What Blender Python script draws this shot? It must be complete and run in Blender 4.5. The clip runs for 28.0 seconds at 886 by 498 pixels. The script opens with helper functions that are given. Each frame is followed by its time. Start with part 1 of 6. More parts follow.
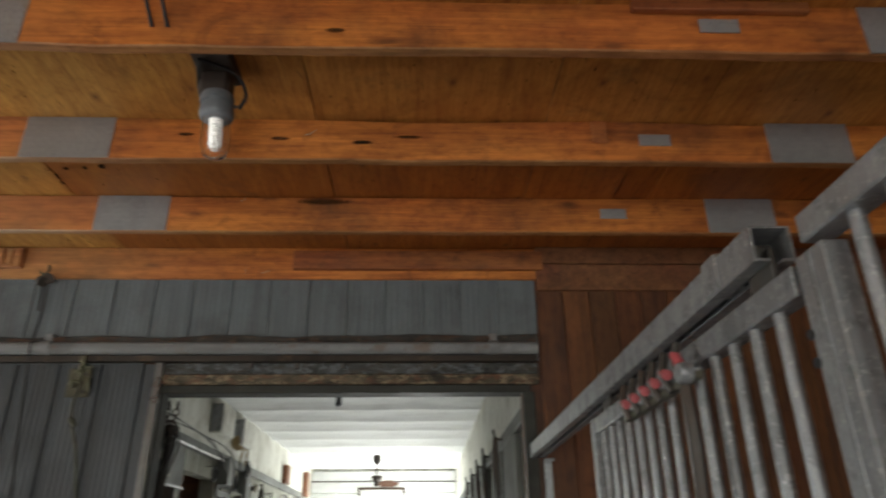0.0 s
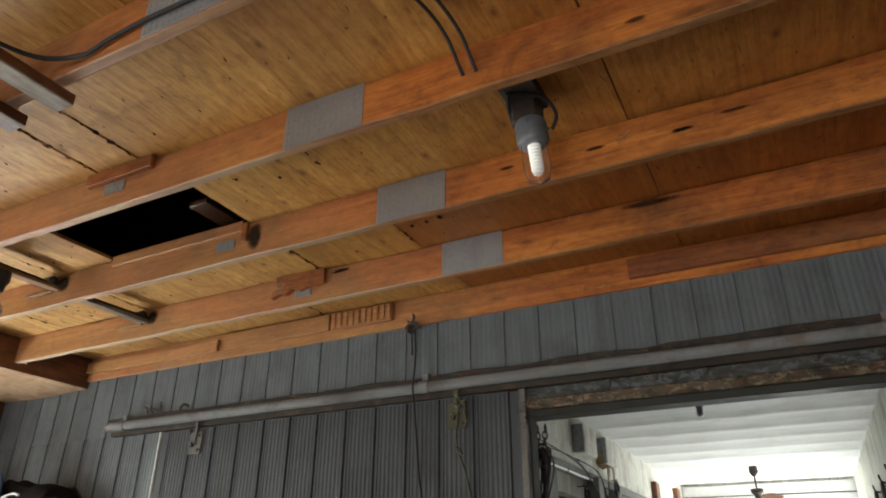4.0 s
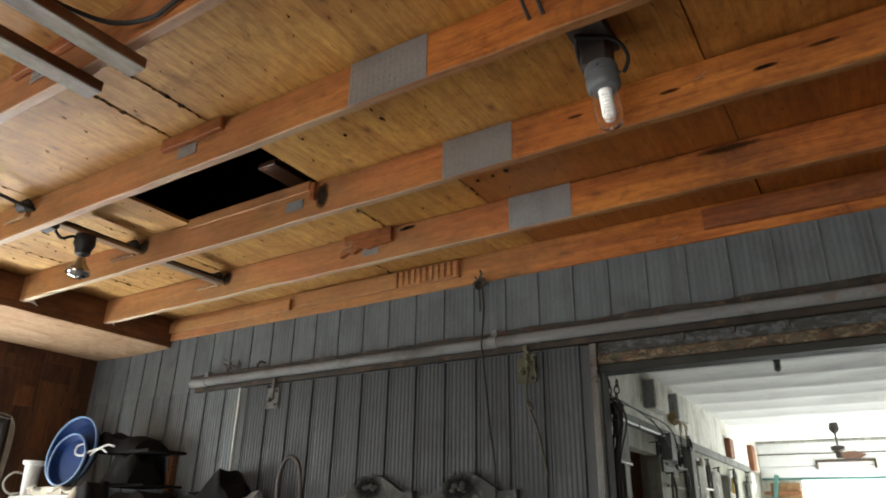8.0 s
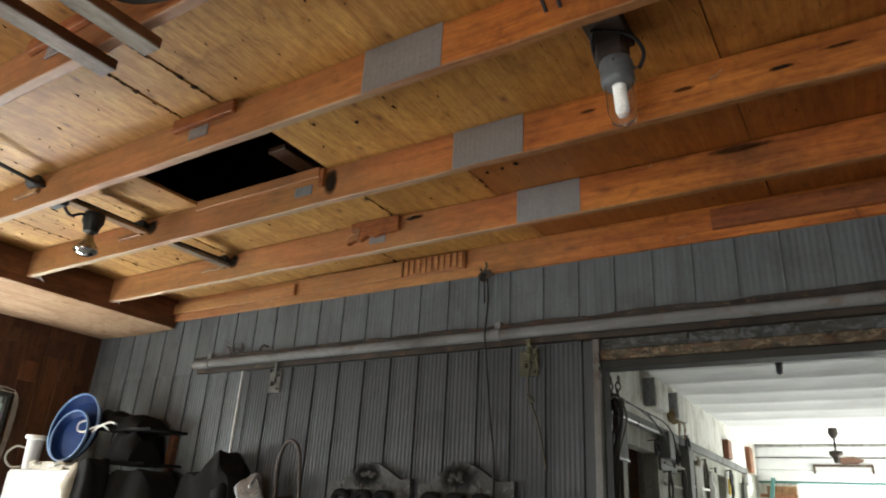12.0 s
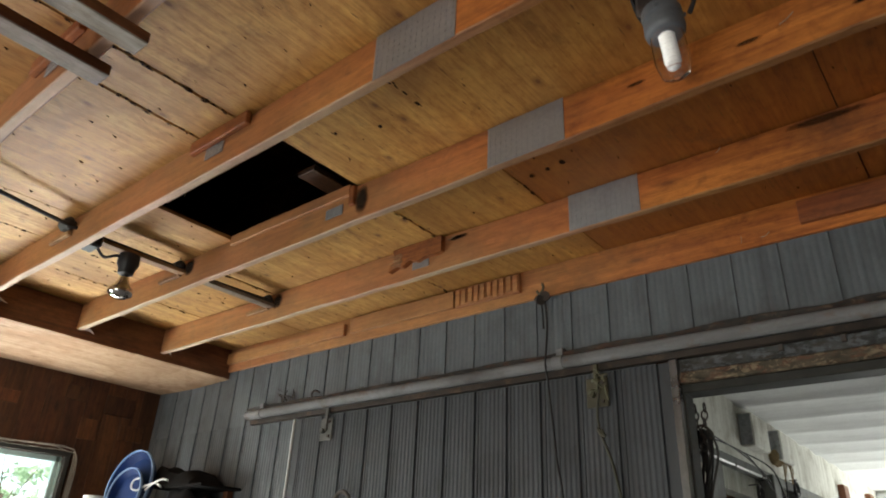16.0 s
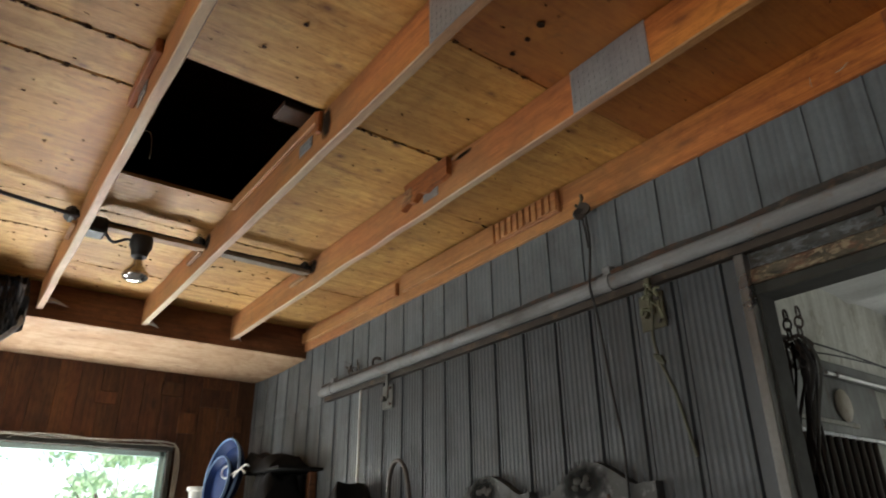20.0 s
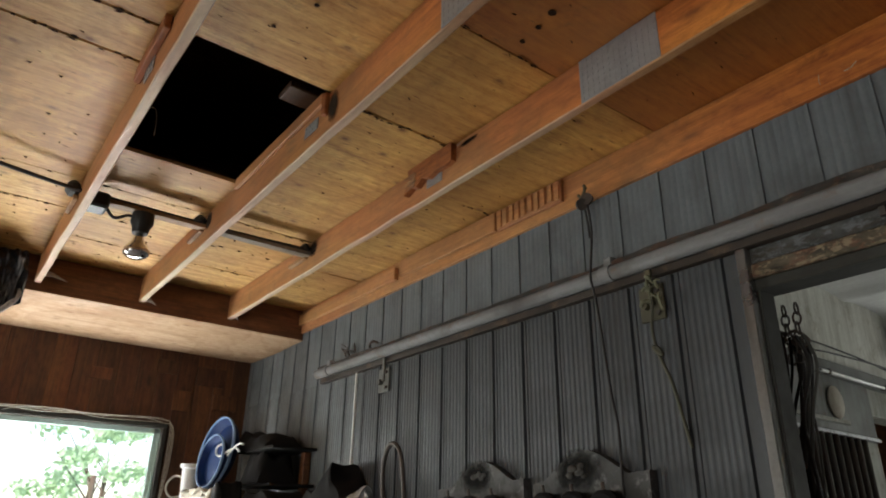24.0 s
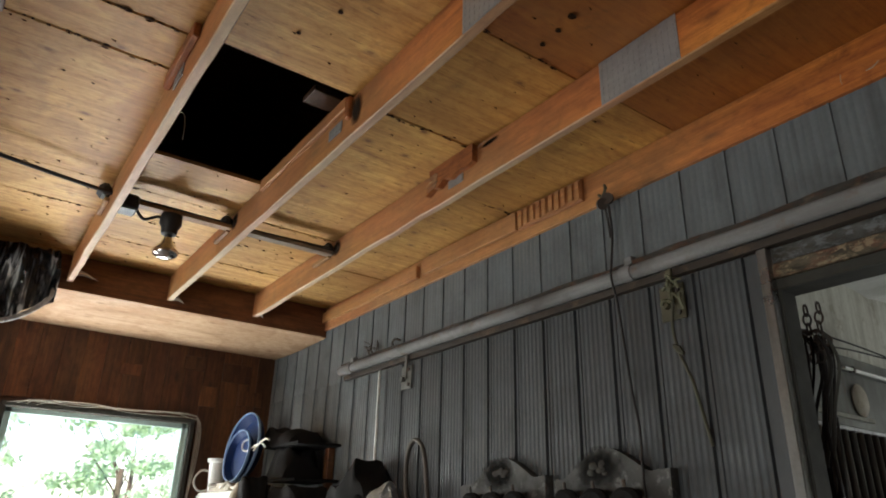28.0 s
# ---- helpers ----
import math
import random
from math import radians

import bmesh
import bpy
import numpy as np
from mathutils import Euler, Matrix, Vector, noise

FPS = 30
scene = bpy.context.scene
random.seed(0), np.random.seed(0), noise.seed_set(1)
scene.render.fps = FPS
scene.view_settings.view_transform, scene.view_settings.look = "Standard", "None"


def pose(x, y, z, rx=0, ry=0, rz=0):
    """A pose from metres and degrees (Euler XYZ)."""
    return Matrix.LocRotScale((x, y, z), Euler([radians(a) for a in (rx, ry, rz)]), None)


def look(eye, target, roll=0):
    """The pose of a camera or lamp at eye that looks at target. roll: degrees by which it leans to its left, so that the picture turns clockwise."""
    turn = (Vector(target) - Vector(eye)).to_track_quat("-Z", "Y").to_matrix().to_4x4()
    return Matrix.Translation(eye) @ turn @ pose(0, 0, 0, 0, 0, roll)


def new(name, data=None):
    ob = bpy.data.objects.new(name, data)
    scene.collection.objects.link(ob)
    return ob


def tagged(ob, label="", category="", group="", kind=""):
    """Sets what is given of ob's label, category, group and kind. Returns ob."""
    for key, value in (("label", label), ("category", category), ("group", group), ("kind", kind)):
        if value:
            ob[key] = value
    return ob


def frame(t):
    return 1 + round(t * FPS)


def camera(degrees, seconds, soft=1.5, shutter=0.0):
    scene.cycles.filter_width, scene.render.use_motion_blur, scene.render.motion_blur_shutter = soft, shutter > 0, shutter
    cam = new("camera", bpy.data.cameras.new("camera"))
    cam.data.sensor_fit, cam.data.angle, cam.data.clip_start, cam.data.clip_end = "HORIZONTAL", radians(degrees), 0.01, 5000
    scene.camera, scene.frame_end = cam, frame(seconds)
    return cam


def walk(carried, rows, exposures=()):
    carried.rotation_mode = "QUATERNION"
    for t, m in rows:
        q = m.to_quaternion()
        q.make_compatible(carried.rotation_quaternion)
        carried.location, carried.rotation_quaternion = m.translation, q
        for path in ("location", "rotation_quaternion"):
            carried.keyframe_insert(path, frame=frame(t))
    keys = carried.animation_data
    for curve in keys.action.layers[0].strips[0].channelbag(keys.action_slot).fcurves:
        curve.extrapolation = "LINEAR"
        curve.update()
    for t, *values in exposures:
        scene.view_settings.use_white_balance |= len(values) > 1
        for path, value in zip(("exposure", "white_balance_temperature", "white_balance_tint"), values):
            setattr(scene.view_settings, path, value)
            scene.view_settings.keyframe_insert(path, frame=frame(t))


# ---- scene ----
cam = camera(66.8, 28.0, soft=1.9, shutter=0.5)
PATH = [
    (0, (1.156, -3.364, 1.567), (1.217, -1.543, 2.392), -0.6),
    (0.5, (1.161, -3.367, 1.571), (1.412, -1.566, 2.402), -1.4),
    (1, (1.159, -3.369, 1.57), (1.361, -1.568, 2.416), -1.8),
    (1.5, (1.076, -3.374, 1.569), (0.887, -1.568, 2.407), -2.2),
    (2, (1.071, -3.372, 1.566), (0.456, -1.679, 2.435), 0.3),
    (2.5, (1.072, -3.372, 1.576), (0.295, -1.754, 2.46), 0.8),
    (3, (1.072, -3.357, 1.577), (0.277, -1.749, 2.463), 0.4),
    (3.5, (1.064, -3.337, 1.575), (0.244, -1.739, 2.455), 0.2),
    (5.5, (1.057, -3.3, 1.568), (0.262, -1.672, 2.415), -0.5),
    (6, (1.056, -3.297, 1.572), (0.247, -1.669, 2.406), -0.4),
    (6.5, (1.057, -3.298, 1.567), (0.241, -1.671, 2.396), -0.1),
    (7, (1.046, -3.298, 1.566), (0.197, -1.683, 2.385), 0.6),
    (7.5, (1.028, -3.306, 1.55), (0.072, -1.736, 2.339), 1.4),
    (8, (1.026, -3.304, 1.561), (0.025, -1.75, 2.324), 1.1),
    (8.5, (1.031, -3.298, 1.554), (0.038, -1.734, 2.309), 1.0),
    (9, (1.032, -3.297, 1.552), (0.024, -1.739, 2.297), 0.8),
    (9.5, (1.032, -3.301, 1.547), (0.011, -1.756, 2.303), 0.7),
    (10, (1.024, -3.305, 1.555), (-0.002, -1.762, 2.309), 1.2),
    (10.5, (1.025, -3.297, 1.545), (-0.006, -1.741, 2.265), 1.6),
    (11, (1.017, -3.299, 1.55), (-0.004, -1.731, 2.256), 2.4),
    (11.5, (1.023, -3.302, 1.543), (0.01, -1.736, 2.264), 2.9),
    (12, (1.018, -3.31, 1.555), (0.001, -1.755, 2.294), 3.3),
    (12.5, (0.997, -3.342, 1.553), (-0.157, -1.928, 2.37), 5.3),
    (14.5, (1.033, -3.275, 1.518), (-0.233, -1.961, 2.337), 4.5),
    (15, (0.987, -3.197, 1.512), (-0.206, -1.853, 2.391), 3.8),
    (15.5, (0.917, -3.079, 1.52), (-0.219, -1.719, 2.447), 3.1),
    (16, (0.925, -2.93, 1.528), (-0.237, -1.56, 2.406), 2.7),
    (16.5, (0.984, -2.76, 1.541), (-0.239, -1.448, 2.427), 3.0),
    (17, (0.999, -2.616, 1.538), (-0.278, -1.354, 2.419), 2.4),
    (17.5, (0.941, -2.456, 1.541), (-0.415, -1.302, 2.453), 5.0),
    (18, (0.95, -2.297, 1.543), (-0.443, -1.15, 2.406), 2.0),
    (18.5, (0.994, -2.158, 1.55), (-0.396, -1.031, 2.443), -0.0),
    (19, (1.004, -2.095, 1.546), (-0.392, -0.945, 2.401), -1.6),
    (19.5, (1.001, -2.1, 1.544), (-0.403, -0.954, 2.391), -1.6),
    (20, (0.965, -2.132, 1.534), (-0.507, -1.048, 2.345), -0.6),
    (20.5, (0.948, -2.149, 1.533), (-0.541, -1.065, 2.312), 0.2),
    (21, (0.953, -2.158, 1.533), (-0.542, -1.079, 2.309), 0.5),
    (21.5, (0.959, -2.16, 1.533), (-0.531, -1.08, 2.318), 0.9),
    (23.5, (0.951, -2.158, 1.535), (-0.542, -1.09, 2.329), 2.1),
    (24, (0.953, -2.157, 1.529), (-0.524, -1.053, 2.303), 1.0),
    (24.5, (0.952, -2.153, 1.532), (-0.543, -1.055, 2.281), 1.4),
    (25, (0.956, -2.16, 1.538), (-0.541, -1.071, 2.294), 1.3),
    (25.5, (0.967, -2.161, 1.534), (-0.531, -1.084, 2.306), 0.9),
    (26, (0.98, -2.172, 1.535), (-0.538, -1.131, 2.318), 0.2),
    (26.5, (0.986, -2.185, 1.536), (-0.538, -1.156, 2.323), 1.0),
    (27, (0.984, -2.197, 1.534), (-0.542, -1.164, 2.311), 1.6),
    (27.5, (0.986, -2.192, 1.531), (-0.533, -1.141, 2.299), 1.6),
    (28, (0.986, -2.188, 1.53), (-0.531, -1.13, 2.291), 1.5),
]
walk(cam, [(t, look(eye, target, roll)) for t, eye, target, roll in PATH], exposures=[(0.0,1.68), (3.0,1.67), (8.0,1.63), (16.0,1.55), (20.0, 1.5), (28.0, 1.5)])

# ---- world, sun, daylight through the openings ----
W = bpy.data.worlds.new("daylight")
scene.world = W
W.use_nodes = True
_n, _l = W.node_tree.nodes, W.node_tree.links
sky = _n.new("ShaderNodeTexSky")
sky.sky_type, sky.sun_disc = "NISHITA", False
sky.sun_elevation, sky.sun_rotation = radians(42), radians(123)
_l.new(sky.outputs[0], _n["Background"].inputs[0])
_n["Background"].inputs[1].default_value = 0.15

sun_data = bpy.data.lights.new("sun", "SUN")
sun_data.energy, sun_data.angle, sun_data.color = 5.0, radians(0.5), (1.0, 0.95, 0.87)
sun_lamp = new("sun", sun_data)
sun_lamp.matrix_world = look((14, -9, 15), (0, 0, 0))


def day_panel(name, eye, target, width, height, watts, color=(1, 1, 1)):
    d = bpy.data.lights.new(name, "AREA")
    d.shape, d.size, d.size_y, d.energy, d.color = "RECTANGLE", width, height, watts, color
    o = new(name, d)
    o.matrix_world = look(eye, target)
    return o


day_panel("daylight_south_door", (0.9, -7.9, 1.1), (1.3, 0, 2.3), 3.2, 1.8, 44, (1.0, 0.97, 0.92))
# its doorway is unseen, added to brighten the ceiling on the window side
day_panel("west_side_fill", (-4.62, -4.4, 0.75), (0, -5.0, 4.2), 2.2, 1.3, 34, (1.0, 0.99, 0.96))
day_panel("daylight_window", (-4.76, -1.35, 1.34), (-1.0, -3.7, 3.4), 1.25, 0.34, 22, (0.97, 1.0, 0.96))
day_panel("daylight_window_side", (-6.3, -2.6, 1.75), (-3.9, -0.2, 2.05), 0.8, 0.9, 14, (0.97, 1.0, 0.97))
# fill lamp in an unseen side opening, added to brighten the aisle's end
day_panel("aisle_end_fill", (1.78, 7.6, 1.38), (0.2, 8.6, 2.5), 1.3, 0.8, 30, (0.98, 1.0, 0.97))
# second added fill, low and out of view, for the aisle ceiling
day_panel("aisle_side_fill", (1.80, 5.3, 0.8), (0.2, 2.2, 2.9), 1.2, 1.2, 6.5, (0.98, 0.98, 1.0))
day_panel("daylight_far_door", (0.7, 8.75, 1.15), (0.7, 0, 1.5), 1.6, 2.1, 38, (0.97, 1.0, 0.98))


# ---- mesh helpers ----
def box(bm, x0, x1, y0, y1, z0, z1, bev=0.0, m=None):
    mat4 = Matrix.Translation(((x0 + x1) / 2, (y0 + y1) / 2, (z0 + z1) / 2)) @ Matrix.Diagonal((x1 - x0, y1 - y0, z1 - z0, 1))
    vs = bmesh.ops.create_cube(bm, size=1, matrix=(m @ mat4) if m else mat4)["verts"]
    if bev:
        es = list({e for v in vs for e in v.link_edges})
        bmesh.ops.bevel(bm, geom=es, offset=bev, segments=1, affect="EDGES")
    return bm


def rod(bm, a, b, r, r2=None, seg=12):
    a, b = Vector(a), Vector(b)
    d = b - a
    m = Matrix.Translation((a + b) / 2) @ d.to_track_quat("Z", "Y").to_matrix().to_4x4()
    bmesh.ops.create_cone(bm, cap_ends=True, segments=seg, radius1=r, radius2=r if r2 is None else r2, depth=d.length, matrix=m)
    return bm


def tube(bm, pts, r, seg=7):
    """A round cord through the points, smoothed."""
    pts = [Vector(p) for p in pts]
    fine = []
    for i in range(len(pts) - 1):
        p0, p1, p2, p3 = pts[max(i - 1, 0)], pts[i], pts[i + 1], pts[min(i + 2, len(pts) - 1)]
        for k in range(5):
            u = k / 5
            fine.append(0.5 * (2 * p1 + (p2 - p0) * u + (2 * p0 - 5 * p1 + 4 * p2 - p3) * u * u + (3 * p1 - p0 - 3 * p2 + p3) * u**3))
    fine.append(pts[-1])
    rings, side = [], None
    for i, p in enumerate(fine):
        d = (fine[min(i + 1, len(fine) - 1)] - fine[max(i - 1, 0)]).normalized()
        if side is None:
            side = d.orthogonal().normalized()
        side = (side - d * side.dot(d)).normalized()
        up = d.cross(side)
        rings.append([bm.verts.new(p + r * (math.cos(a) * side + math.sin(a) * up)) for a in [2 * math.pi * k / seg for k in range(seg)]])
    for a, b in zip(rings, rings[1:]):
        for k in range(seg):
            bm.faces.new((a[k], a[(k + 1) % seg], b[(k + 1) % seg], b[k]))
    bm.faces.new(rings[0][::-1])
    bm.faces.new(rings[-1])
    return bm


def spin(bm, profile, m=None, seg=24, ring=False):
    """A turned shape from (radius, height) pairs about z."""
    m = m or Matrix()
    rings = [[bm.verts.new(m @ Vector((r * math.cos(a), r * math.sin(a), z))) for a in [2 * math.pi * k / seg for k in range(seg)]] for r, z in profile]
    for a, b in zip(rings, rings[1:]):
        for k in range(seg):
            bm.faces.new((a[k], a[(k + 1) % seg], b[(k + 1) % seg], b[k]))
    if ring:
        for k in range(seg):
            bm.faces.new((rings[-1][k], rings[-1][(k + 1) % seg], rings[0][(k + 1) % seg], rings[0][k]))
    else:
        bm.faces.new(rings[0][::-1])
        bm.faces.new(rings[-1])
    return bm


def outline(bm, pts, y0, y1):
    """A flat shape in x and z, given thickness in y."""
    f = [bm.verts.new((x, y0, z)) for x, z in pts]
    g = [bm.verts.new((x, y1, z)) for x, z in pts]
    bm.faces.new(f)
    bm.faces.new(g[::-1])
    for i in range(len(pts)):
        j = (i + 1) % len(pts)
        bm.faces.new((f[j], f[i], g[i], g[j]))
    bmesh.ops.recalc_face_normals(bm, faces=bm.faces[:])
    return bm


def mesh_of(name, bm, material, smooth=False):
    me = bpy.data.meshes.new(name)
    if smooth:
        for f in bm.faces:
            f.smooth = True
    bm.to_mesh(me)
    bm.free()
    me.materials.append(material)
    if smooth:
        me.set_sharp_from_angle(angle=radians(40))
    return me


def thing(name, loc, label, category, group=""):
    e = new(name)
    e.location = loc
    e.empty_display_size = 0.05
    return tagged(e, label, category, group)


def solid(name, bm, material, label="", category="", group="", kind="", smooth=False):
    return tagged(new(name, mesh_of(name, bm, material, smooth)), label, category, group, kind)


def part(name, bm, material, parent, label="", smooth=False):
    o = new(name, mesh_of(name, bm, material, smooth))
    o.parent = parent
    if parent.parent is None:
        o.matrix_parent_inverse = parent.matrix_basis.inverted()
    return tagged(o, label)


def share(name, me, parent, place):
    """A further piece on a mesh that others use too."""
    o = new(name, me)
    o.parent = parent
    o.matrix_basis = place
    return o


def B():
    return bmesh.new()


# ---- materials ----
def base(name, rough=0.6, metal=0.0):
    m = bpy.data.materials.new(name)
    m.use_nodes = True
    b = m.node_tree.nodes["Principled BSDF"]
    b.inputs["Roughness"].default_value, b.inputs["Metallic"].default_value = rough, metal
    return m, m.node_tree.nodes, m.node_tree.links, b


def coords(n, l, scale, vary=True):
    tc, mp = n.new("ShaderNodeTexCoord"), n.new("ShaderNodeMapping")
    mp.inputs["Scale"].default_value = scale
    l.new(tc.outputs["Object"], mp.inputs["Vector"])
    if vary:
        oi, mu = n.new("ShaderNodeObjectInfo"), n.new("ShaderNodeVectorMath")
        mu.operation = "SCALE"
        mu.inputs[0].default_value = (17.3, 9.1, 23.7)
        l.new(oi.outputs["Random"], mu.inputs["Scale"])
        l.new(mu.outputs[0], mp.inputs["Location"])
    return mp.outputs[0]


def noise_of(n, l, vec, scale, detail=5, rough=0.6, distort=0.0):
    t = n.new("ShaderNodeTexNoise")
    t.inputs["Scale"].default_value, t.inputs["Detail"].default_value = scale, detail
    t.inputs["Roughness"].default_value, t.inputs["Distortion"].default_value = rough, distort
    l.new(vec, t.inputs["Vector"])
    return t.outputs["Fac"]


def ramp(n, l, fac, stops):
    r = n.new("ShaderNodeValToRGB")
    e = r.color_ramp.elements
    while len(e) < len(stops):
        e.new(0.5)
    for k, (p, c) in zip(e, stops):
        k.position, k.color = p, (*c, 1) if len(c) == 3 else c
    l.new(fac, r.inputs[0])
    return r.outputs[0]


def mix(n, l, a, b, fac, mode="MIX"):
    x = n.new("ShaderNodeMix")
    x.data_type, x.blend_type = "RGBA", mode
    for v, k in ((fac, 0), (a, 6), (b, 7)):
        if isinstance(v, (int, float)):
            x.inputs[k].default_value = v
        elif isinstance(v, tuple):
            x.inputs[k].default_value = (*v, 1)
        else:
            l.new(v, x.inputs[k])
    return x.outputs[2]


def bump(n, l, b, fac, strength=0.3, dist=0.004):
    k = n.new("ShaderNodeBump")
    k.inputs["Strength"].default_value, k.inputs["Distance"].default_value = strength, dist
    l.new(fac, k.inputs["Height"])
    l.new(k.outputs[0], b.inputs["Normal"])


def g1(v):
    return (v, v, v)


def face_coords(n, l, along, su, sv):
    """Along the grain and across it, on any face square to the axes."""
    tc, sx, ad, cb = (n.new(k) for k in ("ShaderNodeTexCoord", "ShaderNodeSeparateXYZ", "ShaderNodeMath", "ShaderNodeCombineXYZ"))
    mu, mv, oi, of = (n.new(k) for k in ("ShaderNodeMath", "ShaderNodeMath", "ShaderNodeObjectInfo", "ShaderNodeMath"))
    l.new(tc.outputs["Object"], sx.inputs[0])
    i = "xyz".index(along)
    a, b = [k for k in range(3) if k != i]
    l.new(sx.outputs[a], ad.inputs[0])
    l.new(sx.outputs[b], ad.inputs[1])
    mu.operation, mv.operation, of.operation = "MULTIPLY_ADD", "MULTIPLY", "MULTIPLY"
    l.new(oi.outputs["Random"], of.inputs[0])
    of.inputs[1].default_value = 31.7
    l.new(sx.outputs[i], mu.inputs[0])
    mu.inputs[1].default_value = su
    l.new(of.outputs[0], mu.inputs[2])
    l.new(ad.outputs[0], mv.inputs[0])
    mv.inputs[1].default_value = sv
    l.new(mu.outputs[0], cb.inputs[0])
    l.new(mv.outputs[0], cb.inputs[1])
    return cb.outputs[0]


def cells(n, l, vec):
    vo = n.new("ShaderNodeTexVoronoi")
    vo.voronoi_dimensions = "2D"
    vo.inputs["Scale"].default_value = 1.0
    l.new(vec, vo.inputs["Vector"])
    return vo


def towards(n, l, x0, x1):
    """0 to 1 between two places along the room."""
    tc, sx, mr = (n.new(k) for k in ("ShaderNodeTexCoord", "ShaderNodeSeparateXYZ", "ShaderNodeMapRange"))
    l.new(tc.outputs["Object"], sx.inputs[0])
    l.new(sx.outputs[0], mr.inputs["Value"])
    mr.inputs["From Min"].default_value, mr.inputs["From Max"].default_value = x0, x1
    return mr.outputs[0]


def wood(name, dark, light, along="x", stain=(0.05, 0.03, 0.02), stained=0.35, rough=0.62, knots=0.5, tone=0.25, checks=0.6, mottle=0.85, lit_tint=None, lit_share=1.0, knot_pick=0.72, hue=(1.0, 0.86, 0.9)):
    """Sawn timber: long grain with fine fibres, scattered knots, smudges, and stains at a larger scale."""
    m, n, l, b = base(name, rough)
    along_scale = lambda u, v: tuple(u if k == along else v for k in "xyz")
    grain = noise_of(n, l, coords(n, l, along_scale(1.1, 22)), 2.2, 7, 0.62, 0.6)
    fibre = noise_of(n, l, coords(n, l, along_scale(2.2, 120)), 1.6, 4, 0.6, 0.3)
    col = ramp(n, l, grain, [(0.28, dark), (0.72, light)])
    col = mix(n, l, col, ramp(n, l, fibre, [(0.3, (0.80, 0.76, 0.72)), (0.55, (1, 1, 1)), (0.75, (1.12, 1.14, 1.16))]), 0.8, "MULTIPLY")
    vo = cells(n, l, face_coords(n, l, along, 3.0, 9.0))
    kn = ramp(n, l, vo.outputs["Distance"], [(0.05, g1(knots)), (0.09, g1(knots * 0.7)), (0.2, g1(0.0))])
    pick = n.new("ShaderNodeSeparateColor")
    l.new(vo.outputs["Color"], pick.inputs[0])
    kn = mix(n, l, kn, ramp(n, l, pick.outputs[0], [(knot_pick, g1(0)), (min(1, knot_pick + 0.15), g1(1))]), 1.0, "MULTIPLY")
    col = mix(n, l, col, tuple(0.35 * c for c in dark), kn)
    # fine drying cracks, only here and there
    ck = noise_of(n, l, coords(n, l, along_scale(1.3, 75)), 1.5, 2, 0.5, 0.2)
    few = ramp(n, l, noise_of(n, l, coords(n, l, (1, 1, 1)), 2.3, 3), [(0.54, g1(0)), (0.62, g1(checks))])
    line = ramp(n, l, ck, [(0.66, g1(0)), (0.70, g1(1)), (0.74, g1(0.3))])
    col = mix(n, l, col, tuple(0.15 * c for c in dark), mix(n, l, line, few, 1.0, "MULTIPLY"))
    big = noise_of(n, l, coords(n, l, (1, 1, 1)), 1.7, 6, 0.65)
    col = mix(n, l, col, stain, ramp(n, l, big, [(0.52, g1(0)), (0.72, g1(stained))]))
    smudge = noise_of(n, l, coords(n, l, (1, 1, 1)), 6.5, 6, 0.68, 0.8)
    col = mix(n, l, col, tuple(0.4 * c for c in dark), ramp(n, l, smudge, [(0.55, g1(0)), (0.72, g1(stained * 0.8))]))
    mid = noise_of(n, l, coords(n, l, along_scale(2.2, 6)), 1.6, 6, 0.7)
    col = mix(n, l, col, tuple(0.45 * c for c in dark), ramp(n, l, mid, [(0.58, g1(0)), (0.74, g1(stained * 0.7))]))
    mot = noise_of(n, l, coords(n, l, along_scale(1.0, 5)), 1.9, 5, 0.6)
    col = mix(n, l, col, ramp(n, l, mot, [(0.3, (0.62, 0.55, 0.5)), (0.5, (0.95, 0.94, 0.92)), (0.7, (1.22, 1.3, 1.35))]), mottle, "MULTIPLY")
    speck = noise_of(n, l, coords(n, l, along_scale(0.7, 1.6)), 21, 4, 0.7)
    col = mix(n, l, col, ramp(n, l, speck, [(0.34, (0.72, 0.66, 0.60)), (0.5, (1, 1, 1)), (0.68, (1.1, 1.12, 1.14))]), 0.9, "MULTIPLY")
    # window light painted in: timber turns paler and tanner towards the west
    if lit_tint:
        lit_fac = mix(n, l, ramp(n, l, towards(n, l, -3.7, 0.2), [(0, g1(0.9 * lit_share)), (0.7, g1(0.75 * lit_share)), (1, g1(0))]), ramp(n, l, mot, [(0.3, g1(0.7)), (0.6, g1(1))]), 1.0, "MULTIPLY")
        col = mix(n, l, col, mix(n, l, tuple(0.45 * c for c in lit_tint), tuple(1.15 * c for c in lit_tint), mix(n, l, grain, speck, 0.4)), lit_fac)
    oi = n.new("ShaderNodeObjectInfo")
    col = mix(n, l, col, ramp(n, l, oi.outputs["Random"], [(0, g1(1 - tone)), (1, g1(1.0))]), 1.0, "MULTIPLY")
    # pinkish heartwood in places along each board
    red = noise_of(n, l, coords(n, l, along_scale(0.7, 2.5)), 1.3, 3, 0.5)
    col = mix(n, l, col, mix(n, l, (1, 1, 1), hue, ramp(n, l, red, [(0.45, g1(0)), (0.6, g1(1))])), 1.0, "MULTIPLY")
    l.new(col, b.inputs["Base Color"])
    bump(n, l, b, mix(n, l, grain, fibre, 0.5), 0.3, 0.003)
    return m


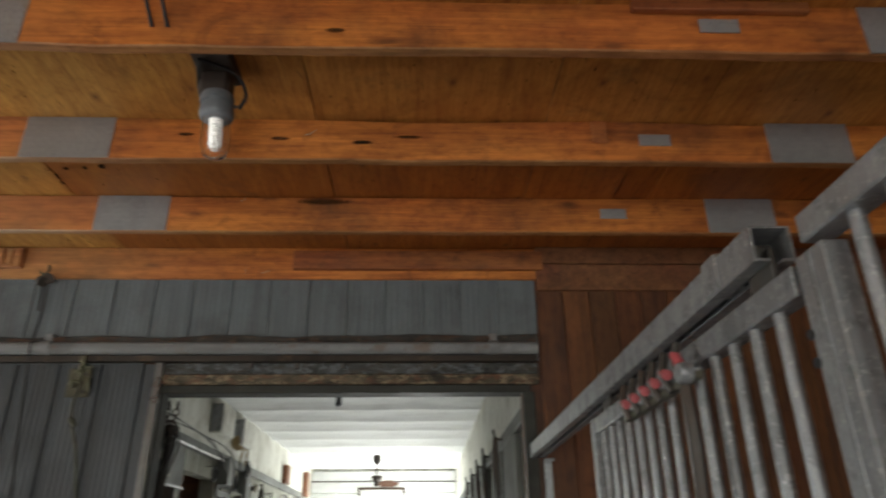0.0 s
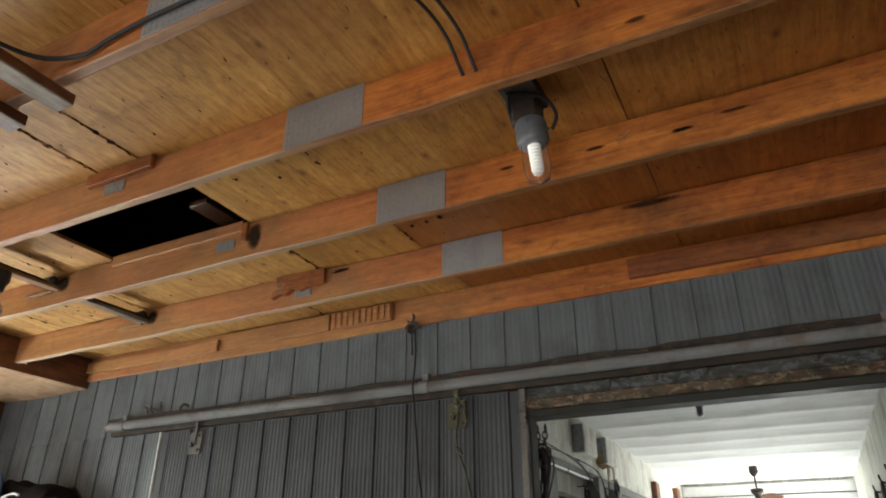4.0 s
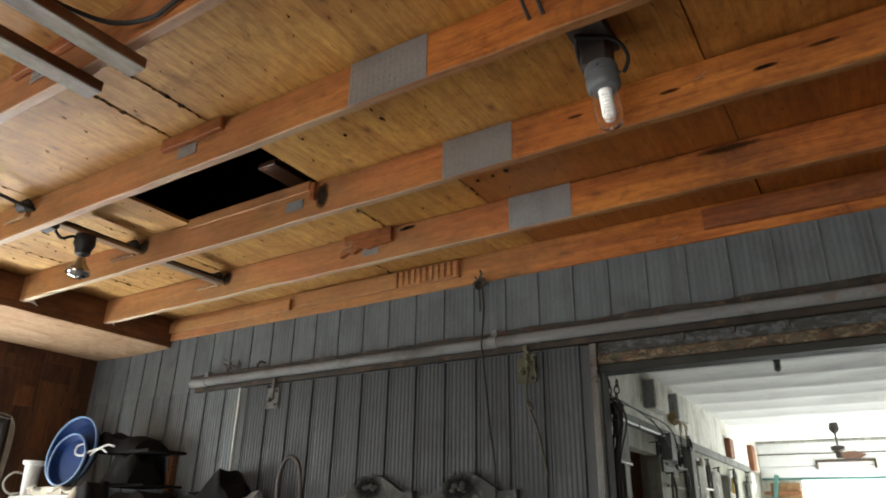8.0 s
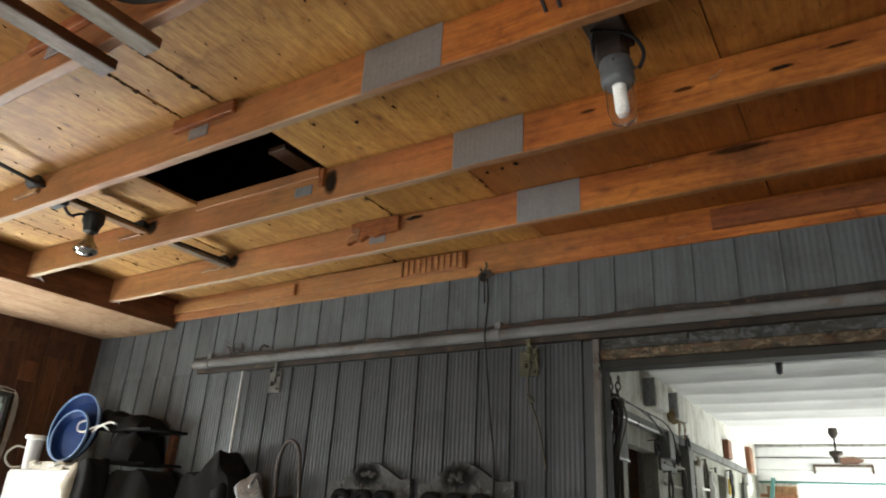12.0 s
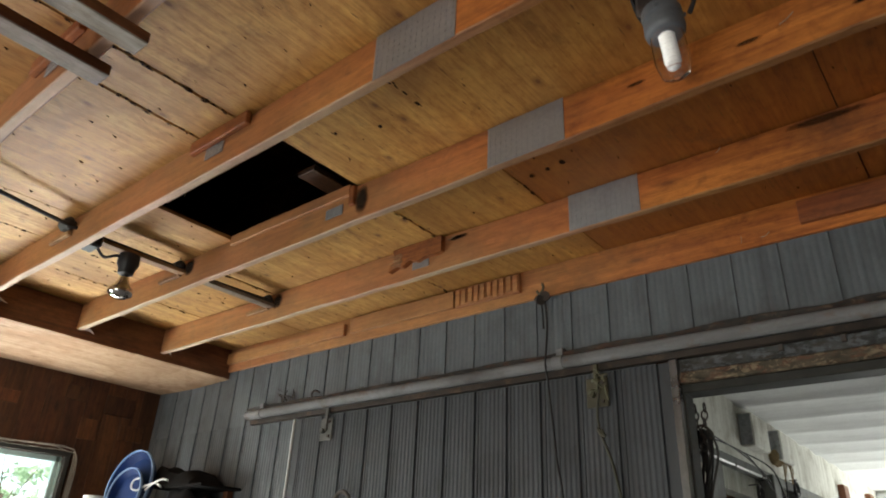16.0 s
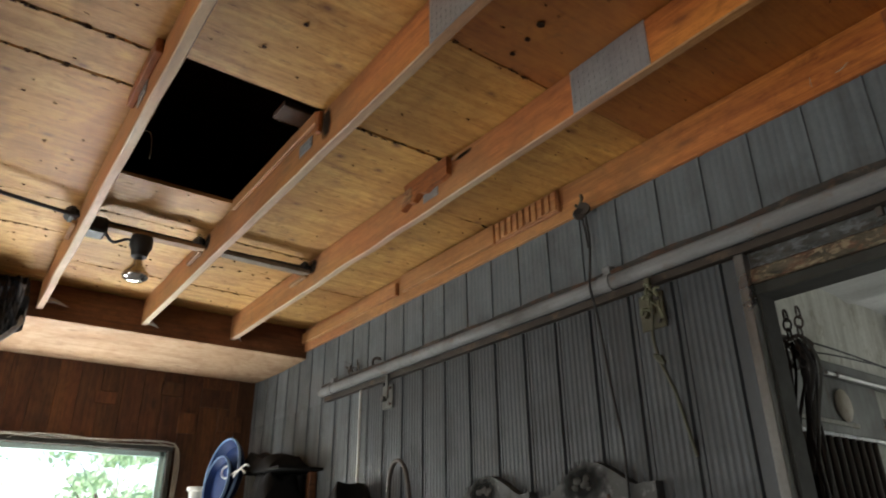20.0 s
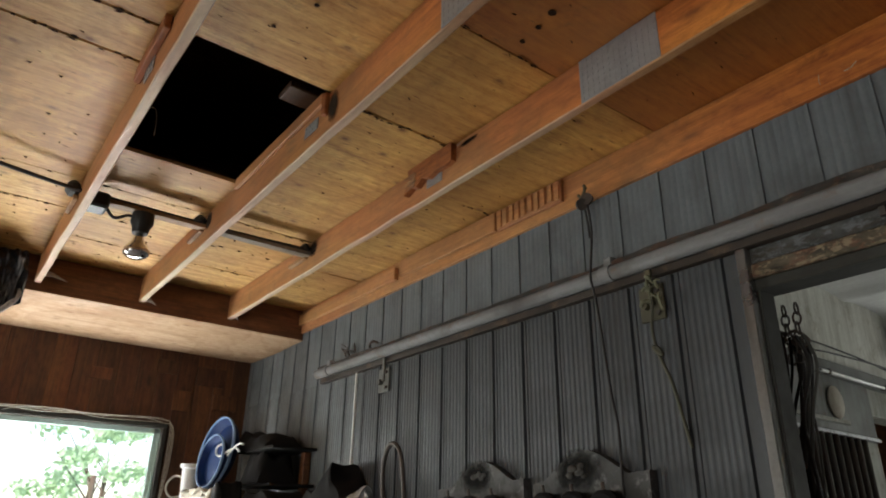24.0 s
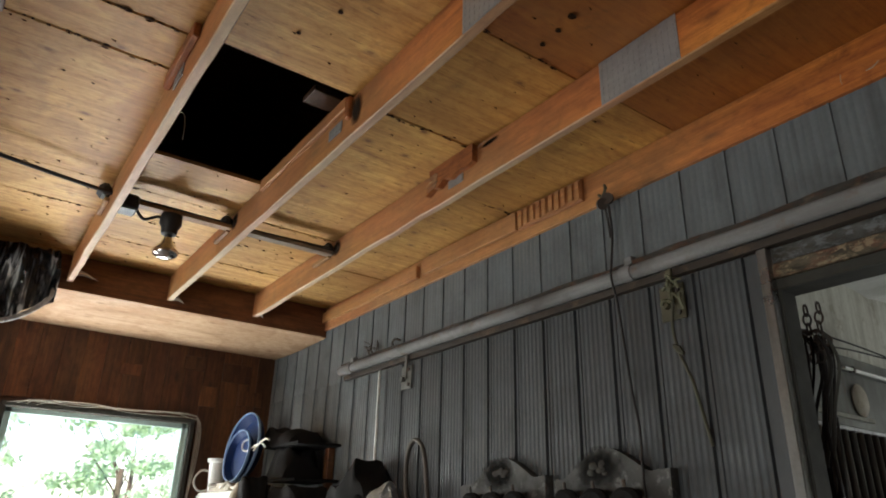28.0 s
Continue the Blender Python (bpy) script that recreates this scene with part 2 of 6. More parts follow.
def painted(name, color, rough=0.5, metal=0.0, dirt=(0.06, 0.05, 0.04), dirty=0.4, streak="z", scale=3.0, spots=0.0, spot_color=(0.12, 0.05, 0.02), bumpy=0.1, spot_scale=11):
    """A coated or bare metal or plastic face with runs of dirt and worn spots."""
    m, n, l, b = base(name, rough, metal)
    s = {"z": (9, 9, 0.8), "x": (0.8, 9, 9), "": (1, 1, 1)}[streak]
    runs = noise_of(n, l, coords(n, l, s), 1.6, 6, 0.65)
    blot = noise_of(n, l, coords(n, l, (1, 1, 1)), scale, 6, 0.65)
    fine = noise_of(n, l, coords(n, l, (1, 1, 1)), 60, 3, 0.6)
    col = mix(n, l, tuple(0.8 * c for c in color), tuple(min(1, 1.15 * c) for c in color), fine)
    col = mix(n, l, col, dirt, ramp(n, l, runs, [(0.42, g1(0)), (0.75, g1(dirty))]))
    col = mix(n, l, col, dirt, ramp(n, l, blot, [(0.5, g1(0)), (0.75, g1(dirty))]))
    if spots:
        sp = noise_of(n, l, coords(n, l, (1, 1, 1)), spot_scale, 4, 0.7)
        col = mix(n, l, col, spot_color, ramp(n, l, sp, [(0.56, g1(0)), (0.66, g1(spots))]))
    l.new(col, b.inputs["Base Color"])
    rr = ramp(n, l, blot, [(0.3, g1(max(0.05, rough - 0.12))), (0.7, g1(min(1, rough + 0.18)))])
    l.new(rr, b.inputs["Roughness"])
    bump(n, l, b, fine, bumpy, 0.002)
    return m


def plain(name, color, rough=0.5, metal=0.0):
    m, n, l, b = base(name, rough, metal)
    f = noise_of(n, l, coords(n, l, (1, 1, 1)), 25, 4)
    l.new(mix(n, l, tuple(0.75 * c for c in color), tuple(min(1, 1.2 * c) for c in color), f), b.inputs["Base Color"])
    return m


def glass(name, tint=(1, 1, 1), rough=0.02):
    m, n, l, b = base(name, rough)
    b.inputs["Base Color"].default_value = (*tint, 1)
    b.inputs["Transmission Weight"].default_value = 1.0
    b.inputs["IOR"].default_value = 1.45
    return m


def plywood_material(name, c0, c1, c2):
    """Rotary-cut veneer: soft broad figure, few knots, orange water marks and some mould."""
    m, n, l, b = base(name, 0.6)
    grain = noise_of(n, l, coords(n, l, (7, 0.8, 7), False), 2.0, 8, 0.62, 1.2)
    fibre = noise_of(n, l, coords(n, l, (70, 2.5, 70), False), 1.5, 4, 0.6, 0.2)
    col = ramp(n, l, grain, [(0.22, c0), (0.5, c1), (0.75, c2)])
    col = mix(n, l, col, ramp(n, l, fibre, [(0.28, (0.70, 0.62, 0.52)), (0.52, (1, 1, 1)), (0.75, (1.08, 1.09, 1.10))]), 0.9, "MULTIPLY")
    speck = noise_of(n, l, coords(n, l, (1.6, 0.8, 1), False), 24, 4, 0.7)
    col = mix(n, l, col, ramp(n, l, speck, [(0.34, (0.80, 0.70, 0.56)), (0.5, (1, 1, 1)), (0.68, (1.08, 1.09, 1.1))]), 0.9, "MULTIPLY")
    geo = n.new("ShaderNodeNewGeometry")
    sheet = ramp(n, l, geo.outputs["Random Per Island"], [(0, (0.84, 0.76, 0.62)), (0.5, (0.95, 0.92, 0.85)), (1, (1, 0.98, 0.95))])
    col = mix(n, l, col, sheet, 1.0, "MULTIPLY")
    vo = cells(n, l, coords(n, l, (5.5, 3.4, 4), False))
    pick = n.new("ShaderNodeSeparateColor")
    l.new(vo.outputs["Color"], pick.inputs[0])
    knot = ramp(n, l, vo.outputs["Distance"], [(0.035, g1(0.85)), (0.05, g1(0.5)), (0.13, g1(0))])
    col = mix(n, l, col, (0.16, 0.06, 0.02), mix(n, l, knot, ramp(n, l, pick.outputs[0], [(0.6, g1(0)), (0.75, g1(1))]), 1.0, "MULTIPLY"))
    big = noise_of(n, l, coords(n, l, (1, 0.55, 1), False), 1.5, 7, 0.66)
    col = mix(n, l, col, (0.34, 0.135, 0.036), ramp(n, l, big, [(0.49, g1(0)), (0.66, g1(0.6))]))
    dark = noise_of(n, l, coords(n, l, (1.5, 0.8, 1), False), 4.6, 7, 0.70, 0.6)
    col = mix(n, l, col, (0.17, 0.065, 0.02), ramp(n, l, dark, [(0.58, g1(0)), (0.70, g1(0.5))]))
    ring = noise_of(n, l, coords(n, l, (1, 1, 1), False), 1.1, 4, 0.5, 0.8)
    col = mix(n, l, col, (0.24, 0.105, 0.032), ramp(n, l, ring, [(0.50, g1(0)), (0.54, g1(0.38)), (0.56, g1(0.22)), (0.66, g1(0.1))]))
    # amber tone, with the dimmer light of the east end painted in
    dim_amber = ramp(n, l, towards(n, l, -2.8, 1.5), [(0, (1, 1, 1)), (0.45, (0.98, 0.88, 0.68)), (0.70, (0.97, 0.82, 0.53)), (0.82, (0.88, 0.66, 0.40)), (1, (0.77, 0.52, 0.29))])
    col = mix(n, l, col, dim_amber, 1.0, "MULTIPLY")
    mould = noise_of(n, l, coords(n, l, (1, 1, 1), False), 3.7, 7, 0.75)
    col = mix(n, l, col, (0.11, 0.055, 0.02), ramp(n, l, mould, [(0.60, g1(0)), (0.74, g1(0.55))]))
    l.new(col, b.inputs["Base Color"])
    bump(n, l, b, mix(n, l, grain, fibre, 0.5), 0.2, 0.003)
    return m


M_joist = wood("joist_timber", (0.34, 0.095, 0.015), (0.66, 0.228, 0.040), "x", stain=(0.075, 0.025, 0.012), stained=0.8, knots=0.8, tone=0.10, hue=(1.0, 0.88, 0.95), lit_tint=(0.50, 0.29, 0.125), lit_share=0.8)
M_joist_old = wood("old_joist_timber", (0.27, 0.082, 0.022), (0.48, 0.17, 0.045), "x", stained=0.75)
M_header = wood("header_timber", (0.145, 0.055, 0.022), (0.27, 0.108, 0.04), "y", stained=0.4)
M_cross = wood("cross_timber", (0.30, 0.16, 0.07), (0.46, 0.28, 0.13), "y", stained=0.4)
M_grey_wood = wood("weathered_grey_timber", (0.25, 0.205, 0.16), (0.44, 0.385, 0.32), "y", stain=(0.09, 0.06, 0.04), stained=0.6)
M_west = wood("reddish_weathered_boards", (0.085, 0.032, 0.012), (0.215, 0.080, 0.024), "z", stain=(0.03, 0.016, 0.011), stained=0.6, tone=0.5, knots=0.7)
M_brown = wood("brown_boards", (0.072, 0.028, 0.010), (0.155, 0.060, 0.020), "z", stained=0.6, tone=0.35)
M_boards = wood("orange_brown_boards", (0.095, 0.033, 0.009), (0.205, 0.076, 0.019), "z", stained=0.5, tone=0.3)
M_stud = wood("stud_timber", (0.20, 0.085, 0.035), (0.34, 0.16, 0.07), "z", stained=0.4)
M_rafter = wood("rafter_timber", (0.16, 0.08, 0.04), (0.26, 0.14, 0.07), "y")
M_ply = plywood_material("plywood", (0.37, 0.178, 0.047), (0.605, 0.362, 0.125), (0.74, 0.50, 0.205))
# darker copy of the plywood: dim eastern light painted in, with amber
M_ply_dim = plywood_material("dim_amber_plywood", (0.26, 0.086, 0.014), (0.44, 0.178, 0.036), (0.55, 0.255, 0.064))
M_soffit = plywood_material("soffit_sheet", (0.42, 0.265, 0.175), (0.55, 0.395, 0.285), (0.64, 0.48, 0.36))
# undersides: light from below is painted in as a paler west tone
M_under = wood("lit_joist_underside", (0.27, 0.105, 0.028), (0.46, 0.22, 0.075), "x", stain=(0.16, 0.06, 0.02), stained=0.4, mottle=0.5, lit_tint=(0.84, 0.67, 0.46))
M_steel = painted("grey_steel_siding", (0.145, 0.162, 0.174), 0.45, 0.1, (0.058, 0.059, 0.061), 0.65)
M_steel_door = painted("grey_steel_door_skin", (0.056, 0.062, 0.070), 0.55, 0.1, (0.036, 0.036, 0.037), 0.65)

M_galv = painted("galvanised_steel", (0.31, 0.32, 0.335), 0.42, 0.5, (0.07, 0.07, 0.07), 0.7, scale=30, spots=0.75, spot_color=(0.46, 0.46, 0.46), spot_scale=95, bumpy=0.3)
M_plate = painted("zinc_plate", (0.40, 0.40, 0.41), 0.45, 0.6, (0.2, 0.19, 0.18), 0.4, streak="")
M_edge = painted("bright_worn_channel", (0.30, 0.30, 0.30), 0.28, 0.75, (0.10, 0.095, 0.09), 0.7)
M_track = painted("worn_white_track", (0.235, 0.235, 0.24), 0.85, 0.0, (0.07, 0.062, 0.055), 0.75, streak="x", spots=0.6, spot_color=(0.16, 0.10, 0.065), spot_scale=7)
def flaking_paint(name, ground, paint, bare, patchy=0.52):
    """Old paint lifting off a board: grime, paint left in ragged islands, bare patches."""
    m, n, l, b = base(name, 0.85)
    v = coords(n, l, (3.2, 9, 9), False)
    col = ramp(n, l, noise_of(n, l, v, 2.6, 7, 0.7), [(0.34, tuple(0.3 * c for c in ground)), (0.52, ground), (0.68, tuple(1.6 * c for c in ground))])
    v2 = coords(n, l, (3.0, 7, 7), False)
    col = mix(n, l, col, bare, ramp(n, l, noise_of(n, l, v2, 4.3, 6, 0.7, 0.3), [(0.50, g1(0)), (0.60, g1(0.75))]))
    v3 = coords(n, l, (5.0, 9, 9), False)
    col = mix(n, l, col, paint, ramp(n, l, noise_of(n, l, v3, 3.4, 7, 0.75, 0.3), [(patchy, g1(0)), (patchy + 0.06, g1(0.85))]))
    v4 = coords(n, l, (0.9, 1, 1), False)
    col = mix(n, l, col, (0.016, 0.013, 0.011), ramp(n, l, noise_of(n, l, v4, 3.2, 5, 0.6, 0.4), [(0.55, g1(0)), (0.68, g1(0.9))]))
    l.new(col, b.inputs["Base Color"])
    bump(n, l, b, noise_of(n, l, v3, 6, 6, 0.7), 0.6, 0.006)
    return m


M_lintel = flaking_paint("tan_red_flaking_lintel", (0.085, 0.068, 0.045), (0.26, 0.20, 0.125), (0.15, 0.062, 0.036), 0.52)
M_lintel_blue = flaking_paint("blue_grey_flaking_board", (0.058, 0.058, 0.056), (0.125, 0.135, 0.145), (0.05, 0.038, 0.028), 0.50)
M_flashing = flaking_paint("rusty_dirty_flashing", (0.036, 0.031, 0.027), (0.13, 0.09, 0.062), (0.075, 0.032, 0.016), 0.57)
M_under_rail = painted("tarred_brown_timber", (0.045, 0.031, 0.022), 0.8, 0.0, (0.012, 0.01, 0.009), 0.8, streak="x", spots=0.6, spot_color=(0.12, 0.075, 0.045), spot_scale=9)
M_lip = painted("dark_wet_timber", (0.032, 0.032, 0.027), 0.7, 0.0, (0.015, 0.013, 0.01), 0.7, streak="x")
M_rust = painted("rusty_strip", (0.075, 0.048, 0.032), 0.8, 0.0, (0.03, 0.028, 0.022), 0.9, streak="x", spots=0.6, spot_color=(0.20, 0.16, 0.12), bumpy=0.4)
M_rust_pale = painted("pale_rust", (0.13, 0.075, 0.05), 0.85, 0.0, (0.14, 0.05, 0.03), 0.7, streak="", scale=12)
M_nest = painted("dry_mud_and_straw", (0.30, 0.22, 0.11), 0.95, 0.0, (0.12, 0.08, 0.05), 0.6, streak="", scale=22, bumpy=0.6)
M_black = plain("black_plastic", (0.018, 0.018, 0.019), 0.5)
M_cable = plain("black_cable", (0.022, 0.02, 0.02), 0.75)
M_cord = plain("grey_cord", (0.06, 0.058, 0.052), 0.9)
M_dark = plain("dark_cloth", (0.012, 0.011, 0.011), 0.95)
M_dark.node_tree.nodes["Principled BSDF"].inputs["Specular IOR Level"].default_value = 0.15
M_rag = painted("pale_soiled_cloth", (0.42, 0.38, 0.31), 0.9, 0.0, (0.12, 0.08, 0.05), 0.6, streak="", scale=9)
M_iron = painted("dark_iron", (0.07, 0.065, 0.06), 0.6, 0.4, (0.10, 0.05, 0.03), 0.6, streak="")
M_conduit = painted("dark_grey_conduit", (0.20, 0.205, 0.21), 0.4, 0.1, (0.05, 0.047, 0.045), 0.7)
M_white = painted("white_enamel", (0.78, 0.78, 0.76), 0.35, 0.0, (0.35, 0.32, 0.28), 0.3)
M_white_trim = painted("white_trim", (0.70, 0.70, 0.68), 0.4, 0.0, (0.3, 0.28, 0.25), 0.3)
M_headboard = painted("worn_white_paint", (0.072, 0.072, 0.071), 0.7, 0.0, (0.022, 0.021, 0.02), 0.95, streak="", scale=11, spots=0.8, spot_color=(0.15, 0.15, 0.148), spot_scale=23)
M_headboard_dark = painted("dark_worn_relief", (0.04, 0.037, 0.033), 0.85, 0.0, (0.02, 0.018, 0.016), 0.7, streak="", scale=25, bumpy=0.6)
M_blue = plain("blue_plastic", (0.002, 0.017, 0.085), 0.5)
M_blue.node_tree.nodes["Principled BSDF"].inputs["Specular IOR Level"].default_value = 0.12
M_blue_rim = plain("pale_blue_rim", (0.20, 0.31, 0.52), 0.5)
M_grey_metal = painted("grey_cast_metal", (0.165, 0.175, 0.19), 0.45, 0.3, (0.08, 0.08, 0.08), 0.4, streak="")
M_neck = painted("brown_grey_neck", (0.075, 0.055, 0.045), 0.75, 0.1, (0.03, 0.025, 0.02), 0.7, streak="", scale=14)
M_tube_white = plain("white_lamp_tube", (0.82, 0.81, 0.78), 0.35)
M_red = plain("red_plastic", (0.42, 0.085, 0.095), 0.5)
M_brass = painted("old_brass", (0.10, 0.09, 0.055), 0.6, 0.3, (0.05, 0.045, 0.03), 0.7, streak="")
M_rope = painted("dirty_rope", (0.075, 0.068, 0.05), 0.9, 0.0, (0.06, 0.08, 0.05), 0.5)
M_rope_light = painted("pale_green_rope", (0.16, 0.16, 0.10), 0.9, 0.0, (0.06, 0.06, 0.04), 0.6, streak="", scale=40)
M_hanger = painted("dull_grey_iron", (0.13, 0.13, 0.12), 0.6, 0.2, (0.05, 0.045, 0.04), 0.6, streak="", scale=14)
M_glass = glass("clear_glass")
M_foil = painted("crinkled_plastic_film", (0.52, 0.52, 0.53), 0.25, 0.3, (0.08, 0.08, 0.08), 0.6, streak="", scale=12, bumpy=0.5)
m_, n_, l_, b_ = base("black_film", 0.2)
# whitish sheen painted into the base colour as pale streaks, with some dust
_sheen_dust = noise_of(n_, l_, coords(n_, l_, (5, 34, 3.5)), 1.0, 3, 0.5, 0.5)
l_.new(ramp(n_, l_, _sheen_dust, [(0.46, (0.022, 0.022, 0.025)), (0.58, (0.12, 0.12, 0.125)), (0.68, (0.6, 0.6, 0.6))]), b_.inputs["Base Color"])
b_.inputs["Coat Weight"].default_value = 1.0
b_.inputs["Coat Roughness"].default_value = 0.1
bump(n_, l_, b_, _sheen_dust, 1.0, 0.04)
M_film = m_
M_film_pale = plain("pale_torn_film", (0.5, 0.47, 0.43), 0.35)
def soft_patch(name, color, strength=0.9, scale=14):
    """A patch that thins out to its ragged edge: clear where it ends."""
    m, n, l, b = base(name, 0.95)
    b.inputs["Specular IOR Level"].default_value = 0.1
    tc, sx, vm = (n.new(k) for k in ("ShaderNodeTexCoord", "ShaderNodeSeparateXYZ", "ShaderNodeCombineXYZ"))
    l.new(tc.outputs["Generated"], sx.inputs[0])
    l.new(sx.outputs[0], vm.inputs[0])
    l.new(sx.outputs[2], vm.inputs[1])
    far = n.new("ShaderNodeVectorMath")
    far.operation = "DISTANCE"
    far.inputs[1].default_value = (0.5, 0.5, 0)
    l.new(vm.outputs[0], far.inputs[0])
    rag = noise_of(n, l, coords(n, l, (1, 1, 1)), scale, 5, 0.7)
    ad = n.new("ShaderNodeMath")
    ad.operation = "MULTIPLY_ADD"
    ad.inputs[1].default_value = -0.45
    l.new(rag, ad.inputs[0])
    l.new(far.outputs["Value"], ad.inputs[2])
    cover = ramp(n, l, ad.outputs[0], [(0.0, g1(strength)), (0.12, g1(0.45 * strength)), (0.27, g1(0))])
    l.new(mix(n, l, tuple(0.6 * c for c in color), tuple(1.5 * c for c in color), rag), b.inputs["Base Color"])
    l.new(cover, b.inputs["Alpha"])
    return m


M_dark_smudge = soft_patch("dark_smudge", (0.10, 0.038, 0.014), 0.65)
M_nail = plain("rusted_nail", (0.03, 0.014, 0.007), 0.95)
M_nail.node_tree.nodes["Principled BSDF"].inputs["Specular IOR Level"].default_value = 0.1
M_emblem = soft_patch("dark_worn_emblem", (0.02, 0.019, 0.018), 0.7, 30)
M_streak = plain("rust_brown_sliver", (0.24, 0.105, 0.035), 0.9)
M_black_smudge = soft_patch("black_smudge", (0.03, 0.019, 0.012), 0.8)
M_floor = painted("concrete", (0.30, 0.29, 0.27), 0.85, 0.0, (0.10, 0.085, 0.07), 0.6, streak="")
M_white_wall = painted("whitewashed_block", (0.66, 0.66, 0.60), 0.8, 0.0, (0.22, 0.20, 0.15), 0.7, streak="z", spots=0.4, spot_color=(0.26, 0.22, 0.14), bumpy=0.4)
M_white_ceiling = painted("white_film_ceiling", (0.70, 0.71, 0.70), 0.8, 0.0, (0.4, 0.4, 0.38), 0.35, streak="x", bumpy=0.3)
M_stall_wall = painted("grimy_whitewash", (0.34, 0.34, 0.29), 0.85, 0.0, (0.09, 0.085, 0.06), 0.75, streak="z", spots=0.4, spot_color=(0.10, 0.08, 0.05), bumpy=0.5)
M_grime = painted("grimy_grey_timber", (0.14, 0.145, 0.135), 0.7, 0.0, (0.06, 0.055, 0.045), 0.7, spots=0.3)
M_grass = painted("grass", (0.09, 0.16, 0.04), 0.9, 0.0, (0.05, 0.07, 0.02), 0.5, streak="")
M_leaf = painted("leaf_green", (0.36, 0.47, 0.34), 0.5, 0.0, (0.26, 0.37, 0.24), 0.5, streak="", scale=2)
_n, _l = M_leaf.node_tree.nodes, M_leaf.node_tree.links
_tr, _mx = _n.new("ShaderNodeBsdfTranslucent"), _n.new("ShaderNodeMixShader")
_tr.inputs["Color"].default_value = (0.55, 0.70, 0.42, 1)
_mx.inputs[0].default_value = 0.5
_l.new(_n["Principled BSDF"].outputs[0], _mx.inputs[1])
_l.new(_tr.outputs[0], _mx.inputs[2])
_l.new(_mx.outputs[0], _n["Material Output"].inputs["Surface"])
M_bark = wood("bark", (0.07, 0.05, 0.035), (0.15, 0.11, 0.08), "z")
M_yellow = plain("yellow_plastic", (0.6, 0.42, 0.06), 0.5)
M_teal = plain("teal_paint", (0.07, 0.19, 0.17), 0.5)

# ---- plan, in metres ----
XW, XE, YS = -4.70, 5.0, -8.0          # west wall, east wall, south wall
ZJ, ZP = 2.90, 3.08                    # underside of the joists, underside of the loft floor
XH = -3.68                             # header
OX0, OX1, OZ = -0.13, 1.66, 2.30       # opening into the aisle
CX0, CX1, CZ, CY = -0.72, 1.75, 2.87, 8.8   # aisle beyond the wall

# ---- ground and floor ----
def ground():
    bm = B()
    box(bm, -400, 400, -400, 400, -0.4, -0.06)
    solid("ground", bm, M_grass, "green grass outside the barn", "ground", kind="structure")
    bm = B()
    box(bm, XW - 0.1, XE + 0.1, YS - 4.0, CY + 0.3, -0.06, 0.0)
    solid("floor", bm, M_floor, "dusty grey concrete floor", "floor", kind="structure")


ground()


# ---- steel-clad wall with the opening ----
def siding_mesh(name, h, material, w=0.2045, gap=0.007, rib=0.0032, groove=0.001):
    """One ribbed steel strip, its foot at the origin, its face towards -y; the laps are narrow grooves."""
    prof = [(0.0003, 0.003), (0.0003, -groove), (gap, -groove - 0.002), (gap + 0.0025, -0.0185), (0.020, -0.0185), (0.023, -0.0145)]
    x = 0.026
    for _ in range(6):
        prof += [(x, -0.0145), (x + 0.0045, -0.0145 - 0.75 * rib), (x + 0.009, -0.0145 - rib), (x + 0.0135, -0.0145 - 0.75 * rib), (x + 0.018, -0.0145)]
        x += 0.0268
    prof += [(w - 0.018, -0.0145), (w - 0.015, -0.0185), (w - gap - 0.0025, -0.0185), (w - gap, -groove - 0.002), (w - 0.0003, -groove), (w - 0.0003, 0.003)]
    bm = B()
    low = [bm.verts.new((px, py, 0)) for px, py in prof]
    top = [bm.verts.new((px, py, h)) for px, py in prof]
    for i in range(len(prof) - 1):
        bm.faces.new((low[i], low[i + 1], top[i + 1], top[i]))
    back = [bm.verts.new((px, 0.0035, z)) for px in (0.0003, w - 0.0003) for z in (0, h)]
    bm.faces.new((back[0], back[1], back[3], back[2]))
    return mesh_of(name, bm, material)


def lapped_mesh(name, h, material, w=0.2045, rib=0.0013):
    """One sheet of the upper band: shallow ribs, its east edge lapping proud over the next."""
    prof = [(0.0003, 0.003), (0.0003, -0.0125), (0.012, -0.0135)]
    x = 0.020
    for _ in range(6):
        prof += [(x, -0.0138), (x + 0.006, -0.0138 - 0.8 * rib), (x + 0.012, -0.0138 - rib), (x + 0.018, -0.0138 - 0.8 * rib), (x + 0.024, -0.0138)]
        x += 0.0285
    prof += [(w - 0.008, -0.0140), (w - 0.006, -0.0190), (w - 0.0015, -0.0195), (w - 0.0003, -0.0185), (w - 0.0003, 0.003)]
    bm = B()
    low = [bm.verts.new((px, py, 0)) for px, py in prof]
    top = [bm.verts.new((px, py, h)) for px, py in prof]
    for i in range(len(prof) - 1):
        bm.faces.new((low[i], low[i + 1], top[i + 1], top[i]))
    back = [bm.verts.new((px, 0.0035, z)) for px in (0.0003, w - 0.0003) for z in (0, h)]
    bm.faces.new((back[0], back[1], back[3], back[2]))
    return mesh_of(name, bm, material)


def north_wall():
    bm = B()
    box(bm, XW - 0.15, OX0, 0.004, 0.07, 0, 3.3)
    box(bm, OX0, OX1, 0.004, 0.07, 2.44, 3.3)
    box(bm, OX1, XE + 0.15, 0.004, 0.07, 0, 3.3)
    wall = solid("wall_north", bm, M_brown, "timber wall clad in grey ribbed steel with a wide opening", "wall", kind="structure")
    return wall


wall_n = north_wall()


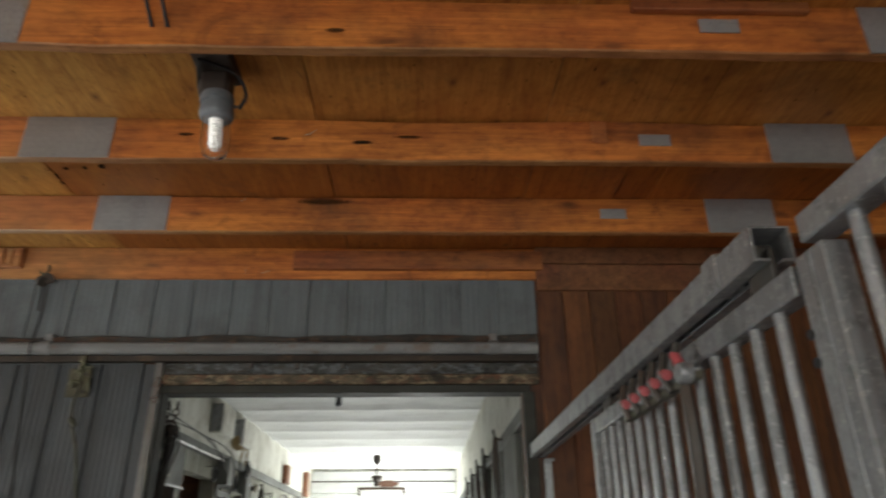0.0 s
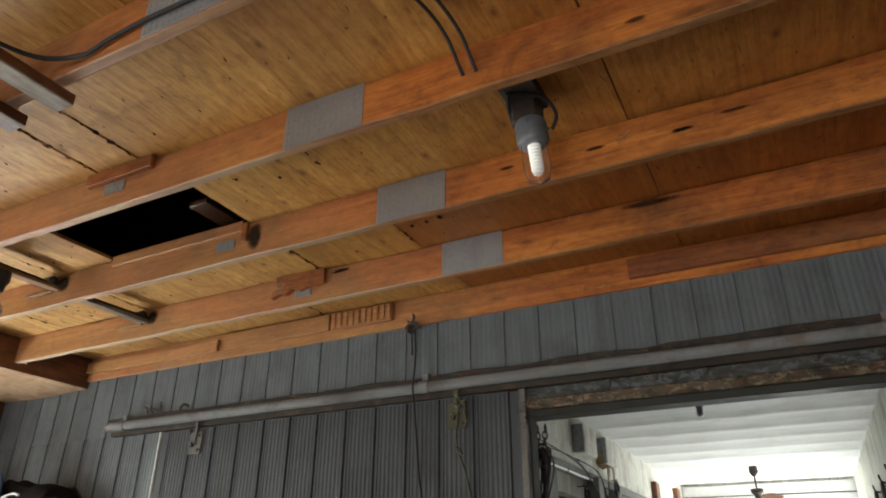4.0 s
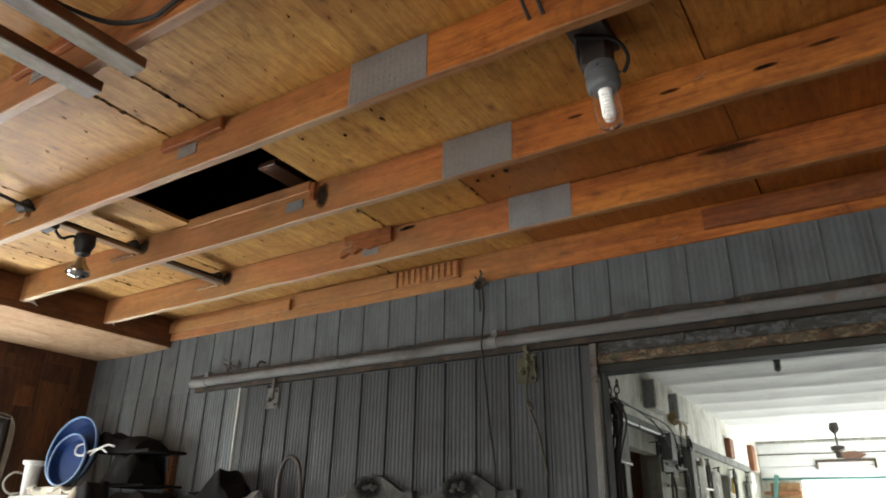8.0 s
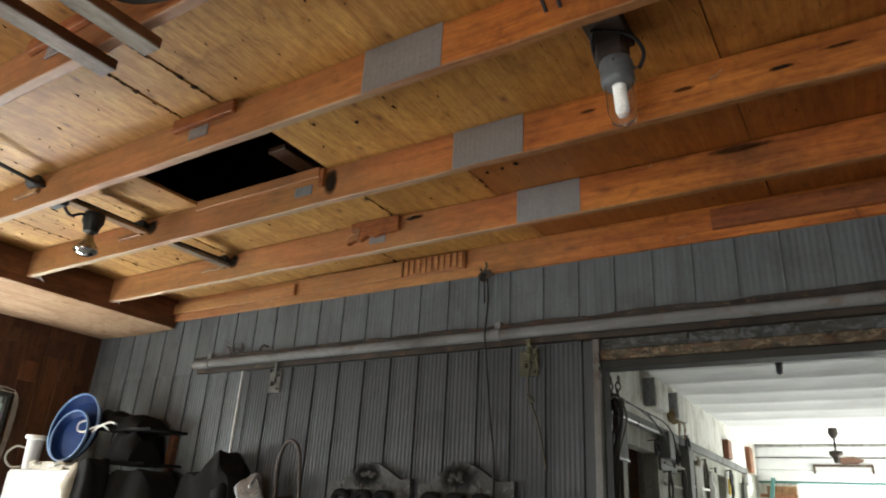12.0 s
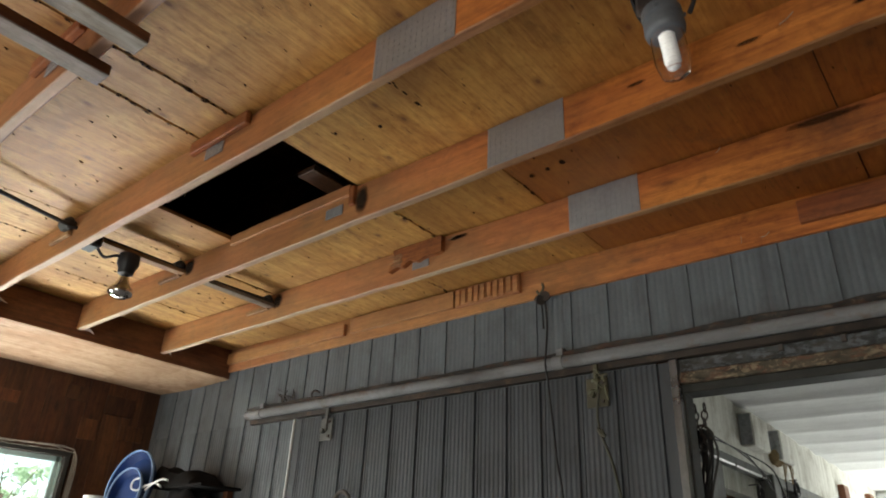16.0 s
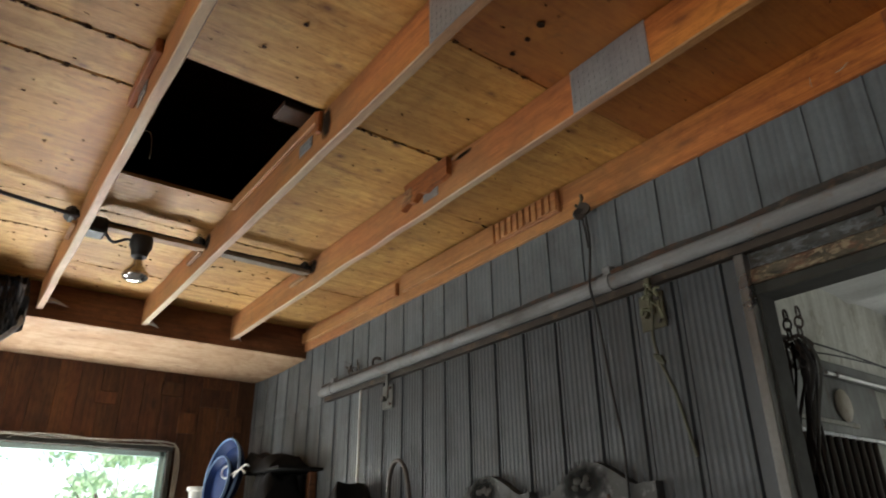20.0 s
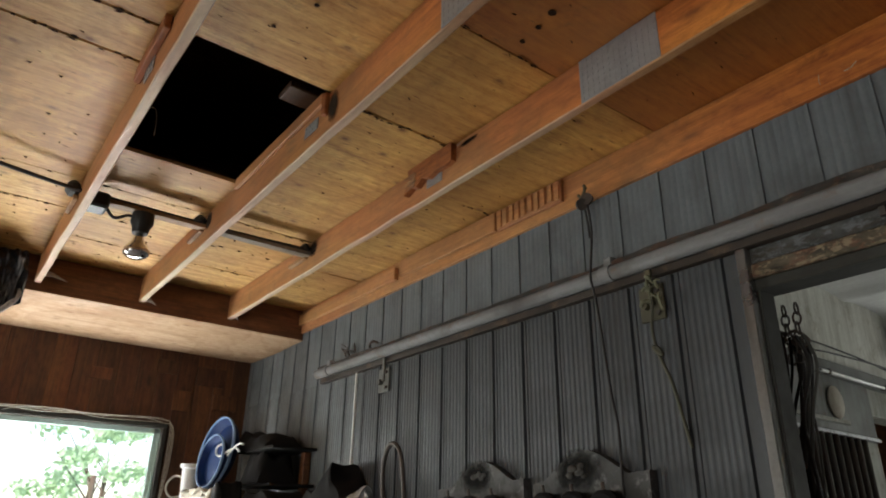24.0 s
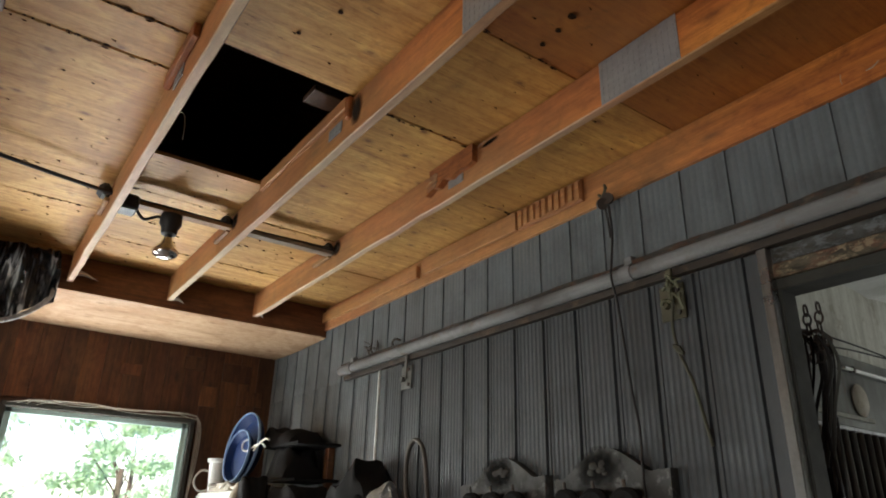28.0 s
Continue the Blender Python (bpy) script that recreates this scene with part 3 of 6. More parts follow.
def west_wall():
    bm = B()
    y0, y1, z0, z1 = -1.93, -0.66, 1.15, 2.235
    # the southern gap is a doorway out of view, added for a lamp
    box(bm, XW - 0.12, XW, YS, -5.6, 0, 3.3)
    box(bm, XW - 0.12, XW, -5.6, -3.2, 2.3, 3.3)
    box(bm, XW - 0.12, XW, -3.2, y0, 0, 3.3)
    box(bm, XW - 0.12, XW, y1, 0.004, 0, 3.3)
    box(bm, XW - 0.12, XW, y0, y1, 0, z0)
    box(bm, XW - 0.12, XW, y0, y1, z1, 3.3)
    return solid("wall_west", bm, M_brown, "wall of dark brown vertical boards with a window", "wall", kind="structure")


wall_w = west_wall()


def other_walls():
    bm = B()
    box(bm, XE, XE + 0.12, YS, 0.004, 0, 3.3)
    solid("wall_east", bm, M_brown, "dark brown boarded wall behind the stalls", "wall", kind="structure")
    bm = B()
    box(bm, XW - 0.12, -1.1, YS - 0.12, YS, 0, 3.3)
    box(bm, 2.9, XE + 0.12, YS - 0.12, YS, 0, 3.3)
    box(bm, -1.1, 2.9, YS - 0.12, YS, 2.6, 3.3)
    solid("wall_south", bm, M_brown, "dark boarded wall with a wide open doorway", "wall", kind="structure")


other_walls()


# ---- loft floor seen from below, with the open hatch ----
HX0, HX1, HY0, HY1 = -1.99, -1.045, -1.83, -1.22


def loft_floor():
    """Sheets laid across the joists; each has its own edges and a gap beside it."""
    bm = B()
    rnd = random.Random(4)
    rows = [0.0, -0.591, -1.201, -1.811, -2.421, -3.641, -4.861, -6.081, YS]
    usual = [XW, -3.62, -3.22, -2.83, -2.43, -1.07, -0.44, 0.75, 1.63, 2.05, 2.21, 3.3, 4.1, XE]
    for r in range(len(rows) - 1):
        y1, y0 = rows[r], rows[r + 1]
        cuts = sorted(usual + ([-1.48] if r == 0 else [-1.31] if r == 3 else []) + ([HX0] if r == 2 else []))
        if r == 3:
            cuts.remove(-0.44)
        if r == 2:
            cuts = [HX1 if c == -1.07 else c for c in cuts]
        for a, b in zip(cuts, cuts[1:]):
            if r == 2 and a == HX0:
                continue
            wide = 0.006 if (b in (-1.07, -1.31) or a in (-1.07, -1.31)) and r in (1, 3) else 0.002
            dz = rnd.uniform(0, 0.005)
            skew = rnd.uniform(-0.006, 0.006)
            n0 = len(bm.faces)
            box(bm, a + wide, b - wide, y0 + 0.002, y1 - 0.002, ZP + dz, ZP + 0.018 + dz)
            bm.faces.ensure_lookup_table()
            for f in bm.faces[n0:]:
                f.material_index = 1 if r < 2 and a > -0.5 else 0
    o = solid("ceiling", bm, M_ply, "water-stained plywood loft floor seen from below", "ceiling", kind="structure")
    o.data.materials.append(M_ply_dim)


loft_floor()


def loft():
    for nm, x0, x1, y0, y1, z0, z1 in (("loft_wall_south", XW, XE, -3.6, -3.5, ZP + 0.05, 4.6), ("loft_wall_north", XW, XE, 0.0, 0.1, 3.3, 4.6), ("loft_roof", XW, XE, -3.6, 0.1, 4.6, 4.65), ("loft_wall_west", XW - 0.12, XW, -3.6, 0.1, 3.3, 4.6), ("loft_wall_east", XE, XE + 0.12, -3.6, 0.1, 3.3, 4.57)):
        bm = B()
        box(bm, x0, x1, y0, y1, z0, z1)
        solid(nm, bm, M_rafter, "dark boards of the loft above the hatch", "loft", kind="structure")
    bm = B()
    box(bm, XW - 0.12, XE + 0.12, YS - 0.12, -3.6, 3.3, 3.35)
    solid("roof_deck", bm, M_rafter, "boarded deck over the room", "roof", kind="structure")
    bm = B()
    box(bm, -2.4, -0.6, -1.02, -0.93, ZP + 0.024, 3.219, 0.004)
    solid("loft_bearer", bm, M_rafter, "dark timber lying on the loft floor", "timber", "loft timbers")
    bm = B()
    box(bm, -1.40, -1.28, -1.29, -0.2, 3.22, 3.25, 0.004)
    solid("loft_plank", bm, M_brown, "brown plank jutting over the open hatch", "timber", "loft timbers")
    t = thing("hanging_string", (-1.62, -1.70, 3.07), "thin dusty string hanging in the hatch", "string")
    bm = B()
    tube(bm, [(-1.60, HY0 + 0.0385, ZP - 0.004), (-1.603, -1.765, 3.085), (-1.612, -1.72, 3.10), (-1.615, -1.705, 3.05), (-1.63, -1.70, 2.99)], 0.0022, 5)
    part("string", bm, M_rag, t)
    rnd = random.Random(15)
    t = thing("hatch_cobweb", (-1.3, -1.78, ZP), "grey cobweb threads along the hatch edge", "cobweb")
    for k in range(9):
        x, d = -1.12 - 0.05 * k + rnd.uniform(-0.02, 0.02), rnd.uniform(0.03, 0.11)
        bm = B()
        tube(bm, [(x, HY0 + 0.035, ZP + 0.012), (x + rnd.uniform(-0.02, 0.02), HY0 + 0.05 + 0.02 * rnd.random(), ZP + 0.012 - 0.5 * d), (x + rnd.uniform(-0.03, 0.03), HY0 + 0.055 + 0.02 * rnd.random(), ZP + 0.012 - d)], 0.0012, 4)
        part("thread", bm, M_rag, t)


loft()


# ---- joists ----
def plate_bm(x0, x1, y, z0, z1):
    """Pressed connector plate with rows of punched slots."""
    bm = B()
    box(bm, x0, x1, y - 0.004, y - 0.0005, z0, z1)
    nx, nz = max(2, int((x1 - x0) / 0.022)), max(2, int((z1 - z0) / 0.022))
    for i in range(nx):
        for k in range(nz):
            cx, cz = x0 + (i + 0.5) * (x1 - x0) / nx, z0 + (k + 0.5) * (z1 - z0) / nz
            box(bm, cx - 0.003, cx + 0.003, y - 0.0058, y - 0.004, cz - 0.006, cz + 0.006)
    return bm


def joist(k, y):
    rnd = random.Random(k)
    bm = B()
    # south face at y, a little out of true
    n = 40
    x0, x1 = XH + 0.002, XE
    ring = []
    for i in range(n + 1):
        x = x0 + (x1 - x0) * i / n
        dy, dz = rnd.uniform(-0.003, 0.003), rnd.uniform(-0.003, 0.003)
        top = ZP - 0.001 - (0.016 * max(0.0, noise.noise(Vector((x * 1.3, k * 7.1, 0))) + 0.2) if 0 < i < n else 0.0)
        ring.append([bm.verts.new((x, y + dy + a, z + dz * b)) for a, z, b in ((0, ZJ + 0.004, 1), (0.004, ZJ, 1), (0.034, ZJ, 1), (0.038, ZJ + 0.004, 1), (0.038, top, 0), (0, top, 0))])
    for a, b in zip(ring, ring[1:]):
        for i in range(6):
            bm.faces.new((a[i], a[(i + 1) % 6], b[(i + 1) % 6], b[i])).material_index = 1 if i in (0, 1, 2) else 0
    bm.faces.new(ring[0])
    bm.faces.new(ring[-1][::-1])
    bmesh.ops.recalc_face_normals(bm, faces=bm.faces[:])
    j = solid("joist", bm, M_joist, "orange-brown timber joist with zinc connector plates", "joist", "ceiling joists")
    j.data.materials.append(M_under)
    part("connector_plate", plate_bm(-0.325, 0.0, y, ZJ + 0.002, ZP - 0.003), M_plate, j, "large perforated zinc plate")
    part("connector_plate", plate_bm(2.48, 2.80, y, ZJ + 0.002, ZP - 0.003), M_plate, j, "large perforated zinc plate")
    return j


JOISTS = [joist(k, -0.61 * k) for k in range(1, 13)]


def joist_fittings():
    j1, j2, j3, j4 = JOISTS[:4]
    JY = {j: -0.61 * (k + 1) for k, j in enumerate(JOISTS)}

    def blk(j, x0, x1, y, z0, z1, d=0.03, mat=M_joist_old, label="short dark nailed-on block"):
        bm = B()
        box(bm, x0, x1, y - d, y - 0.0005, z0, z1, 0.004)
        part("nailed_block", bm, mat, j, label)

    def small(j, x0, x1, y, z0, z1):
        part("small_plate", plate_bm(x0, x1, y, z0, z1), M_plate, j, "small perforated zinc plate")

    bm = B()
    outline(bm, [(-1.36, ZP - 0.002), (-1.03, ZP - 0.002), (-1.03, 2.992), (-1.075, 2.984), (-1.13, 2.990), (-1.19, 2.974), (-1.24, 2.992), (-1.29, 2.968), (-1.33, 2.978), (-1.385, 2.958), (-1.372, 2.995), (-1.345, 3.01)], -0.642, -0.6105)
    split = part("nailed_block", bm, M_joist_old, j1, "splintered block with a shredded end")
    for k in range(7):
        bm = B()
        z, x = 2.966 + 0.011 * k, -1.36 + 0.006 * (k % 3)
        rod(bm, (x + 0.06, -0.643, z + 0.012), (x - 0.012 * (k % 4), -0.647 - 0.003 * (k % 2), z), 0.0045, 0.0012, 5)
        part("splinter", bm, M_cross, split, "pale splinter")
    small(j1, -1.24, -1.13, -0.612, 2.945, 2.985)
    blk(j3, -1.36, -0.98, -1.83, 3.02, ZP - 0.002, 0.025)
    small(j3, -1.26, -1.14, -1.832, 2.965, 3.015)
    blk(j2, -1.97, -1.07, -1.22, 3.035, ZP + 0.012, 0.02, M_joist, "pale lath along the hatch edge")
    small(j2, -1.23, -1.12, -1.222, 2.96, 3.01)
    blk(j2, -1.07, -1.04, -1.22, 2.98, ZP - 0.002, 0.02)

    # thin dark patch on a joist's south face, clear towards its edge
    def dark_smudge(j, x, y, z, w, hh, mat=M_dark_smudge):
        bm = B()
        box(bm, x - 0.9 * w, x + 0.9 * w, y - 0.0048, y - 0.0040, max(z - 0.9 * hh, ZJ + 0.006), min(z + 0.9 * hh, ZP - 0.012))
        part("soot_mark", bm, mat, j, "dark smudge with a ragged edge")

    for j, x, z, w, hh, mat in ((j2, 0.27, 3.005, 0.04, 0.010, M_dark_smudge), (j2, 0.93, 2.975, 0.05, 0.012, M_black_smudge), (j2, -1.00, 3.02, 0.05, 0.11, M_black_smudge),
                                (j2, -2.36, 3.03, 0.06, 0.07, M_black_smudge), (j1, -2.36, 3.03, 0.06, 0.07, M_black_smudge), (j1, -0.95, 3.055, 0.08, 0.018, M_black_smudge),
                                (j1, 0.70, 3.05, 0.16, 0.02, M_dark_smudge), (j3, 0.9, 2.96, 0.04, 0.012, M_dark_smudge),
                                (j2, 0.62, 2.99, 0.05, 0.010, M_dark_smudge), (j2, 1.10, 3.00, 0.06, 0.010, M_dark_smudge)):
        dark_smudge(j, x, JY[j], z, w, hh, mat)
    for j, y in ((j1, -0.61), (j2, -1.22), (j3, -1.83)):
        small(j, 1.98, 2.10, y - 0.002, 2.97, 3.02)
    blk(j3, 1.78, 2.32, -1.83, 3.04, ZP - 0.002, 0.025)
    blk(j2, 1.80, 1.86, -1.22, 2.98, ZP - 0.002, 0.012)
    small(j4, -1.26, -1.14, -2.442, 2.965, 3.015)
    blk(j4, -1.38, -1.0, -2.44, 3.02, ZP - 0.002, 0.025)


joist_fittings()


def wall_joist():
    """The doubled joist along the steel wall, notched at its upper board."""
    t = thing("wall_joist", (-0.5, -0.02, ZJ), "reddish brown doubled timber along the top of the steel wall", "joist", "")
    bm = B()
    box(bm, XH, 1.765, -0.034, 0.003, ZJ, ZP - 0.002, 0.003)
    part("back_board", bm, M_joist, t)
    for x0, x1, z0, z1, mat in ((XH + 0.01, -2.345, 2.955, 3.035, M_joist), (-2.285, -1.408, 2.955, 3.062, M_joist), (0.47, 1.80, 2.945, 3.05, M_joist_old)):
        bm = B()
        box(bm, x0, x1, -0.064, -0.0345, z0, z1, 0.003)
        part("front_strip", bm, mat, t)
    bm = B()
    box(bm, -1.402, -0.95, -0.054, -0.0345, 2.951, 3.066, 0.003)
    gnawed = part("front_strip", bm, M_joist, t, "strip gnawed into upright scallops")
    for k in range(10):
        x = -1.398 + 0.0448 * k
        bm = B()
        box(bm, x, x + 0.036, -0.060 - 0.002 * math.sin(k * 2.1), -0.0542, 2.960 + 0.004 * (k % 3), 3.060, 0.005)
        part("scallop", bm, M_joist, gnawed)
    bm = B()
    box(bm, 1.766, XE, -0.060, 0.003, 2.985, ZP - 0.002, 0.004)
    part("end_board", bm, M_header, t, "dark brown upper board")


wall_joist()


def header():
    bm = B()
    box(bm, XH - 0.04, XH, YS + 0.01, -0.005, 2.852, ZP - 0.002, 0.003)
    solid("header_beam", bm, M_header, "dark brown header beam carrying the joist ends", "beam")
    bm = B()
    n = 14
    rows = []
    for i in range(n + 1):
        y = -0.006 + (YS + 0.02) * i / n
        rows.append([bm.verts.new((x, y, z)) for x, z in ((XH + 0.005, 2.846), (-4.1, 2.835 + 0.006 * math.sin(i)), (-4.45, 2.84), (XW + 0.001, 2.85), (XW + 0.001, 2.862), (XH + 0.005, 2.850))])
    for a, b in zip(rows, rows[1:]):
        for i in range(6):
            bm.faces.new((a[i], a[(i + 1) % 6], b[(i + 1) % 6], b[i]))
    bm.faces.new(rows[0])
    bm.faces.new(rows[-1][::-1])
    bmesh.ops.recalc_face_normals(bm, faces=bm.faces[:])
    solid("soffit", bm, M_soffit, "pale knotty board soffit along the window wall", "soffit", kind="structure")


header()


# ---- sliding door, its track and the lintel ----
def track():
    t = thing("door_track", (-0.8, -0.06, 2.47), "worn white round sliding-door track on the steel wall", "door track")
    bm = B()
    rod(bm, (-3.28, -0.062, 2.515), (1.74, -0.062, 2.512), 0.031, seg=16)
    part("rail", bm, M_track, t, smooth=True)
    bm = B()
    rows = []
    for i in range(121):
        x = -3.30 + 5.045 * i / 120
        w = noise.noise(Vector((x * 3.1, 0, 0))), noise.noise(Vector((x * 9, 4, 0)))
        zt = 2.576 + 0.012 * w[0] + 0.006 * w[1] + 0.014 * max(0, (x + 1.2) / 3)
        yf = -0.056 + 0.008 * w[1]
        rows.append([bm.verts.new(p) for p in ((x, yf, 2.548), (x, yf - 0.002, zt - 0.008 + 0.004 * w[1]), (x, -0.040, zt), (x, -0.0195, zt + 0.004), (x, -0.0195, 2.548))])
    for a, b in zip(rows, rows[1:]):
        for i in range(5):
            bm.faces.new((a[i], a[(i + 1) % 5], b[(i + 1) % 5], b[i]))
    bm.faces.new(rows[0])
    bm.faces.new(rows[-1][::-1])
    bmesh.ops.recalc_face_normals(bm, faces=bm.faces[:])
    part("flashing", bm, M_flashing, t, "rusty uneven flashing above the rail")
    bm = B()
    box(bm, -3.25, 1.74, -0.054, -0.0195, 2.449, 2.480, 0.002)
    part("backing_batten", bm, M_under_rail, t, "tarred brown batten under the rail")
    for x in (-3.13, -0.713, 1.52):
        bm = B()
        rod(bm, (x - 0.028, -0.062, 2.514), (x + 0.028, -0.062, 2.514), 0.036, seg=16)
        box(bm, x - 0.02, x + 0.02, -0.062, -0.0195, 2.54, 2.59, 0.003)
        part("clamp", bm, M_track, t, smooth=True)
    bm = B()
    tube(bm, [(-2.62, -0.03, 2.56), (-2.60, -0.06, 2.585), (-2.575, -0.055, 2.61), (-2.55, -0.03, 2.60)], 0.008, 6)
    part("wire_hook", bm, M_iron, t)
    t2 = thing("twig_tuft", (-2.87, -0.05, 2.58), "dark tuft of twigs and dust on the door track", "twigs")
    rnd = random.Random(23)
    for k in range(16):
        p = Vector((-2.93 + 0.14 * rnd.random(), -0.045, 2.575 + 0.02 * rnd.random()))
        d = Vector((rnd.gauss(0, 0.05), rnd.uniform(-0.03, 0.005), rnd.uniform(0.0, 0.075)))
        bm = B()
        tube(bm, [p, p + 0.5 * d + Vector((0.006, -0.004, 0.008)), p + d], rnd.uniform(0.002, 0.005), 5)
        part("twig", bm, M_iron, t2)


track()


def door():
    t = thing("sliding_door", (-1.45, -0.05, 0.05), "closed-back grey ribbed steel sliding door on a track", "door")
    x0, x1, z1 = -2.76, -0.126, 2.44
    bm = B()
    box(bm, x0 + 0.01, x1 - 0.04, -0.036, -0.020, 0.05, z1)
    part("backing", bm, M_lip, t)
    me = siding_mesh("door_strip", z1 - 0.06, M_steel_door)
    for k in range(12):
        o = share("steel_strip", me, t, Matrix.Translation((-2.667 + 0.2045 * k, -0.0365, 0.055)))
        o.matrix_parent_inverse = t.matrix_basis.inverted()
    for a, b in ((x0 + 0.021, -2.669), (-0.2125, x1 - 0.037)):
        bm = B()
        box(bm, a, b, -0.050, -0.0365, 0.055, z1 - 0.004, 0.002)
        part("end_strip", bm, M_steel_door, t)
    bm = B()
    box(bm, x1 - 0.036, x1, -0.062, -0.020, 0.05, z1 + 0.002, 0.003)
    part("edge_channel", bm, M_edge, t, "bright galvanised edge channel")
    bm = B()
    box(bm, x0 + 0.006, x0 + 0.020, -0.060, -0.020, 0.05, z1, 0.003)
    part("edge_strip", bm, M_white_trim, t, "white edge strip")
    for x, mat in ((-2.405, M_hanger), (-0.515, M_brass)):
        bm = B()
        box(bm, x - 0.055, x + 0.055, -0.066, -0.056, 2.27, 2.41, 0.003)
        hanger = part("hanger", bm, mat, t, "worn metal trolley hanger")
        bm = B()
        box(bm, x - 0.012, x + 0.012, -0.075, -0.06, 2.33, 2.475, 0.003)
        rod(bm, (x - 0.02, -0.09, 2.33), (x - 0.02, -0.064, 2.33), 0.016, seg=8)
        part("strap", bm, mat, hanger)
        for dz in (2.295, 2.385):
            bm = B()
            rod(bm, (x + 0.03, -0.075, dz), (x + 0.03, -0.062, dz), 0.010, seg=6)
            part("bolt", bm, M_iron, hanger)


door()


def lintel():
    t = thing("lintel_beam", (0.8, -0.02, 2.29), "weathered lintel boards with flaking blue-grey and red paint", "lintel")
    bm = B()
    box(bm, OX0 - 0.01, 1.745, -0.026, 0.003, 2.390, 2.447, 0.004)
    part("upper_board", bm, M_lintel_blue, t, "flaking blue-grey board")
    bm = B()
    box(bm, OX0 - 0.01, 1.745, -0.034, 0.003, 2.338, 2.3885, 0.005)
    part("middle_board", bm, M_lintel, t, "flaking tan and red board")
    bm = B()
    box(bm, OX0 - 0.01, 1.70, -0.022, 0.09, 2.297, 2.336, 0.004)
    part("lower_board", bm, M_lip, t)
    for x in (0.30, 0.53, 0.76, 1.22):
        bm = B()
        box(bm, x - 0.010, x + 0.010, -0.040, -0.0262, 2.415, 2.446, 0.002)
        part("clip", bm, M_iron, t, "rusty dark clip")


lintel()


def jamb():
    bm = B()
    box(bm, OX1, OX1 + 0.06, -0.02, 0.075, 0, 2.30, 0.003)
    box(bm, OX0 + 0.001, OX0 + 0.012, -0.018, 0.073, 0, 2.30, 0.002)
    solid("jamb", bm, M_lip, "grimy dark timber posts of the opening", "door jamb", kind="structure")


jamb()


# ---- hook and cord on the steel wall ----
def hook_cord():
    t = thing("wall_hook", (-0.79, -0.03, 2.87), "dark iron pulley and hook with a long black cord", "hook")
    bm = B()
    tube(bm, [(-0.795, -0.064, 2.945), (-0.785, -0.085, 2.95), (-0.775, -0.095, 2.92), (-0.80, -0.09, 2.895), (-0.82, -0.085, 2.915)], 0.007, 7)
    part("hook", bm, M_brass, t, "brass-coloured hook")
    for k, (dx, dz) in enumerate(((-0.02, 0.0), (0.022, 0.004), (0.0, -0.018))):
        bm = B()
        spin(bm, [(0.008, -0.008), (0.026, -0.010), (0.021, 0.0), (0.026, 0.010), (0.008, 0.008)], Matrix.Translation((-0.79 + dx, -0.078 - 0.012 * k, 2.872 + dz)) @ Matrix.Rotation(radians(70 + 30 * k), 4, "X") @ Matrix.Rotation(radians(25 * k), 4, "Y"), 14)
        part("pulley", bm, M_iron, t, smooth=True)
    for pts in ([(-0.775, -0.085, 2.87), (-0.768, -0.078, 2.72), (-0.764, -0.104, 2.56), (-0.766, -0.108, 2.50), (-0.769, -0.08, 2.40), (-0.756, -0.075, 2.244), (-0.735, -0.075, 2.037), (-0.705, -0.085, 1.884), (-0.686, -0.11, 1.70), (-0.68, -0.11, 1.3)],
                [(-0.80, -0.08, 2.87), (-0.81, -0.05, 2.80), (-0.815, -0.035, 2.72)]):
        bm = B()
        tube(bm, pts, 0.0052, 6)
        part("cord", bm, M_cable, t)
    t = thing("door_rope", (-0.5, -0.07, 1.8), "frayed dirty rope knotted round a door hanger", "rope")
    bm = B()
    tube(bm, [(-0.49, -0.095, 2.34), (-0.508, -0.09, 2.238), (-0.502, -0.08, 2.15), (-0.478, -0.076, 2.08), (-0.457, -0.075, 2.019), (-0.433, -0.075, 1.907), (-0.411, -0.075, 1.801)], 0.0062, 6)
    part("rope", bm, M_rope, t)
    rnd = random.Random(19)
    bm = B()
    for k in range(12):
        p = Vector((-0.49 + rnd.gauss(0, 0.022), -0.10, 2.385 + rnd.gauss(0, 0.03)))
        q = p + Vector((rnd.gauss(0, 0.025), rnd.uniform(-0.012, 0.012), rnd.gauss(-0.01, 0.025)))
        tube(bm, [p, (p + q) / 2 + Vector((0, -0.012, 0.006)), q], rnd.uniform(0.004, 0.008), 5)
    part("knot", bm, M_rope_light, t, "frayed pale green knot")
    bm = B()
    for k in range(4):
        rod(bm, (-0.512 + 0.004 * k, -0.092, 2.165 - 0.006 * k), (-0.488 + 0.004 * k, -0.086, 2.155 - 0.008 * k), 0.008, seg=6)
    part("small_knot", bm, M_rope, t)


hook_cord()


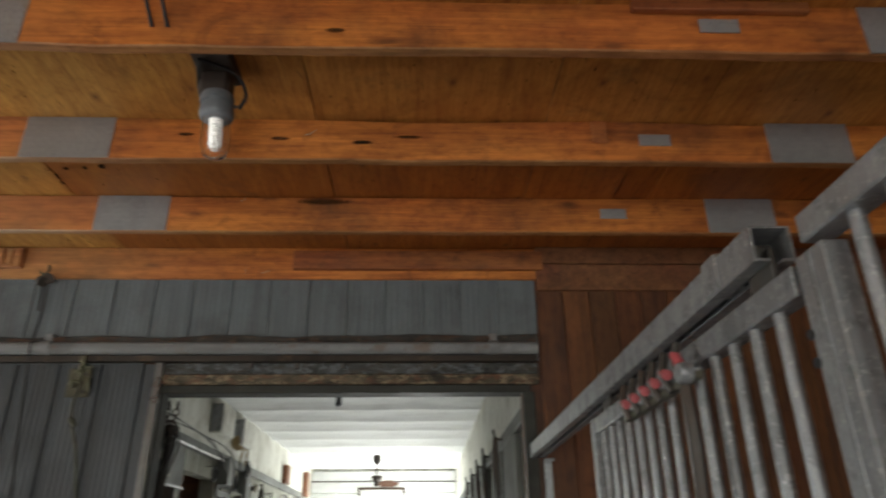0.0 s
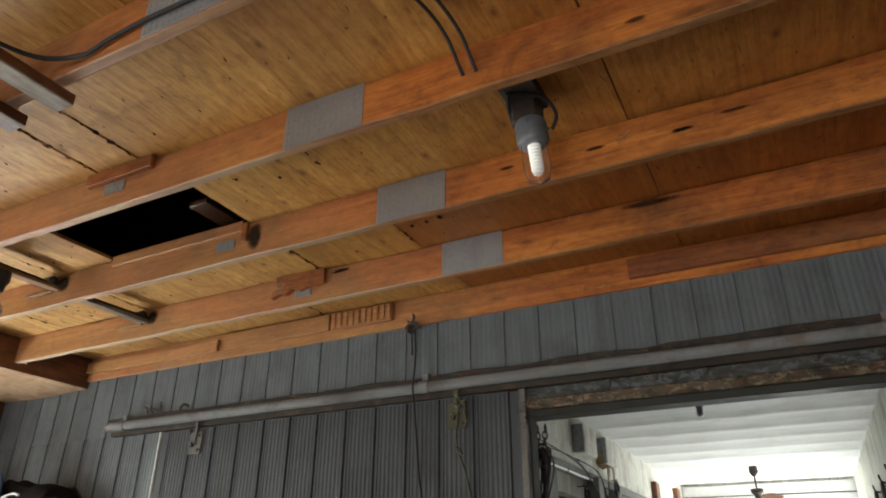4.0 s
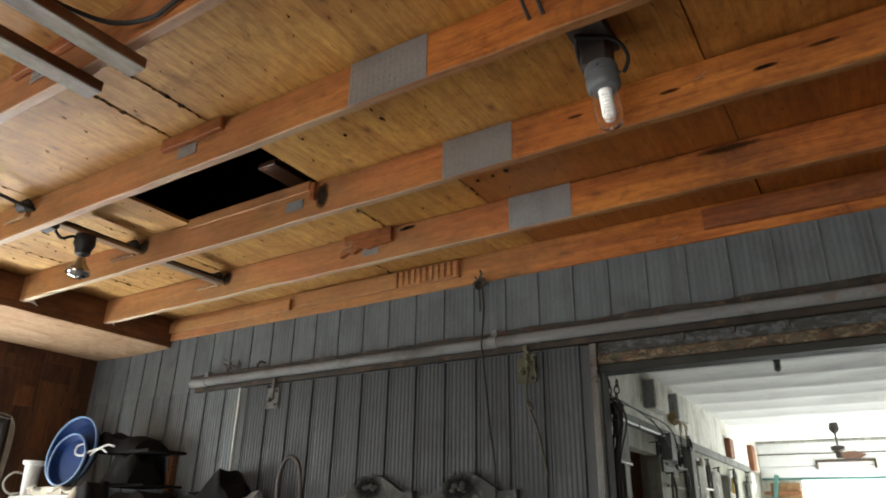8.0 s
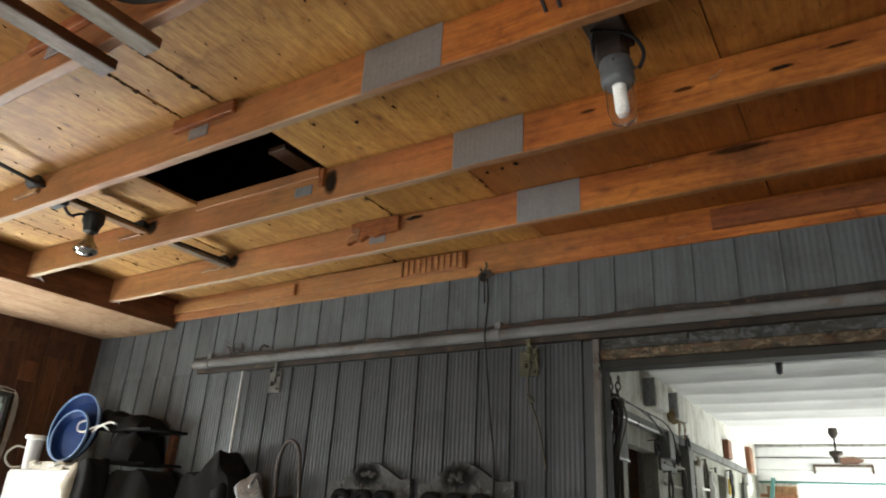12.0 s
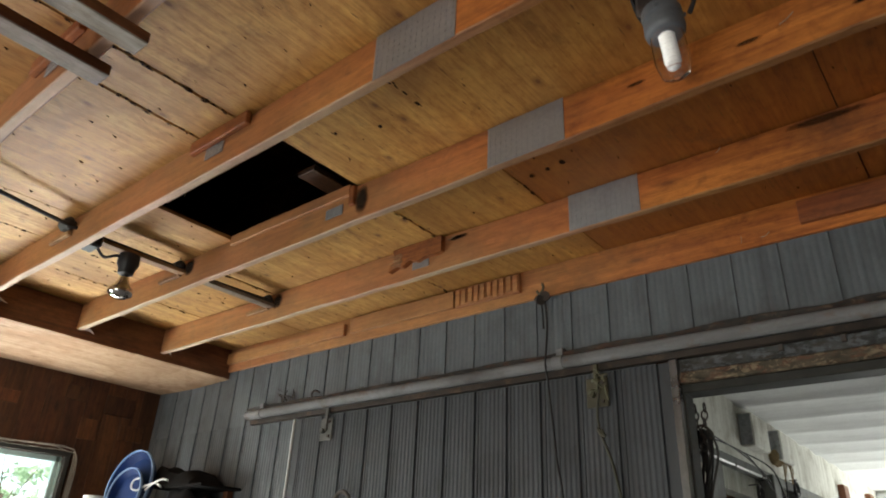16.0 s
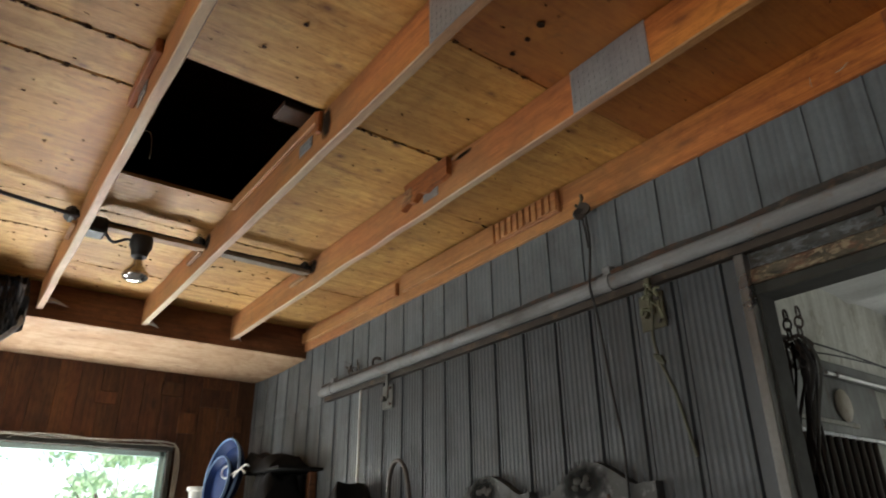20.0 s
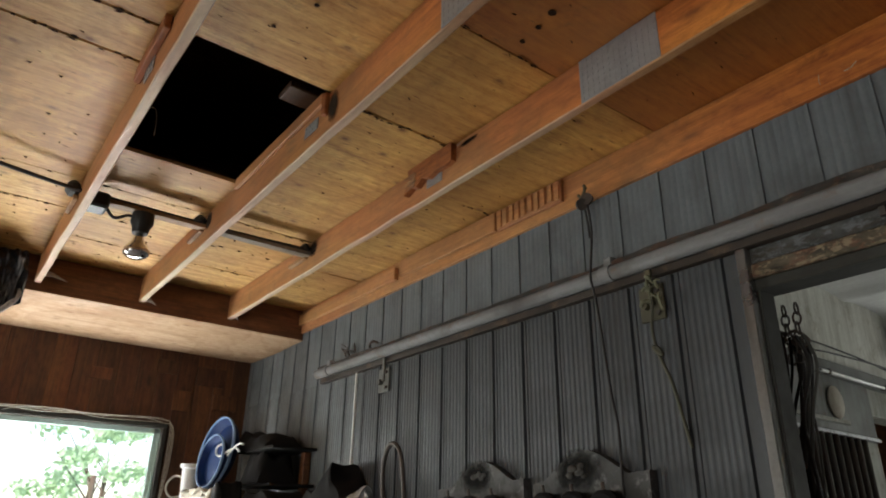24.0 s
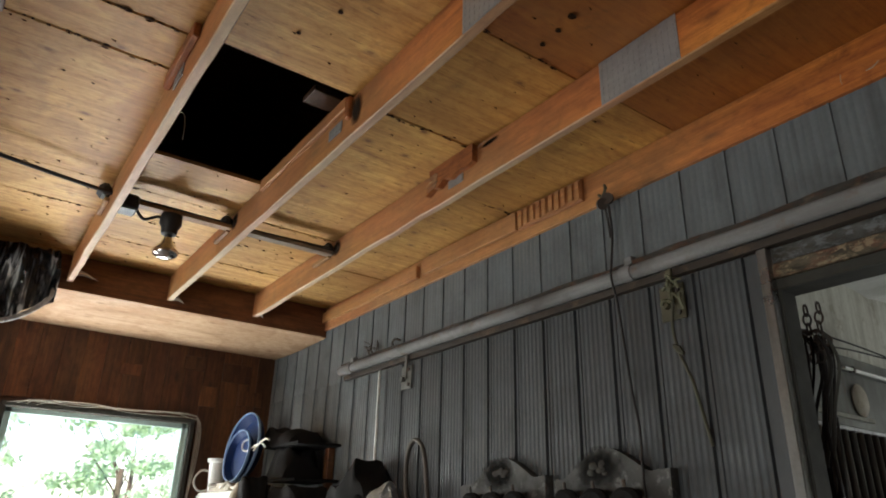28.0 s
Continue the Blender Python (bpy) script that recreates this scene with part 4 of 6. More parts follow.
# ---- stall front of galvanised bars ----
def stall():
    X = 1.70
    t = thing("stall_gate", (X, -1.85, 0.1), "sliding stall gate of galvanised steel bars", "gate")
    bm = B()
    box(bm, X + 0.0, X + 0.04, -2.548, -2.475, 0.1, 1.955, 0.003)
    stile = part("stile", bm, M_galv, t)
    bm = B()
    box(bm, X - 0.0025, X + 0.001, -2.516, -2.508, 0.1, 1.95, 0.001)
    part("weld_seam", bm, M_galv, stile, "raised bright seam")
    for z in (1.84, 1.80):
        bm = B()
        rod(bm, (X - 0.003, -2.475, z), (X + 0.001, -2.475, z), 0.008, seg=8)
        part("bolt_hole", bm, M_black, stile)
    bm = B()
    box(bm, X, X + 0.04, -1.20, -1.165, 0.1, 1.955, 0.003)
    part("stile", bm, M_galv, t)
    bm = B()
    box(bm, X + 0.001, X + 0.041, -2.46, -1.20, 1.905, 1.952, 0.003)
    part("top_bar", bm, M_galv, t)
    bm = B()
    rod(bm, (X + 0.02, 0, 0.2), (X + 0.02, 0, 1.906), 0.0115, seg=10)
    me = mesh_of("gate_bar", bm, M_galv, True)
    for k in range(14):
        o = share("bar", me, t, Matrix.Translation((0, -2.372 + 0.0855 * k, 0)))
        o.matrix_parent_inverse = t.matrix_basis.inverted()
    t2 = thing("gate_track", (X, -1.2, 1.98), "galvanised box track over the stall gate", "gate track")
    bm = B()
    ring = [(X + 0.004, 1.985), (X + 0.004, 1.981), (X - 0.022, 1.981), (X - 0.022, 2.042), (X + 0.045, 2.042), (X + 0.045, 1.981), (X + 0.022, 1.981), (X + 0.022, 1.985), (X + 0.041, 1.985), (X + 0.041, 2.038), (X - 0.018, 2.038), (X - 0.018, 1.985)]
    outline(bm, ring, -2.41, -0.02)
    part("channel", bm, M_galv, t2)
    bm = B()
    box(bm, X - 0.026, X + 0.049, -2.28, -2.22, 1.985, 2.052, 0.003)
    part("bracket", bm, M_galv, t2)
    for y in (-2.36, -1.35):
        bm = B()
        box(bm, X + 0.008, X + 0.018, y - 0.04, y + 0.04, 1.94, 2.01, 0.002)
        rod(bm, (X - 0.005, y, 2.01), (X + 0.03, y, 2.01), 0.019, seg=10)
        part("trolley", bm, M_iron, t2)
    t3 = thing("stall_barrier", (X, -4.2, 0.1), "fixed stall barrier of upright galvanised steel bars", "barrier")
    bm = B()
    box(bm, X, X + 0.045, -6.0, -2.50, 1.968, 2.012, 0.003)
    part("top_rail", bm, M_galv, t3)
    for k in range(40):
        o = share("bar", me, t3, Matrix.Translation((0.002, -2.600 - 0.079 * k, 0.064)))
        o.matrix_parent_inverse = t3.matrix_basis.inverted()
    bm = B()
    box(bm, X, X + 0.045, -6.0, -2.58, 0.12, 0.2, 0.003)
    part("bottom_rail", bm, M_galv, t3)
    t4 = thing("stall_post", (1.755, -0.06, 0.0), "thin galvanised post against the boarded wall", "post")
    bm = B()
    box(bm, 1.74, 1.775, -0.05, -0.02, 0.0, 1.975, 0.003)
    part("post", bm, M_galv, t4)
    bm = B()
    rod(bm, (1.79, -0.04, 1.97), (1.75, -0.035, 1.97), 0.008, seg=8)
    part("bolt", bm, M_galv, t4)


stall()


def clip_rack():
    X = 1.685
    t = thing("clip_rack", (X, -1.85, 1.86), "wooden rack of red-handled snap clips on the stall gate", "tool rack")
    bm = B()
    box(bm, X - 0.02, X + 0.002, -2.13, -1.66, 1.862, 1.878, 0.003)
    part("board", bm, M_rope, t)
    rnd = random.Random(8)
    for k in range(6):
        y = -2.09 + 0.075 * k
        bm = B()
        tube(bm, [(X - 0.02, y, 1.86), (X - 0.03, y + 0.01, 1.90), (X - 0.02, y + 0.02, 1.945)], 0.009, 7)
        part("clip", bm, M_iron, t, "dark steel clip")
        bm = B()
        rod(bm, (X - 0.03, y - 0.012, 1.892), (X - 0.026, y + 0.02, 1.905 + 0.018 * (k == 0)), 0.011, seg=9)
        part("handle", bm, M_red, t, "red plastic handle", True)
    bm = B()
    spin(bm, [(0.006, -0.014), (0.019, -0.013), (0.022, 0.0), (0.019, 0.013), (0.006, 0.014)], Matrix.Translation((X - 0.03, -2.115, 1.875)) @ Matrix.Rotation(radians(90), 4, "Y"), 12)
    part("pulley", bm, M_galv, t, "round metal pulley", True)
    bm = B()
    tube(bm, [(X - 0.03, -2.11, 1.85), (X - 0.03, -2.12, 1.75), (X - 0.025, -2.10, 1.6), (X - 0.02, -2.11, 1.3)], 0.012, 7)
    part("strap", bm, M_iron, t)


clip_rack()


# ---- jar light hung from the joists ----
def jar_light():
    x, y = 0.495, -1.52
    t = thing("jar_light", (x, y, 2.71), "grey cast lamp holder with a dusty glass jar and white bulb", "light")
    lean = Matrix.Translation((x, y, 2.71)) @ Matrix.Rotation(radians(-4), 4, "Y") @ Matrix.Rotation(radians(3), 4, "X")
    bm = B()
    box(bm, x - 0.09, x + 0.035, -1.66, -1.47, ZP - 0.045, ZP - 0.003, 0.004)
    part("mounting_block", bm, M_neck, t, "dark dusty mounting board")
    bm = B()
    box(bm, x - 0.078, x + 0.022, -1.56, -1.485, 2.945, ZP - 0.04, 0.012)
    part("neck", bm, M_neck, t, "dark cobwebbed neck")
    bm = B()
    spin(bm, [(0.015, 0.25), (0.030, 0.246), (0.050, 0.238), (0.054, 0.228), (0.054, 0.205), (0.047, 0.201), (0.047, 0.194), (0.053, 0.191), (0.055, 0.165), (0.051, 0.150), (0.046, 0.146), (0.02, 0.146)], lean, 24)
    holder = part("holder", bm, M_grey_metal, t, smooth=True)
    for k in range(3):
        a = 0.6 + 2.1 * k
        bm = B()
        rod(bm, lean @ Vector((0.050 * math.cos(a), 0.050 * math.sin(a), 0.216)), lean @ Vector((0.064 * math.cos(a), 0.064 * math.sin(a), 0.216)), 0.006, seg=8)
        part("screw", bm, M_grey_metal, holder)
    bm = B()
    spin(bm, [(0.041, 0.148), (0.043, 0.10), (0.043, 0.055), (0.035, 0.022), (0.010, 0.004), (0.010, 0.0), (0.037, 0.018), (0.046, 0.055), (0.046, 0.10), (0.044, 0.148)], lean, 24, True)
    jar = part("glass_jar", bm, M_glass, t, "dusty clear glass jar", True)
    jar.visible_shadow = False
    bm = B()
    prof = [(0.018, 0.148)]
    for k in range(8):
        prof += [(0.0225, 0.143 - 0.0125 * k), (0.0175, 0.137 - 0.0125 * k)]
    spin(bm, prof + [(0.018, 0.042), (0.011, 0.036), (0.004, 0.034)], lean, 16)
    part("bulb", bm, M_tube_white, t, "white spiral bulb", True)
    for dx, dy in ((-0.062, 0.0), (0.058, 0.01)):
        bm = B()
        tube(bm, [(x - 0.06, -1.62, ZP - 0.055), (x + dx - 0.02, -1.56, 3.02), (x + dx * 1.25, -1.53 + dy, 2.965), (x + dx * 0.9, -1.52 + dy, 2.915)], 0.007, 6)
        part("lead", bm, M_cable, t)
    t2 = thing("joist_cables", (0.2, -2.0, 2.95), "pair of black cables looping through a joist", "cable")
    for dx in (0.0, 0.045):
        bm = B()
        tube(bm, [(0.37 + dx, -1.832, 2.965), (0.368 + dx, -1.856, 2.985), (0.365 + dx, -1.93, 3.035), (0.355 + dx, -2.02, 3.06), (0.33 + dx * 1.2, -2.16, 3.065), (0.29 + dx * 1.5, -2.43, 3.06)], 0.0065, 6)
        part("cable", bm, M_cable, t2)


jar_light()


# ---- flood lamp near the window ----
def flood_lamp():
    x, y = -2.42, -1.53
    t = thing("flood_lamp", (x, y, 2.74), "reflector bulb in a black socket with trailing black cable", "light")
    bm = B()
    box(bm, x - 0.03, x + 0.03, -1.79, -1.222, 2.985, 3.005, 0.003)
    part("batten", bm, M_cross, t)
    bm = B()
    spin(bm, [(0.035, 2.984), (0.052, 2.98), (0.055, 2.93), (0.042, 2.905), (0.038, 2.875), (0.02, 2.87)], Matrix.Translation((x, y, 0)), 18)
    part("socket", bm, M_black, t, smooth=True)
    bm = B()
    spin(bm, [(0.018, 2.872), (0.024, 2.85), (0.036, 2.82), (0.058, 2.79), (0.063, 2.775), (0.058, 2.76), (0.035, 2.745), (0.008, 2.741)], Matrix.Translation((x, y, 0)), 22)
    part("bulb", bm, M_mirror, t, "silvered reflector bulb", True)
    bm = B()
    box(bm, x - 0.06, x + 0.06, -1.80, -1.70, 2.94, 3.02, 0.012)
    part("junction_box", bm, M_black, t)
    bm = B()
    tube(bm, [(x, -1.70, 2.96), (x + 0.01, -1.66, 2.92), (x, -1.60, 2.955), (x, -1.56, 2.95)], 0.008, 6)
    part("lead", bm, M_cable, t)
    t2 = thing("ceiling_cable", (x, -1.2, 3.0), "black cable lying on battens across the joists", "cable")
    bm = B()
    tube(bm, [(-2.15, -2.9, 3.03), (-2.25, -2.42, 3.0), (-2.36, -2.0, 3.005), (-2.40, -1.80, 3.01), (-2.42, -1.5, 3.018), (-2.43, -1.22, 3.02), (-2.42, -0.95, 3.018), (-2.40, -0.62, 3.02)], 0.010, 7)
    part("cable", bm, M_cable, t2)
    bm = B()
    box(bm, -2.45, -2.39, -1.18, -0.612, 2.985, 3.006, 0.003)
    solid("batten", bm, M_grey_wood, "grey batten bridging two joists", "batten")
    for k, (bx, by) in enumerate(((-2.45, -1.83), (-2.45, -1.22), (-2.45, -0.61))):
        bm = B()
        box(bm, bx - 0.2, bx + 0.02, by - 0.022, by - 0.0005, 2.975, 2.998, 0.003)
        solid("cleat", bm, M_cross, "small pale cleat nailed to a joist", "cleat", "cleats on the joists")
        bm = B()
        box(bm, bx - 0.05, bx + 0.06, by - 0.06, by - 0.001, 3.0, 3.06, 0.02)
        solid("cable_clip", bm, M_black, "black lump of tape where the cable meets a joist", "cable clip", "cable clips")


m_, n_, l_, b_ = base("silvered_glass", 0.12, 1.0)
b_.inputs["Base Color"].default_value = (0.75, 0.74, 0.72, 1)
M_mirror = m_
flood_lamp()


# ---- conduits, stud and boards near the camera's start ----
def conduit_post():
    t = thing("conduit_post", (-0.66, -2.96, 0.0), "dark timber post carrying four grey conduits", "post")
    bm = B()
    box(bm, -0.78, -0.655, -3.01, -2.845, 0.0, 2.93, 0.005)
    part("post", bm, M_black, t)
    for k in range(4):
        y = -2.99 + 0.038 * k
        bm = B()
        rod(bm, (-0.64, y, 0.0), (-0.64, y, 2.80), 0.0145, seg=14)
        c = part("conduit", bm, M_conduit, t, smooth=True)
        for z in (1.2, 2.55 - 0.03 * (k % 2)):
            bm = B()
            rod(bm, (-0.64, y, z), (-0.64, y, z + 0.05), 0.0170, seg=14)
            part("coupling", bm, M_conduit, c)
    bm = B()
    box(bm, -0.70, -0.61, -3.05, -2.84, 2.03, 2.07, 0.004)
    part("strap", bm, M_iron, t)
    bm = B()
    box(bm, -0.82, -0.60, -3.05, -2.82, 2.77, 2.895, 0.02)
    part("junction_box", bm, M_black, t, "black box where cables gather")
    for k, (dy, dx) in enumerate(((-0.05, -0.4), (-0.1, -0.3), (0.0, -0.5))):
        bm = B()
        tube(bm, [(-0.66, -3.05 + dy * 0.3, 2.88), (-0.70, -3.12 + dy, 2.93), (-0.8 + dx * 0.4, -3.18 + dy, 2.91), (-0.8 + dx, -3.3 + dy, 2.97)], 0.008, 6)
        part("cable", bm, M_cable, t)
    bm = B()
    box(bm, -0.73, -0.66, -2.86, -2.80, 1.7, 2.05, 0.01)
    part("switch_box", bm, M_black, t)
    t2 = thing("sagging_cable", (-0.4, -2.6, 2.9), "black cable sagging below the joists", "cable")
    bm = B()
    tube(bm, [(-0.74, -2.83, 2.91), (-0.74, -2.66, 2.925), (-0.69, -2.51, 2.93), (-0.55, -2.462, 2.915), (-0.45, -2.456, 2.935), (-0.3, -2.454, 2.95), (-0.02, -2.452, 2.95), (0.3, -2.452, 2.97)], 0.0075, 6)
    part("cable", bm, M_cable, t2)
    for x in (-0.735, -0.965):
        bm = B()
        box(bm, x - 0.04, x + 0.04, -2.84 - 0.03 * (x < -0.9), -2.36, ZJ - 0.042, ZJ - 0.002, 0.003)
        for f in bm.faces:
            f.material_index = 0 if f.normal.z < -0.5 else 1
        gb = solid("grey_board", bm, M_grey_wood, "weathered grey board nailed under the joists", "board", "grey boards")
        gb.data.materials.append(M_header)
    t3 = thing("hanging_stud", (-1.9, -2.47, 2.16), "brown timber stud hanging from a joist", "stud")
    bm = B()
    box(bm, -0.05, 0.05, -2.482, -2.443, 0.0, 0.97, 0.004, Matrix.Translation((-1.72, 0, 2.12)) @ Matrix.Rotation(radians(-10.5), 4, "Y"))
    part("stud", bm, M_stud, t3)
    bm = B()
    tube(bm, [(-1.90, -2.48, 2.86), (-1.87, -2.53, 2.90), (-1.89, -2.55, 2.84), (-1.87, -2.54, 2.72), (-1.85, -2.52, 2.4), (-1.8, -2.52, 2.1)], 0.012, 7)
    part("strap", bm, M_cable, t3)
    t4 = thing("black_box", (-1.95, -2.55, 1.82), "black metal box fixed under the hanging stud", "box")
    bm = B()
    box(bm, -1.90, -1.64, -2.60, -2.42, 1.82, 2.13, 0.01)
    part("case", bm, M_black, t4)


conduit_post()


# ---- window, its wires, and the trees outside ----
def window():
    y0, y1, z0, z1 = -1.93, -0.66, 1.15, 2.235
    w = thing("window_1", (XW, (y0 + y1) / 2, z0), "window with a dark frame and teal-white sash", "window")
    w["kind"] = "structure"
    bm = B()
    box(bm, XW - 0.02, XW + 0.04, y0 - 0.035, y1 + 0.035, z1, z1 + 0.034, 0.004)
    box(bm, XW - 0.02, XW + 0.04, y0 - 0.035, y1 + 0.035, z0 - 0.05, z0, 0.004)
    box(bm, XW - 0.02, XW + 0.04, y0 - 0.035, y0, z0, z1, 0.004)
    box(bm, XW - 0.02, XW + 0.04, y1, y1 + 0.035, z0, z1, 0.004)
    part("window_frame", bm, M_lip, w)
    bm = B()
    box(bm, XW - 0.06, XW - 0.02, y0, y1, z1 - 0.04, z1, 0.003)
    box(bm, XW - 0.06, XW - 0.02, y0, y1, z0, z0 + 0.04, 0.003)
    box(bm, XW - 0.06, XW - 0.02, y0, y0 + 0.045, z0, z1, 0.003)
    box(bm, XW - 0.06, XW - 0.02, y1 - 0.045, y1 - 0.013, z0, z1, 0.003)
    part("sash", bm, M_teal_white, w, "teal-white sash")
    bm = B()
    box(bm, XW - 0.118, XW + 0.0, y1 - 0.012, y1 - 0.001, z0 + 0.05, z1 - 0.045, 0.002)
    part("reveal", bm, M_teal_white, w, "bright teal-white reveal board")
    bm = B()
    box(bm, XW - 0.045, XW - 0.040, y0 + 0.045, y1 - 0.045, z0 + 0.04, z1 - 0.04)
    p = part("pane", bm, M_glass, w)
    p.visible_shadow = False
    t = thing("window_wires", (XW + 0.05, -1.0, z1), "pale tangled wires draped over the window frame", "wire")
    rnd = random.Random(3)
    for k in range(4):
        bm = B()
        pts = [(XW + 0.05, y0 + 0.06 * k, z1 + 0.02)]
        y = y0
        while y < y1 - 0.05:
            y += rnd.uniform(0.14, 0.3)
            pts.append((XW + 0.05 + rnd.uniform(0, 0.02), min(y, y1), z1 + 0.042 + rnd.uniform(-0.012, 0.028)))
        pts += [(XW + 0.05, y1 + 0.05 + 0.01 * k, z1 + 0.02 - 0.01 * k), (XW + 0.05, y1 + 0.055 + 0.01 * k, z1 - 0.3), (XW + 0.05, y1 + 0.04, z1 - 0.7)]
        tube(bm, pts, 0.0021, 5)
        part("wire", bm, M_rope_pale, t)


M_teal_white = painted("teal_white_sash", (0.55, 0.72, 0.68), 0.4, 0.0, (0.25, 0.3, 0.28), 0.3)
M_rope_pale = plain("pale_wire", (0.45, 0.42, 0.36), 0.6)
window()


def tree(x, y, h, spread, seed):
    rnd = random.Random(seed)
    t = thing("tree", (x, y, -0.06), "leafy green tree outside the window", "tree", "trees outside")
    bm = B()
    rod(bm, (x, y, -0.06), (x + 0.1, y, h * 0.5), 0.16, 0.09, 9)
    for k in range(4):
        a = rnd.uniform(0, 6.28)
        z = h * rnd.uniform(0.3, 0.5)
        rod(bm, (x + 0.05, y, z), (x + spread * 0.7 * math.cos(a), y + spread * 0.7 * math.sin(a), z + h * 0.3), 0.035, 0.01, 6)
    part("trunk", bm, M_bark, t)
    verts, faces = [], []
    for c in range(int(6.5 * spread)):
        a, r = rnd.uniform(0, 6.28), spread * math.sqrt(rnd.random())
        cx, cy, cz = x + r * math.cos(a), y + r * math.sin(a), h * 0.25 + (h * 0.8) * rnd.random() * (1 - 0.4 * r / spread)
        for k in range(75):
            p = Vector((cx + rnd.gauss(0, 0.27), cy + rnd.gauss(0, 0.27), cz + rnd.gauss(0, 0.15)))
            u = Vector((rnd.uniform(-1, 1), rnd.uniform(-1, 1), rnd.uniform(-1, 1))).normalized()
            v = u.orthogonal().normalized()
            s = rnd.uniform(0.07, 0.17)
            i = len(verts)
            verts += [p - u * s, p + v * s * 0.5, p + u * s, p - v * s * 0.5]
            faces.append((i, i + 1, i + 2, i + 3))
    me = bpy.data.meshes.new("crown")
    me.from_pydata([tuple(v) for v in verts], [], faces)
    me.materials.append(M_leaf)
    o = new("crown", me)
    o.parent, o.matrix_parent_inverse = t, t.matrix_basis.inverted()
    o["kind"] = "stuff"


for k, (tx, ty, th, ts) in enumerate(((-24, 2.6, 6.0, 2.2), (-27.0, -1.6, 5.2, 2.2), (-34, 5.0, 8.0, 3.0), (-38, -5.0, 7.0, 2.6), (-30, 7.6, 7.5, 2.6))):
    tree(tx, ty, th, ts, k)


# ---- tubs, fridge and the clutter by the window ----
def tub(x, y, z, r, depth, azim, name_label):
    """A round basin standing on its rim edge, its mouth along azim."""
    t = thing("tub", (x, y, z - r), name_label, "tub", "blue tubs")
    d = Vector((math.cos(radians(azim)), math.sin(radians(azim)), 0.13)).normalized()
    m = Matrix.Translation((x, y, z)) @ d.to_track_quat("Z", "Y").to_matrix().to_4x4()
    bm = B()
    spin(bm, [(0.02, -depth + 0.004), (0.80 * r, -depth + 0.004), (0.86 * r, -depth + 0.02), (0.965 * r, 0.0), (0.985 * r, -0.002), (0.89 * r, -depth + 0.01), (0.82 * r, -depth - 0.004), (0.02, -depth - 0.004)], m, 40)
    part("shell", bm, M_blue, t, smooth=True)
    bm = B()
    spin(bm, [(0.955 * r, 0.0), (0.96 * r, 0.008), (1.0 * r, 0.008), (1.0 * r, -0.01), (0.975 * r, -0.012)], m, 40, True)
    part("rim", bm, M_blue_rim, t, "pale scuffed rim", True)


